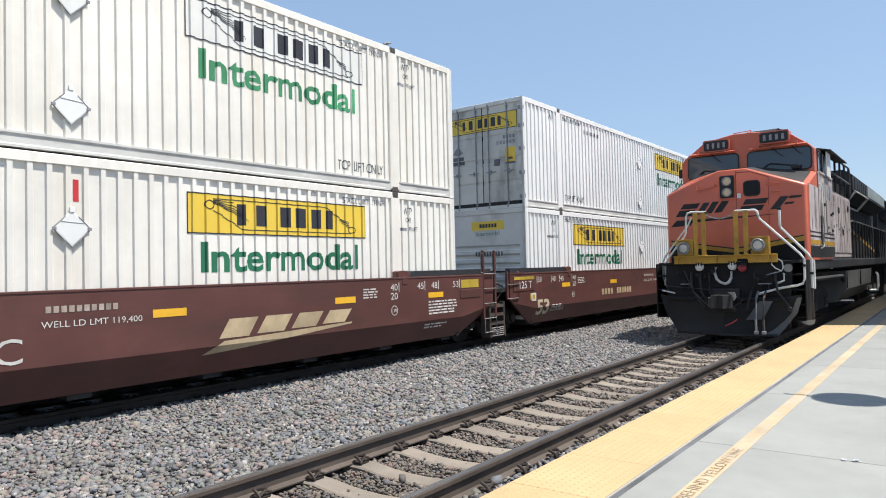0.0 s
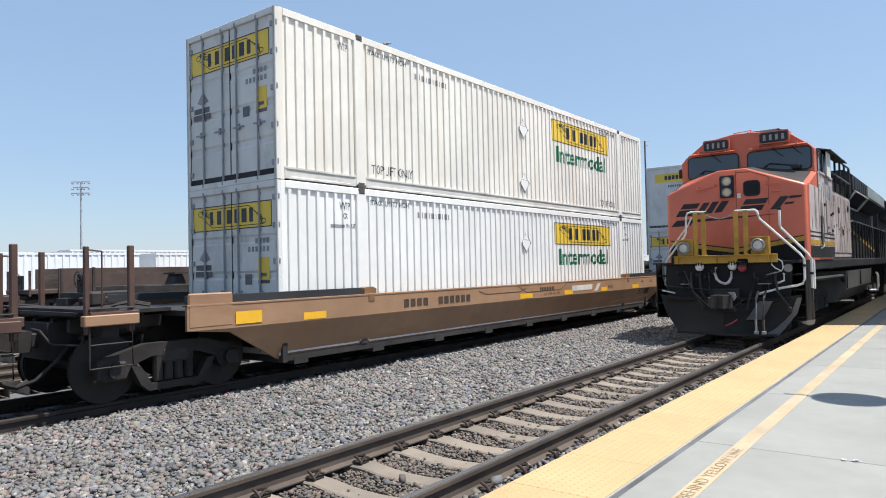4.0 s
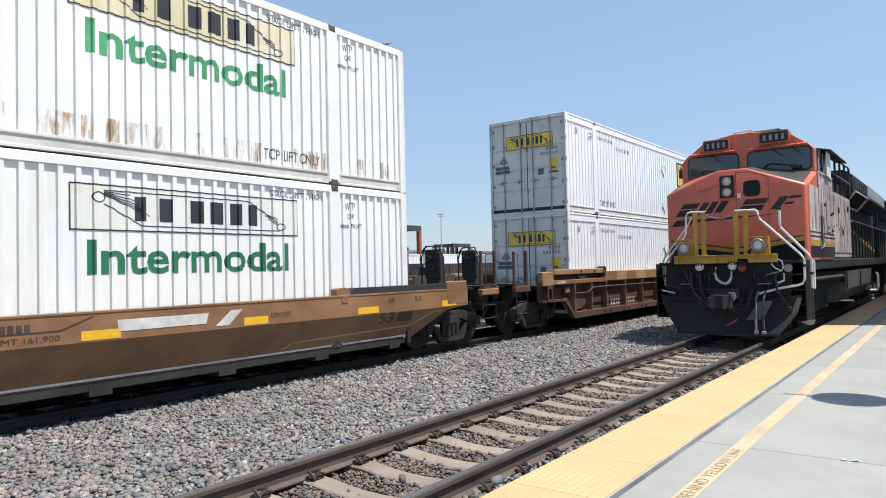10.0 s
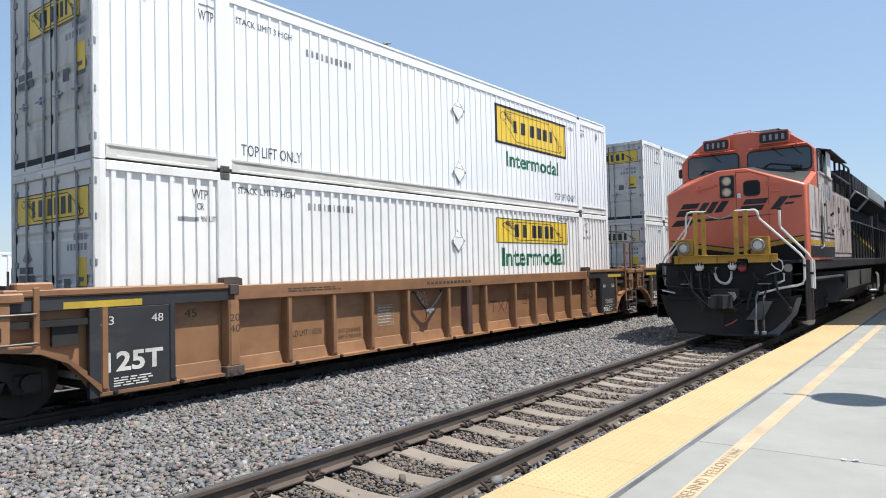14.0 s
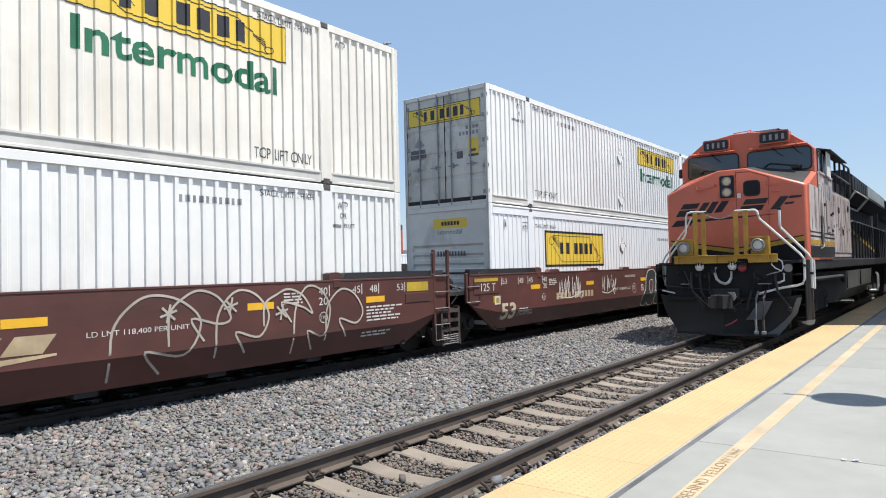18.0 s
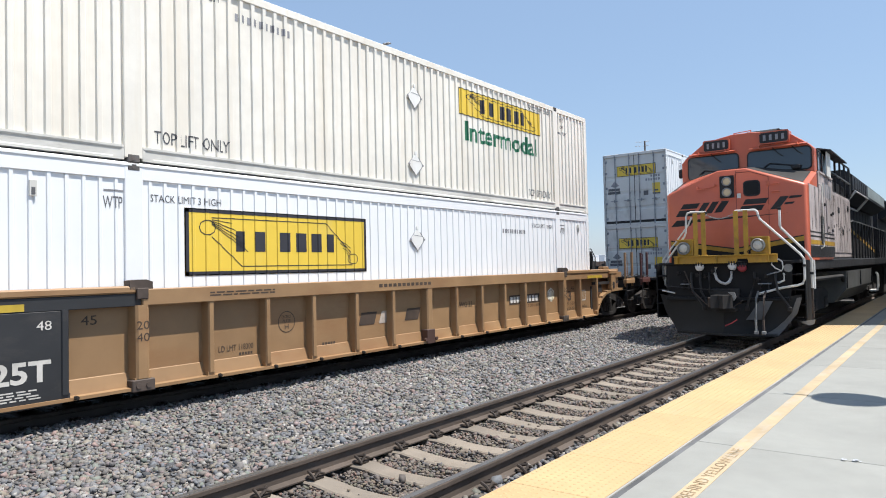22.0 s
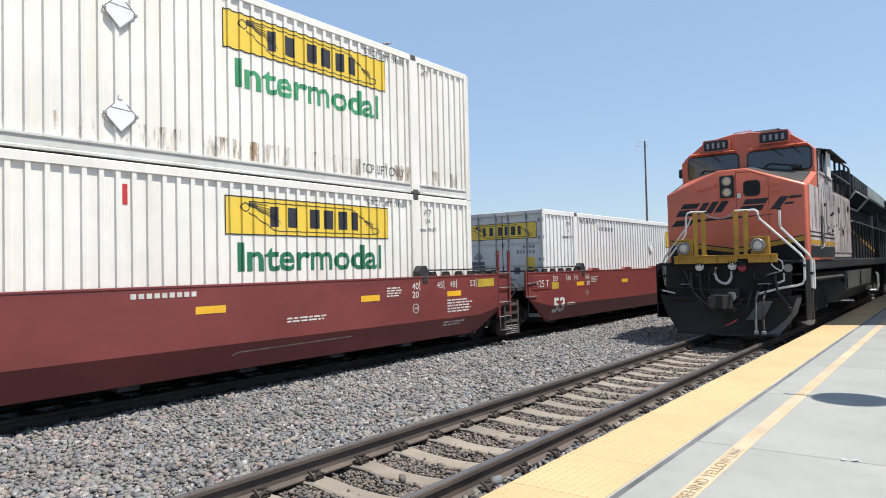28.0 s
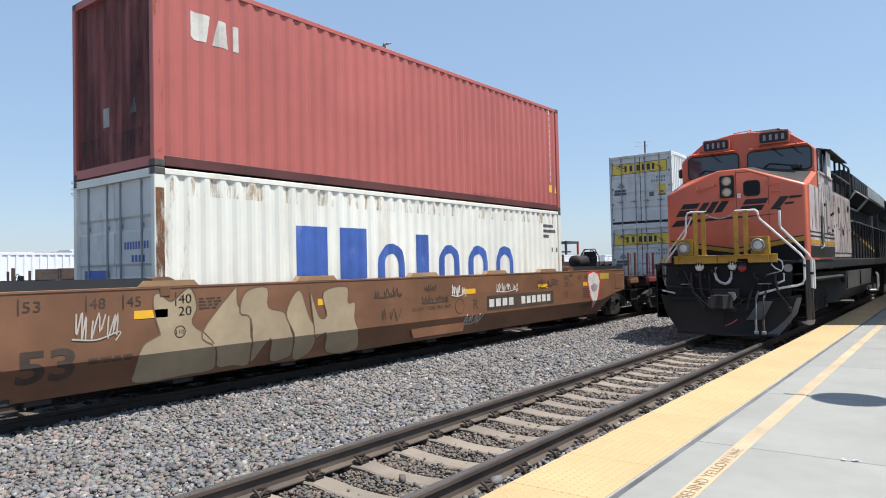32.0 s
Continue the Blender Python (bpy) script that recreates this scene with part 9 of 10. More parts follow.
for n in UNIT:
    boxes = pair(n, *plan[n]) if n in plan else []
    if n == "Y1":
        boxes = [container_53(UNIT[n], "low", style="old", key=3)]
    if n == "Z1":
        y40 = UNIT[n] + 2.0
        low = container_40(y40, "low", "iso_white", "aged white 40-foot container with large blue shapes on its side", "blue")
        up = container_40(y40, "up", "iso_red", "faded red 40-foot corrugated container stacked on top", "pale")
        MOVERS.append((low, y40, TRAIN_X, LOW_Z))
        MOVERS.append((up, y40, TRAIN_X, UP_Z))
    goods(n, cars[n], boxes)

# ---- lettering, spray paint and rust on the cars ----
B = 0.68


def gold_mark(car, y0, y1):
    """Four slanted plain blocks over a long sweep, in faded gold."""
    w = (y1 - y0)
    q = []
    for i in range(4):
        a = y0 + 0.09 * w + i * 0.225 * w
        q.append([(a, 0.78 + 0.02 * i), (a + 0.175 * w, 0.78 + 0.02 * i), (a + 0.235 * w, 1.06), (a + 0.06 * w, 1.06)])
    for k in q:
        paint_on(car, "gold_block", "stencil_tan", [k], B)
    paint_on(car, "gold_sweep", "stencil_tan", [[(y0, 0.56), (y0 + 0.22 * w, 0.60), (y1, 0.80), (y1, 0.83), (y0 + 0.12 * w, 0.74)]], B)


def number_bars(car, y0, z0=0.83, z1=1.01, mat="stencil_tan", w=2.35, lift=0.004):
    for q in bars(y0, y0 + w * 0.38, z0, z1, 4, 0.28) + bars(y0 + w * 0.48, y0 + w, z0, z1, 6, 0.28):
        paint_on(car, "number_bar", mat, [q], B, lift)


def bar_row(car, mat, polys, bend=0.0, lift=0.004):
    for q in polys:
        paint_on(car, "number_bar", mat, [q], bend, lift)


def words(car, body, y0, y1, z0, z1, mat="stencil"):
    paint_on(car, "stencil", mat, text_polys(body, y0, y1, z0, z1), B)


def tag(car, seed, y0, y1, z0, z1, n, mat, w=0.035, label="white sprayed scrawl", bend=B):
    spray(car, "sprayed_scrawl", mat, scrawl(seed, y0, y1, z0, z1, n), w, bend, label)


def letter(car, fill, line, label, rim, layer, *pts):
    """One fat sprayed letter: a round closed shape with its outline."""
    m = len(pts)
    loop = smooth_path([pts[k % m] for k in range(-1, m + 2)], 4)[4:-4]
    lift = 0.004 + 0.0011 * layer
    shape = paint_on(car, "sprayed_shape", fill, [loop[:-1]], B, lift, label)
    if rim:
        spray(car, "shape_outline", line, [loop], rim, B, "", lift + 0.0005, shape)


def lines(car, mat, w, label, *paths):
    for k, p in enumerate(paths):
        spray(car, "sprayed_line", mat, [smooth_path(list(p), 4)], w, B, label if k == 0 else "", 0.012 + 0.0004 * k)


def rivet_rows():
    g = Geo()
    for y in (0.3, 1.45, POST - 0.18, POST + 0.55, 5.2, 8.0, 10.8, L53 - POST - 0.55, L53 - POST + 0.18, L53 - 1.45, L53 - 0.3):
        for k in range(34):
            z = 0.28 + 0.076 * k
            g.add([(HW - 0.006, y - 0.008, z - 0.008), (HW - 0.006, y + 0.008, z - 0.008), (HW - 0.006, y + 0.008, z + 0.008), (HW - 0.006, y - 0.008, z + 0.008), (HW + 0.001, y, z)], [(0, 1, 4), (1, 2, 4), (2, 3, 4), (3, 0, 4)])
    return g


for n, y0 in (("U0", 9.7), ("U1", 9.7), ("U2", 10.3), ("W2", 6.95)):
    gold_mark(cars[n], y0, y0 + (3.0 if n != "W2" else 2.6))
for n, y0, m in (("U0", 4.1, "stencil_tan"), ("U1", 4.1, "stencil_tan"), ("U2", 4.1, "stencil_tan"), ("W1", 2.9, "stencil_tan"), ("W3", 10.25, "stencil_tan")):
    number_bars(cars[n], y0, lift=0.016 if n == "W3" else 0.004)
words(cars["U1"], "WELL LD LMT 119,400", 7.55, 8.80, 1.12, 1.21)
words(cars["U0"], "WELL LD LMT 119,400", 7.55, 8.80, 1.12, 1.21)
words(cars["U1"], "C", 7.05, 7.35, 0.74, 1.04)
words(cars["U2"], "A", 7.05, 7.35, 0.74, 1.04)
words(cars["W1"], "LD LMT 118,500 PER UNIT", 6.63, 8.07, 0.91, 1.0)
words(cars["W3"], "LD LMT 118,300 PER UNIT", 8.32, 9.72, 0.5, 0.58)
words(cars["W2"], "LD LMT 118,400 PER UNIT", 9.9, 11.32, 0.96, 1.04)
words(cars["W1"], "B", 9.02, 9.22, 0.83, 1.04)
paint_on(cars["W1"], "plate_ring", "stencil", ring_stroke(8.38, 0.94, 0.16, 0.015, 18), B)
words(cars["W1"], "EXCEEDS", 8.27, 8.49, 0.97, 1.02)
words(cars["W1"], "PLATE", 8.29, 8.47, 0.90, 0.95)
paint_on(cars["W2"], "stencil", "stencil", text_polys("C", 4.8, 5.03, 0.84, 1.05), B, 0.016)
for n in ("U0", "U1", "U2", "W1", "W2", "W3"):
    bar_row(cars[n], "stencil_dim", bars(7.6, 8.5, 1.31, 1.39, 10, 0.3), B)
for n in ("U2", "W3", "Y3"):
    paint_on(cars[n], "small_stencil", "stencil", small_print(61, -0.95, -0.3, 1.12, 1.42, 5) + small_print(62, -0.95, 0.05, 0.80, 0.88, 1), B)
for n in ("U0", "U1", "W1", "W2", "Y1", "Y2"):
    m = "red_car" if n[0] == "Y" else "maroon"
    part("end_plate", cached(("plate", m), "end_plate", m, lambda: Geo().box(SX, SX + 0.012, -1.0, 0.02, 1.13, 1.5, 0.005)), cars[n])
    paint_on(cars[n], "stencil", "stencil", text_polys("125 T", -0.72, -0.12, 1.19, 1.37), lift=0.016)
    if n[0] == "Y":
        paint_on(cars[n], "placard", "placard", [rect(0.07, 0.46, 1.12, 1.30)])
    else:
        paint_on(cars[n], "placard", "placard", [rect(-0.98, 0.0, 1.41, 1.485)], lift=0.016)
        paint_on(cars[n], "placard", "placard", [rect(-0.2, -0.04, 0.9, 1.06)], B)
letter(cars["U2"], "spray_black", "chalk", "black sprayed letters with white lines", 0.03, 0, (8, 0.72), (8.15, 1.29), (9.13, 1.5), (10.14, 1.43), (10.44, 1.11), (10.91, 0.81), (10.99, 0.4), (9.66, 0.42), (8.28, 0.35))
lines(cars["U2"], "stencil", 0.05, "white sprayed letter lines", [(7.11, 1.51), (7.26, 1.1), (7.54, 0.79), (7.95, 0.91), (8.15, 1.41), (8.28, 1.55)],
      [(7.11, 1.51), (7.44, 1.33), (7.97, 1.47)],
      [(7.94, 0.76), (8.29, 0.33), (8.5, 0.56), (8.65, 1.27), (8.92, 1.46), (9.12, 1.25), (9.05, 0.51), (8.58, 0.39)],
      [(9.1, 0.67), (9.26, 1.33), (9.62, 1.48), (9.75, 1.05), (9.71, 0.46), (9.39, 0.53), (9.1, 0.67)],
      [(9.84, 1.39), (10.14, 1.43), (10.05, 0.95), (10.44, 1.11), (10.59, 0.83), (10.04, 0.69), (10.51, 0.39), (11, 0.3)])
lines(cars["U2"], "stencil", 0.035, "white sprayed strokes", [(7.36, 0.69), (7.83, 0.8)],
      [(7.6, 0.9), (7.79, 0.5)],
      [(7.39, 0.84), (7.94, 0.56)],
      [(10.37, 1.29), (10.68, 1.01)],
      [(10.36, 1.07), (10.8, 1.16)])
lines(cars["U2"], "stencil", 0.024, "white sprayed star-like tag", [(0.34, 0.94), (0.50, 1.06), (0.66, 1.24), (0.66, 0.98), (0.62, 0.88)], [(0.72, 1.28), (0.70, 1.0), (0.86, 1.22), (0.88, 0.92)],
      [(0.34, 0.94), (0.75, 0.86), (1.24, 1.06), (1.02, 1.0), (1.30, 0.90), (1.0, 0.82), (0.92, 0.58)], [(0.80, 1.05), (1.0, 0.94), (0.90, 0.76)])
tag(cars["U1"], 8, 2.7, 3.7, 0.5, 1.3, 3, "stencil", 0.03)
tag(cars["W1"], 9, 3.0, 4.5, 0.78, 1.46, 4, "stencil", 0.03)
tag(cars["W1"], 10, 5.8, 6.8, 0.8, 1.46, 3, "stencil", 0.03)
letter(cars["W1"], "spray_black", "stencil", "black sprayed letters with white outline", 0.032, 0, (9.2, 0.39), (9.2, 0.68), (9.4, 0.86), (9.48, 1.23), (9.69, 1.49), (10.13, 1.53), (10.37, 1.4), (10.41, 1.18), (10.5, 0.89), (10.46, 0.77), (10.28, 0.79), (10.34, 0.5), (10.24, 0.29), (9.94, 0.29), (9.69, 0.39), (9.58, 0.29), (9.3, 0.31))
letter(cars["W1"], "spray_black", "stencil", "black sprayed letters with white outline", 0.032, 1, (10.37, 1.18), (10.52, 1.46), (10.8, 1.51), (11.01, 1.34), (11.13, 0.94), (11.14, 0.48), (10.91, 0.3), (10.58, 0.31), (10.37, 0.46))
letter(cars["W1"], "spray_black", "stencil", "black sprayed letters with white outline", 0.032, 2, (11.01, 1.5), (11.41, 1.52), (11.64, 1.38), (11.75, 0.34), (11.38, 0.33), (11.14, 0.4), (11.13, 0.94))
letter(cars["W1"], "spray_black", "stencil", "black sprayed letters with white outline", 0.032, 3, (11.62, 1.48), (12.07, 1.5), (11.97, 1.16), (12.16, 1.08), (12.23, 0.61), (12.07, 0.38), (11.76, 0.35))
letter(cars["W1"], "spray_black", "stencil", "black sprayed letters with white outline", 0.032, 4, (12.07, 1.22), (12.17, 1.46), (12.53, 1.49), (12.8, 1.33), (12.68, 1.05), (12.89, 0.92), (12.83, 0.74), (13.04, 0.58), (12.91, 0.36), (12.52, 0.29), (12.15, 0.55))
letter(cars["W1"], "spray_black", "stencil", "black sprayed letters with white outline", 0.032, 5, (12.8, 1.48), (13.02, 1.51), (13.23, 1.09), (13.42, 1.46), (13.68, 1.49), (13.64, 1.07), (13.88, 0.74), (14.02, 0.37), (13.74, 0.32), (13.28, 0.67), (13.32, 0.32), (13.09, 0.34))
letter(cars["W1"], "maroon", "stencil", "maroon gap inside a sprayed letter", 0.028, 7, (9.75, 1.1), (9.94, 1.18), (10.1, 1.11), (10.04, 0.84), (9.89, 0.7), (9.75, 0.83))
letter(cars["W1"], "maroon", "stencil", "maroon gap inside a sprayed letter", 0.028, 8, (10.63, 1.1), (10.75, 1.22), (10.88, 1.06), (10.91, 0.79), (10.74, 0.73), (10.62, 0.85))
letter(cars["W2"], "teal", "teal", "teal sprayed cloud", 0.03, 0, (2.4, 1.42), (2.68, 1.55), (3.61, 1.55), (5.23, 1.55), (6.35, 1.53), (6.7, 1.42), (6.81, 1.1), (6.77, 0.85), (6.92, 0.58), (7.07, 0.29), (6.39, 0.29), (5.44, 0.32), (3.92, 0.34), (2.98, 0.32), (2.49, 0.31))
letter(cars["W2"], "silver", "loco_black", "silver sprayed letters with dark outline", 0.05, 1, (2.8, 1.17), (3.05, 1.48), (3.37, 1.55), (3.61, 1.5), (3.68, 1.35), (3.68, 1.08), (3.48, 0.97), (3.39, 1.15), (3.14, 1.12), (3.1, 1.08), (3.46, 0.88), (3.85, 0.76), (4.16, 0.55), (4.02, 0.33), (3.42, 0.34), (3.02, 0.34), (2.92, 0.57), (2.69, 0.74), (2.65, 0.92), (2.92, 0.94))
letter(cars["W2"], "silver", "loco_black", "silver sprayed letters with dark outline", 0.05, 2, (3.9, 0.76), (4.25, 1.52), (4.56, 1.55), (4.67, 1.4), (4.79, 1.01), (5.03, 0.43), (4.82, 0.29), (4.44, 0.4), (4.17, 0.38))
letter(cars["W2"], "silver", "loco_black", "silver sprayed letters with dark outline", 0.05, 3, (5.1, 1.27), (5.36, 1.51), (5.76, 1.52), (6.01, 1.27), (5.96, 0.86), (5.61, 0.86), (5.34, 0.74), (5.9, 0.65), (6.27, 0.65), (6.41, 0.44), (5.99, 0.34), (5.42, 0.38), (5, 0.66), (4.97, 0.94))
letter(cars["W2"], "loco_black", "loco_black", "black gap inside a sprayed letter", 0, 5, (4.24, 0.85), (4.36, 1.1), (4.46, 0.88), (4.52, 0.44), (4.3, 0.53))
letter(cars["W2"], "loco_black", "loco_black", "black gap inside a sprayed letter", 0, 6, (3.27, 0.83), (3.43, 0.84), (3.56, 0.62), (3.47, 0.49), (3.33, 0.61))
letter(cars["W2"], "spray_orange", "spray_orange", "orange sprayed fade", 0, 5, (5.16, 1.26), (5.36, 1.48), (5.66, 1.49), (5.69, 1.35), (5.42, 1.25), (5.25, 1.03))
lines(cars["W2"], "stencil", 0.03, "white highlights on sprayed letters", [(2.82, 1.1), (3.14, 1.43), (3.44, 1.5), (3.62, 1.4), (3.66, 1.1), (3.48, 0.97), (3.41, 1.12)],
      [(3.87, 0.75), (4.13, 0.55), (4.02, 0.34)],
      [(4.3, 1.03), (4.19, 0.8), (4.27, 0.42)],
      [(4.62, 1.48), (4.79, 0.98), (5.03, 0.43)],
      [(5.09, 1.04), (5.42, 1.42), (5.9, 1.46), (5.98, 0.91)],
      [(5.34, 0.74), (6.29, 0.58)])
paths = []
for a, w, z0, top in ((10.2, 1.3, 0.36, 1.46), (11.0, 1.0, 0.75, 1.5), (11.75, 0.95, 0.5, 1.48), (12.6, 1.0, 0.9, 1.46), (13.2, 0.8, 0.4, 1.5), (13.9, 0.9, 0.55, 1.42)):
    paths.append(smooth_path([(a, z0), (a + 0.02, z0 + 0.6 * (top - z0)), (a + 0.25 * w, top - 0.08), (a + 0.5 * w, top), (a + 0.8 * w, top - 0.12), (a + w, top - 0.42), (a + 0.8 * w, z0 + 0.25), (a + 0.35 * w, z0 + 0.35), (a + 0.55 * w, z0 + 0.02)], 5))
for a, z in ((11.0, 1.2), (12.0, 1.25), (12.95, 1.1)):
    for k in range(3):
        t = math.pi * k / 3 + 0.3
        paths.append([(a - 0.13 * math.cos(t), z - 0.13 * math.sin(t)), (a, z), (a + 0.13 * math.cos(t), z + 0.13 * math.sin(t))])
spray(cars["W2"], "sprayed_scrawl", "chalk", paths, 0.034, B, "tan looping spray paint outlines")
letter(cars["W3"], "silver_streak", "loco_black", "streaked silver sprayed letters with black outline", 0.032, 0, (2.75, 1.19), (2.75, 1.45), (2.85, 1.54), (3, 1.33), (3.26, 1.31), (3.46, 1.46), (3.48, 1.53), (3.65, 1.36), (3.67, 1.16), (3.57, 1.02), (3.25, 1.08), (2.95, 1.08), (2.79, 1.07))
letter(cars["W3"], "silver_streak", "loco_black", "streaked silver sprayed letters with black outline", 0.032, 1, (2.87, 0.82), (2.93, 1.04), (3.12, 1.18), (3.44, 1.13), (3.53, 0.93), (3.46, 0.65), (3.24, 0.46), (2.99, 0.6))
letter(cars["W3"], "silver_streak", "loco_black", "streaked silver sprayed letters with black outline", 0.032, 2, (2.63, 0.8), (2.75, 1.01), (2.93, 1.06), (2.87, 0.77), (3.01, 0.57), (3.18, 0.45), (3.14, 0.29), (2.84, 0.31), (2.66, 0.44))
letter(cars["W3"], "silver_streak", "loco_black", "streaked silver sprayed letters with black outline", 0.032, 3, (3.2, 0.45), (3.49, 0.6), (3.55, 1.05), (3.77, 0.96), (3.84, 0.65), (3.83, 0.35), (3.46, 0.29), (3.25, 0.29))
letter(cars["W3"], "silver_streak", "loco_black", "streaked silver sprayed letters with black outline", 0.032, 4, (3.65, 1.19), (3.7, 1.43), (3.92, 1.53), (4.2, 1.48), (4.38, 1.18), (4.38, 0.74), (4.3, 0.44), (4.03, 0.34), (3.85, 0.34), (3.84, 0.7), (3.74, 1.01))
letter(cars["W3"], "silver_streak", "loco_black", "streaked silver sprayed letters with black outline", 0.032, 5, (4.28, 1.42), (4.5, 1.44), (4.79, 1.37), (5.25, 1.51), (5.3, 1.06), (4.9, 1.07), (4.5, 1.1), (4.39, 1.05), (4.35, 1.26))
letter(cars["W3"], "silver_streak", "loco_black", "streaked silver sprayed letters with black outline", 0.032, 6, (4.4, 0.9), (4.5, 1.04), (4.78, 1.05), (4.91, 0.79), (4.9, 0.46), (4.69, 0.3), (4.38, 0.33), (4.35, 0.64))
letter(cars["W3"], "silver_streak", "loco_black", "streaked silver sprayed letters with black outline", 0.032, 7, (4.9, 0.93), (5.15, 1.08), (5.4, 1), (5.46, 0.68), (5.42, 0.34), (5.11, 0.31), (4.92, 0.46))
letter(cars["W3"], "silver_streak", "loco_black", "streaked silver sprayed letters with black outline", 0.032, 8, (5.31, 1.26), (5.44, 1.51), (5.67, 1.54), (5.95, 1.43), (6.08, 1.15), (6.01, 0.86), (5.73, 0.72), (5.43, 0.86))
letter(cars["W3"], "silver_streak", "loco_black", "streaked silver sprayed letters with black outline", 0.032, 9, (6.05, 1.45), (6.38, 1.39), (6.82, 1.52), (6.91, 1.16), (6.61, 1.09), (6.23, 1.02), (6.08, 1.09))
letter(cars["W3"], "silver_streak", "loco_black", "streaked silver sprayed letters with black outline", 0.032, 10, (6.08, 0.92), (6.38, 1.1), (6.77, 1.05), (6.9, 0.72), (6.86, 0.37), (6.48, 0.32), (6.12, 0.31), (5.82, 0.34), (5.73, 0.68), (5.97, 0.72))
letter(cars["W3"], "silver_streak", "loco_black", "streaked silver sprayed letters with black outline", 0.032, 11, (6.97, 1.23), (7.14, 1.31), (7.35, 1.24), (7.43, 1), (7.26, 0.66), (7.02, 0.61), (6.91, 0.85))
letter(cars["W3"], "spray_black", "stencil", "dark sprayed cloud behind the letters", 0.028, -1, (10.65, 1.30), (11.2, 1.53), (12.4, 1.53), (13.3, 1.50), (13.65, 1.25), (13.2, 0.78), (12.5, 0.50), (11.6, 0.46), (11.0, 0.75))
letter(cars["W3"], "spray_black", "stencil", "black sprayed letters with white outline", 0.03, 0, (7.9, 1.38), (8.09, 1.54), (8.38, 1.5), (8.53, 1.21), (8.67, 0.99), (8.56, 0.71), (8.16, 0.71), (7.89, 0.97))
letter(cars["W3"], "spray_black", "stencil", "black sprayed letters with white outline", 0.03, 1, (8.53, 1.46), (8.79, 1.54), (9.06, 1.48), (9.1, 1.18), (9.27, 1.21), (9.31, 0.73), (9.05, 0.64), (8.67, 0.74))
letter(cars["W3"], "spray_black", "stencil", "black sprayed letters with white outline", 0.03, 2, (9.17, 1.51), (9.56, 1.54), (9.73, 1.27), (10.03, 1.21), (10.2, 0.89), (10.12, 0.58), (9.7, 0.58), (9.31, 0.73), (9.3, 1.17))
letter(cars["W3"], "spray_black", "stencil", "black sprayed letters with white outline", 0.03, 3, (10.01, 1.37), (10.16, 1.51), (10.31, 1.4), (10.22, 1.27))
letter(cars["W3"], "spray_black", "stencil", "black sprayed letters with white outline", 0.03, 4, (11.07, 1.33), (11.29, 1.51), (11.87, 1.48), (12, 1.04), (11.97, 0.56), (11.48, 0.51), (11.16, 0.91))
letter(cars["W3"], "spray_black", "stencil", "black sprayed letters with white outline", 0.03, 5, (12.01, 1.21), (12.25, 1.51), (12.64, 1.45), (12.71, 1.09), (12.53, 0.74), (12.21, 0.54))
letter(cars["W3"], "spray_black", "stencil", "black sprayed letters with white outline", 0.03, 6, (12.69, 1.36), (13.23, 1.48), (13.57, 1.29), (13.38, 0.88), (12.94, 0.67), (12.53, 0.74))
lines(cars["W3"], "stencil", 0.015, "white strokes inside sprayed letters", [(8.05, 1.33), (8.19, 0.92), (8.31, 1.31), (8.47, 0.98)],
      [(8.79, 1.33), (8.9, 0.91), (9.01, 1.31), (9.14, 0.98)],
      [(9.39, 1.3), (9.58, 0.81), (9.73, 1.27), (9.94, 0.88)],
      [(10.1, 1.45), (10.15, 1.33), (10.19, 1.44), (10.24, 1.34)],
      [(11.3, 1.28), (11.46, 0.82), (11.59, 1.26), (11.77, 0.89)],
      [(12.22, 1.3), (12.33, 0.88), (12.42, 1.28), (12.55, 0.94)],
      [(12.77, 1.27), (12.95, 0.87), (13.11, 1.25), (13.31, 0.93)])
tag(cars["W3"], 17, 7.3, 9.4, 0.45, 0.68, 6, "stencil", 0.025)
for n, y0 in (("Y1", 12.9), ("Y3", 3.15)):
    number_bars(cars[n], y0, 0.87, 1.06, "stencil", w=2.2)
words(cars["Y2"], "C", 6.0, 6.2, 0.8, 1.02)
words(cars["Y3"], "A", 6.76, 6.98, 0.86, 1.07)
paint_on(cars["Y3"], "plate_ring", "stencil", ring_stroke(7.27, 0.96, 0.15, 0.014, 18), B)
words(cars["Y3"], "LD LMT 117700 PER UNIT", 7.84, 9.17, 0.95, 1.02)
for n in ("Y1", "Y2", "Y3"):
    bar_row(cars[n], "stencil", bars(8.0, 9.0, 1.42, 1.49, 9, 0.3), B)
    paint_on(cars[n], "seam_line", "stencil_dim", stroke([(9.6, 0.50), (9.7, 0.54), (12.1, 0.56)], 0.02), B)
    paint_on(cars[n], "small_print", "stencil", small_print(77, 10.6, 11.5, 0.9, 1.0, 2), B)

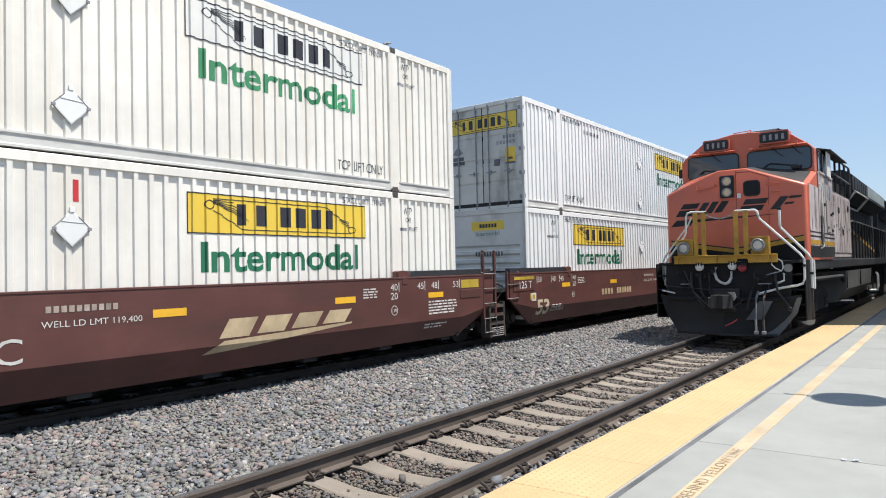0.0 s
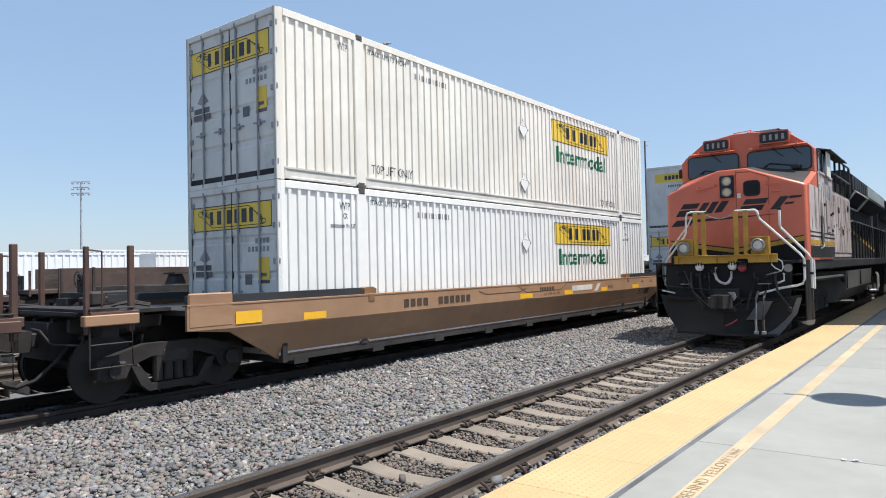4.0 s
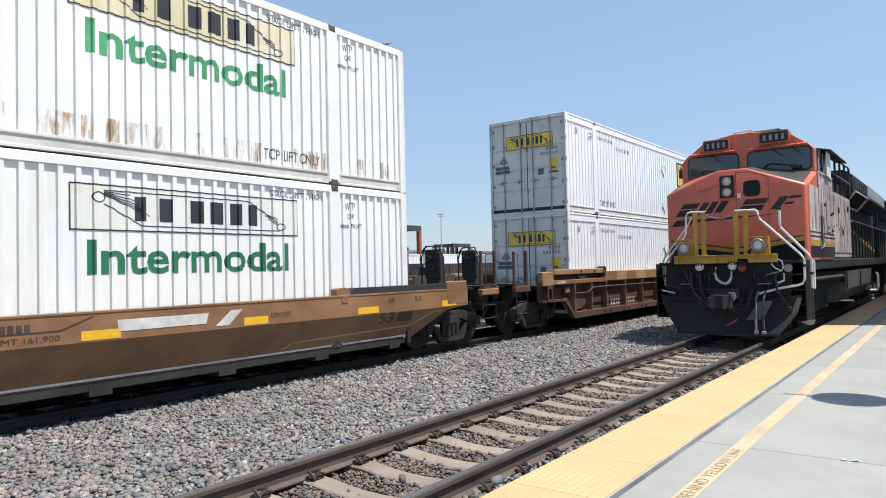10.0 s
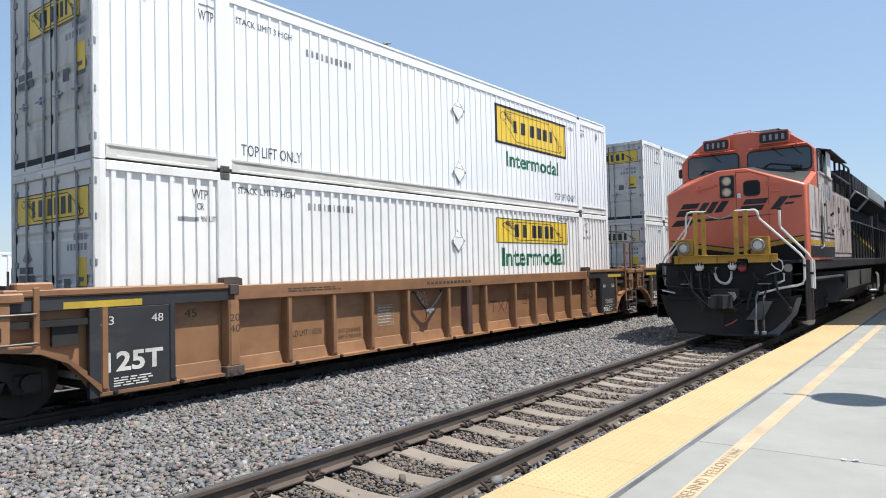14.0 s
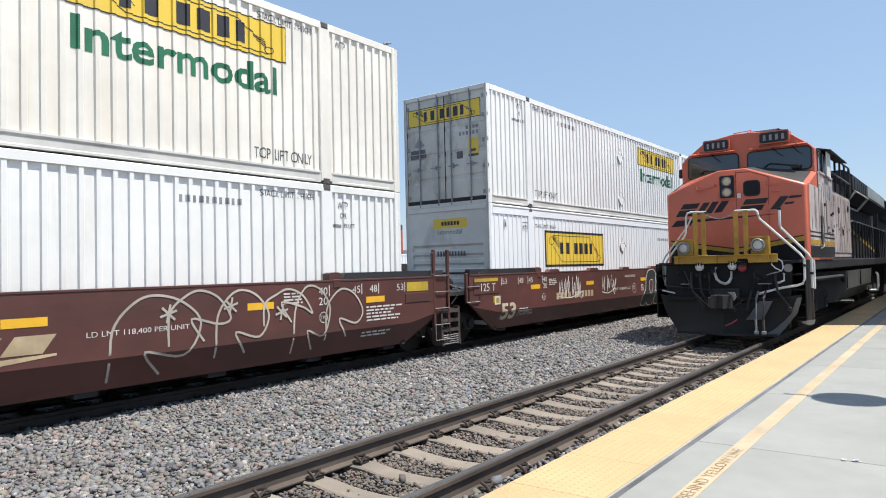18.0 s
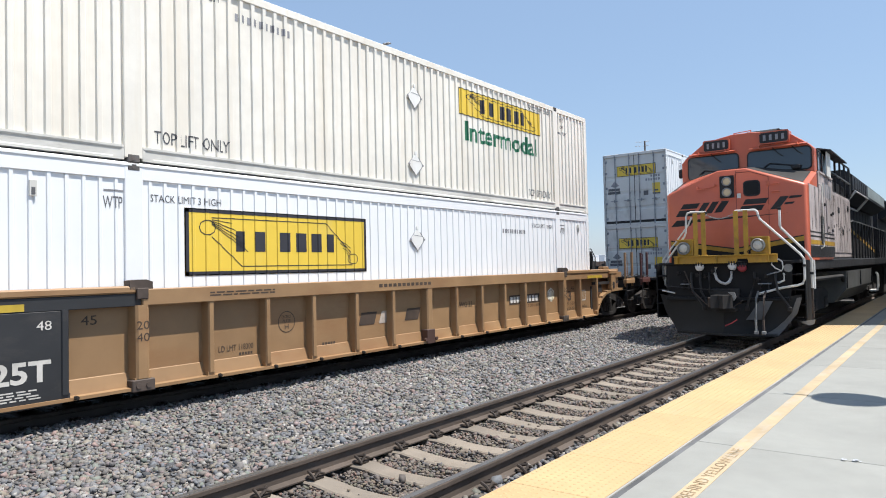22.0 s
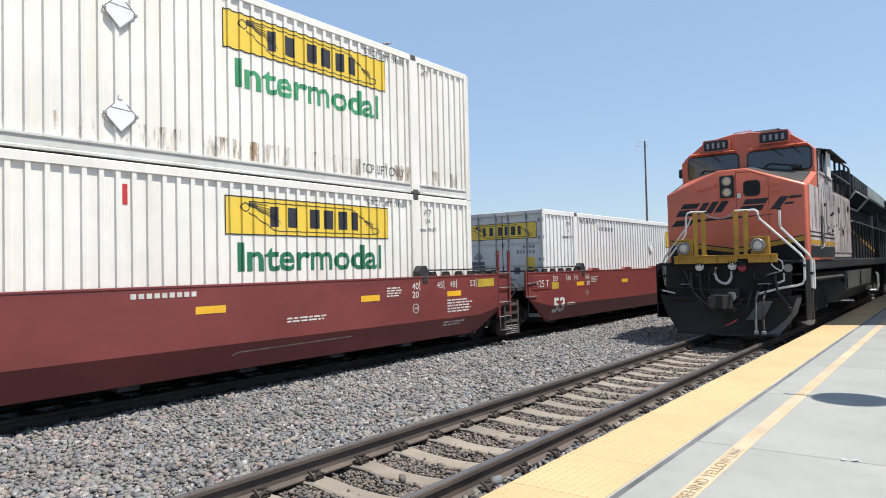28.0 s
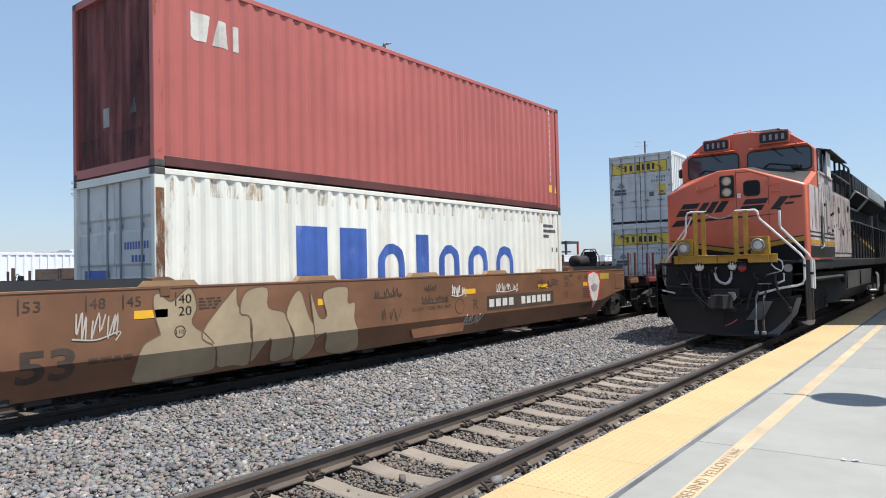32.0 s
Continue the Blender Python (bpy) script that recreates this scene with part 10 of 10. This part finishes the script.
# the plain ochre singles
for n in ("U3", "V4"):
    c = cars[n]
    for a, b in ((0.35, 0.85), (7.3, 7.9), (9.65, 10.15), (12.05, 12.5), (14.5, 15.05), (17.0, 17.5)):
        paint_on(c, "reflector", "reflector", [rect(a, b, 0.94, 1.06)])
    paint_on(c, "reflector", "reflector", [rect(-0.98, -0.5, 0.97, 1.16)], lift=0.01)
    for q in ([(10.12, 1.02), (11.4, 1.02), (11.44, 1.17), (10.1, 1.17)], [(11.55, 0.97), (11.78, 0.97), (12.02, 1.19), (11.82, 1.19)]):
        paint_on(c, "white_block", "stencil", [q], lift=0.005)
    paint_on(c, "dark_stencil", "stencil_dark", bars(8.3, 9.1, 1.1, 1.19, 9, 0.3) + text_polys("LD LMT 161,900", 8.5, 9.4, 0.96, 1.04) + text_polys("53", 15.1, 15.5, 0.72, 0.92) + text_polys("GW13SF", 12.55, 12.95, 1.02, 1.1) + text_polys("53", 16.1, 16.3, 1.1, 1.2) + text_polys("48", 15.3, 15.5, 1.1, 1.2), 0.92)
    paint_on(c, "seam_line", "stencil_tan", stroke([(12.9, 0.46), (13.1, 0.56), (16.1, 0.62), (16.7, 0.84), (17.0, 0.86)], 0.025), 0.92)
    paint_on(c, "notice", "stencil_dark", [rect(15.62, 16.05, 0.72, 0.9)], 0.92)
    paint_on(c, "step_line", "stencil_dark", stroke([(5.5, 1.2), (5.8, 1.12), (7.3, 1.12), (7.6, 1.2)], 0.014) + stroke([(7.2, 1.26), (7.6, 1.09), (9.4, 1.09), (9.8, 1.24)], 0.014), 0.92, 0.005)
tag(cars["V4"], 21, 6.4, 8.6, 0.55, 0.90, 5, "stencil_dim", 0.022, "faint white sprayed scrawl", bend=0.92)
paint_on(cars["V4"], "number_panel", "stencil_dark", [rect(2.8, 5.3, 0.95, 1.2)], 0.92, 0.003, "dark panel with white bars")
bar_row(cars["V4"], "stencil", bars(2.9, 3.7, 1.0, 1.15, 4, 0.3) + bars(4.0, 5.2, 1.0, 1.15, 6, 0.3), 0.92, 0.007)
bar_row(cars["U3"], "stencil_dark", bars(2.9, 3.7, 1.0, 1.15, 4, 0.3) + bars(4.0, 5.2, 1.0, 1.15, 6, 0.3), 0.92, 0.007)

# the brown ribbed singles
for n in ("V1", "V3"):
    bar_row(cars[n], "stencil", bars(2.74, 3.52, 0.47, 0.64, 4, 0.42, 0.05), 0.0, -0.166)
    bar_row(cars[n], "stencil", bars(3.82, 4.76, 0.48, 0.65, 6, 0.42, 0.05), 0.0, -0.166)
for n in ("V1", "V2", "V3", "X3"):
    spray(cars[n], "chalk_scrawl", "stencil", scrawl(sum(map(ord, n)), -1.15, -0.6, 1.24, 1.33, 4), 0.012, 0.0, "", 0.006)
paint_on(cars["V2"], "large_number", "stencil_dark", text_polys("53", 12.6, 13.3, 0.5, 0.8, 0.02), lift=-0.166)
for n, a in (("X1", 11.45), ("V5", 11.45), ("X3", 2.25)):
    for u, v in ((a, a + 0.68), (a + 0.72, a + 1.5)):
        paint_on(cars[n], "number_patch", "stencil_dark", [rect(u, v, 0.80, 1.03)], lift=-0.1615, label="dark patch with white bars")
        bar_row(cars[n], "stencil", bars(u + 0.05, v - 0.05, 0.84, 0.99, 4, 0.3), 0.0, -0.158)
    if n == "X3":
        paint_on(cars[n], "plate_mark", "logo_faded", [rect(4.30, 4.76, 0.72, 1.12)], lift=-0.1645)
        continue
    paint_on(cars[n], "dark_stencil", "stencil_dark", text_polys("NWG 33", 9.26, 9.85, 0.86, 0.98) + text_polys("LD LMT 118300", 12.3, 12.98, 0.70, 0.77), lift=-0.1615)
    paint_on(cars[n], "plate_mark", "logo_faded", [[(13.40, 0.86), (13.58, 0.76), (13.76, 0.86), (13.76, 1.06), (13.58, 1.15), (13.40, 1.06)]], lift=-0.1615)
    paint_on(cars[n], "plate_ring", "stencil_dark", ring_stroke(13.58, 0.95, 0.14, 0.012, 16), lift=-0.158)
    part("plate_bracket", cached("pbk", "plate_bracket", "brown_car", lambda: Geo().box(SX - 0.15, SX + 0.022, -0.13, 0.13, 0.21, 0.50, 0.012).cyl((SX + 0.014, -0.17, 0.30), "x", 0.035, 0.05, 10).cyl((SX + 0.014, 0.17, 0.30), "x", 0.035, 0.05, 10)), cars[n], m=pose(0, 8.12, 0))
for n in ("X2", "X3", "X1"):
    for k, a in enumerate((9.0, 9.55, 10.3) if n == "X2" else (6.2, 6.75, 7.5)):
        paint_on(cars[n], "faded_block", "stencil_dark" if k != 1 else "stencil_dim", [[(a, 0.72), (a + 0.42, 0.72), (a + 0.5, 0.95), (a + 0.08, 0.95)]], lift=-0.16)

# the sunburnt brown car at the tail
c = cars["Z1"]
letter(cars["Z1"], "chalk_tan", "chalk_rim", "pale tan sprayed letters", 0.022, 0, (1.58, 0.48), (1.65, 0.79), (1.87, 0.91), (1.9, 0.95), (1.83, 1.19), (1.81, 1.43), (1.9, 1.49), (2.08, 1.37), (2.35, 1.55), (2.47, 1.29), (2.39, 1.05), (2.59, 0.88), (2.77, 0.66), (2.82, 0.34), (2.36, 0.3), (1.64, 0.29))
letter(cars["Z1"], "chalk_tan", "chalk_rim", "pale tan sprayed letters", 0.022, 1, (2.54, 0.89), (3.08, 1.49), (3.14, 1.5), (3.16, 1.25), (3.36, 1.1), (3.38, 0.75), (3.44, 0.33), (3.14, 0.34), (2.87, 0.36), (2.77, 0.66))
letter(cars["Z1"], "chalk_tan", "chalk_rim", "pale tan sprayed letters", 0.022, 2, (3.3, 1.45), (3.7, 1.5), (3.72, 1.19), (4.04, 1.08), (4.17, 0.78), (4.27, 0.42), (4.13, 0.32), (3.84, 0.33), (3.75, 0.71), (3.46, 0.35), (3.39, 1.02), (3.19, 1.14))
letter(cars["Z1"], "chalk_tan", "chalk_rim", "pale tan sprayed letters", 0.022, 3, (4.07, 1.08), (4.35, 1.44), (4.55, 0.98), (4.69, 0.79), (4.71, 0.49), (4.58, 0.32), (4.31, 0.3), (4.23, 0.72))
letter(cars["Z1"], "chalk_tan", "chalk_rim", "pale tan sprayed letters", 0.022, 4, (4.59, 1.4), (4.77, 0.97), (4.95, 0.98), (4.88, 1.38), (5.43, 1.45), (5.46, 1.17), (5.63, 1.16), (5.62, 0.87), (5.72, 0.63), (5.79, 0.3), (5.06, 0.32), (4.93, 0.68), (4.71, 0.61), (4.65, 0.86))
paint_on(c, "number_panel", "stencil_dark", [rect(9.9, 13.1, 0.74, 1.08)], B, 0.003, "dark panel with white bars")
number_bars(c, 10.0, 0.82, 1.0, "stencil", w=3.0)
tag(c, 32, 6.13, 6.91, 1.20, 1.40, 3, "stencil_dark", 0.018, "dark sprayed scrawl")
tag(c, 35, 7.53, 8.41, 1.02, 1.20, 4, "stencil_dark", 0.018, "dark sprayed scrawl")
tag(c, 36, 7.6, 8.0, 1.24, 1.42, 2, "stencil_dark", 0.018, "dark sprayed scrawl")
tag(c, 37, 6.3, 6.8, 0.72, 1.0, 2, "stencil_dark", 0.016, "dark sprayed scrawl")
tag(c, 38, 8.54, 9.08, 1.10, 1.40, 3, "stencil", 0.022)
tag(c, 33, 10.29, 11.26, 1.12, 1.36, 4, "stencil", 0.022)
tag(c, 39, 9.02, 9.61, 0.46, 0.74, 3, "stencil", 0.02)
tag(c, 40, 12.2, 13.0, 1.15, 1.42, 3, "stencil_dark", 0.02, "dark sprayed scrawl")
paint_on(c, "stencil", "stencil_dark", text_polys("LD LMT 115200  PER UNIT", 7.24, 8.52, 0.90, 0.97), B)
paint_on(c, "plate_ring", "stencil_dark", ring_stroke(8.84, 0.91, 0.16, 0.014, 18), B)
paint_on(c, "stencil", "stencil_dark", text_polys("R", 9.36, 9.55, 0.82, 1.02), B)
part("side_step", Geo().prism([(7.3, 0.36), (8.99, 0.36), (9.05, 0.54), (7.24, 0.54)], "x", 1.42, 1.455).mesh("side_step", "rust_car"), c, "welded patch plate low on the side")
tag(c, 34, 0.75, 1.35, 0.9, 1.3, 3, "chalk", 0.02)
paint_on(c, "sprayed_drop", "red", [[(15.15, 1.3), (15.2, 1.52), (15.6, 1.6), (16.0, 1.52), (16.12, 1.25), (15.95, 0.8), (15.65, 0.36), (15.3, 0.85)]], B, 0.006, "white drop shape with a red rim")
paint_on(c, "sprayed_drop", "stencil", [[(15.22, 1.28), (15.28, 1.46), (15.6, 1.53), (15.92, 1.46), (16.03, 1.24), (15.88, 0.84), (15.65, 0.46), (15.38, 0.86)]], B, 0.009)
paint_on(c, "sprayed_drop", "loco_side", [[(15.4, 1.12), (15.65, 1.2), (15.9, 1.12), (15.8, 0.98), (15.65, 0.93), (15.48, 0.98)]], B, 0.012)
for a in (1.6, 4.3, 7.2, 9.9, 12.4):
    part("top_pad", cached("pad", "top_pad", "chord_tan", lambda: Geo().prism([(0, 1.582), (0.9, 1.582), (0.82, 1.66), (0.08, 1.66)], "x", SX - 0.12, SX + 0.01)), c, m=pose(0, a, 0))
part("air_tank", cached("tank", "air_tank", "grime", air_tank_geo, True), c, m=pose(0.5, L53 + 0.6, 1.85))
part("air_tank", cached("tank", "air_tank", "grime", air_tank_geo, True), cars["W1"], m=pose(0.5, L53 + 0.6, 1.85))
for n in ("W1", "W3", "Y1"):
    for a in (2.5, 5.0, 7.4, 9.9):
        part("top_pad", cached("padm", "top_pad", "red_car" if n == "Y1" else "maroon", lambda: Geo().prism([(0, 1.582), (0.6, 1.582), (0.52, 1.65), (0.08, 1.65)], "x", SX - 0.12, SX + 0.01)), cars[n], m=pose(0, a, 0))

# rust on single containers
for ob, y, x, z in list(MOVERS):
    if ob.name.startswith("shipping_container") and abs(z - UP_Z) < 0.01:
        near = round(y, 2)
        if near == UNIT["U2"]:
            f = FOLDS["flat"]
            ragged = random.Random(12)
            ups = [(POST + 0.48 - 0.061 * k, 1.0 + ragged.uniform(0.0, 0.6)) for k in range(11)]
            for (y0, z0), (y1, z1) in zip(ups, ups[1:]):
                part("rust_streak", decal([rect(y1, y0, 0.12, z0)], [], lambda a, b: HW + 0.004).mesh("rust_streak", "wash"), ob, "heavy rust on the lifting post")
            part("rust_streak", decal([rect(POST - 0.13, POST + 0.48, 0.8, 2.65)], [], lambda a, b: HW + 0.0045).mesh("rust_streak", "soft_wash"), ob, "thin rust down the lifting post")
            part("rust_streak", decal([rect(L53 - POST - 0.2, L53 - POST + 0.13, 0.12, 2.65)], [], lambda a, b: HW + 0.0045).mesh("rust_streak", "soft_wash"), ob, "thin rust down the lifting post")
            part("rust_streak", decal([rect(L53 - POST - 0.1, L53 - POST + 0.13, 0.12, 0.9)], [], lambda a, b: HW + 0.0055).mesh("rust_streak", "wash"), ob, "heavy rust on the lifting post")
            for c0 in (0.1, L53 - 0.1):
                part("rust_streak", decal([rect(c0 - 0.09, c0 + 0.09, 0.15, 2.6)], [], lambda a, b: HW + 0.0045).mesh("rust_streak", "soft_wash"), ob, "thin rust along the corner post")
            part("soot_band", decal([rect(0.3, L53 - 0.3, 0.2, 0.42)], f.b, f.at, 0.005).mesh("soot_band", "soot_wash"), ob, "dirt along the lower edge")
            part("rivet_row", rivet_rows().mesh("rivet_row", "bright"), ob)
            part("grey_smudge", decal(rust_patch(9, 8.4, 9.2, 2.1, 2.6, 9), f.b, f.at).mesh("grey_smudge", "rail_white"), ob)
        elif near in (UNIT["Y2"], UNIT["V4"], UNIT["X3"]):
            f = FOLDS["old"]
            part("rust_streak", decal([rect(0.4, L53 - 0.5, 0.24, 0.55)], f.b, f.at, 0.005).mesh("rust_streak", "soft_wash"), ob, "rust spots along the lower edge")
    elif ob.name.startswith("shipping_container") and round(y, 2) == UNIT["V4"]:
        f = FOLDS["old"]
        part("rust_streak", decal([rect(0.5, L53 - 1, 0.2, 0.5)], f.b, f.at, 0.005).mesh("rust_streak", "soft_wash"), ob, "rust spots along the lower edge")
for n in ("X3",):
    for a, b, k in ((2.24, 2.9, 4), (3.06, 3.8, 6)):
        paint_on(cars[n], "number_patch", "black", [rect(a, b, 0.76, 0.96)], lift=-0.16)
        bar_row(cars[n], "stencil", bars(a + 0.07, b - 0.05, 0.79, 0.92, k, 0.35, 0.03), 0.0, -0.157)

# lettering too small to tell apart counts as one
for ob in list(bpy.data.objects):
    if ob.name.split(".")[0] in ("small_stencil", "dark_stencil", "white_stencil", "small_print", "length_stencil", "rivet_row"):
        tagged(ob, kind="stuff")


def motions():
    rows = [2.0 * i for i in range(17)]
    for ob, y, x, z in MOVERS:
        walk(ob, [(t, pose(x, y + run(t), z)) for t in rows])
    # the wheels turn while their car is in sight
    for w, dy, car, ty in WHEELSETS:
        y0 = [y for ob, y, x, z in MOVERS if ob == car][0] + ty + dy
        t_in = [i / 30 for i in range(961) if -1.0 < y0 + run(i / 30) < 26.0]
        if not t_in:
            continue
        a = max(0.0, t_in[0])
        spin = lambda t: pose(0, dy, 0.475, -math.degrees((run(t) - run(a)) / 0.45))
        keys = [(t, spin(t)) for t in t_in]
        if t_in[0] > 0:
            keys = [(0.0, spin(a))] + keys
        if t_in[-1] < 32:
            keys = keys + [(32.0, keys[-1][1])]
        walk(w, keys)
    walk(crane, [(0.0, pose(-70, CRANE_Y + 4.2, -0.55)), (8.0, pose(-70, CRANE_Y, -0.55)), (21.0, pose(-70, CRANE_Y - 7.6, -0.55)), (32.0, pose(-70, CRANE_Y - 12.2, -0.55))])


motions()
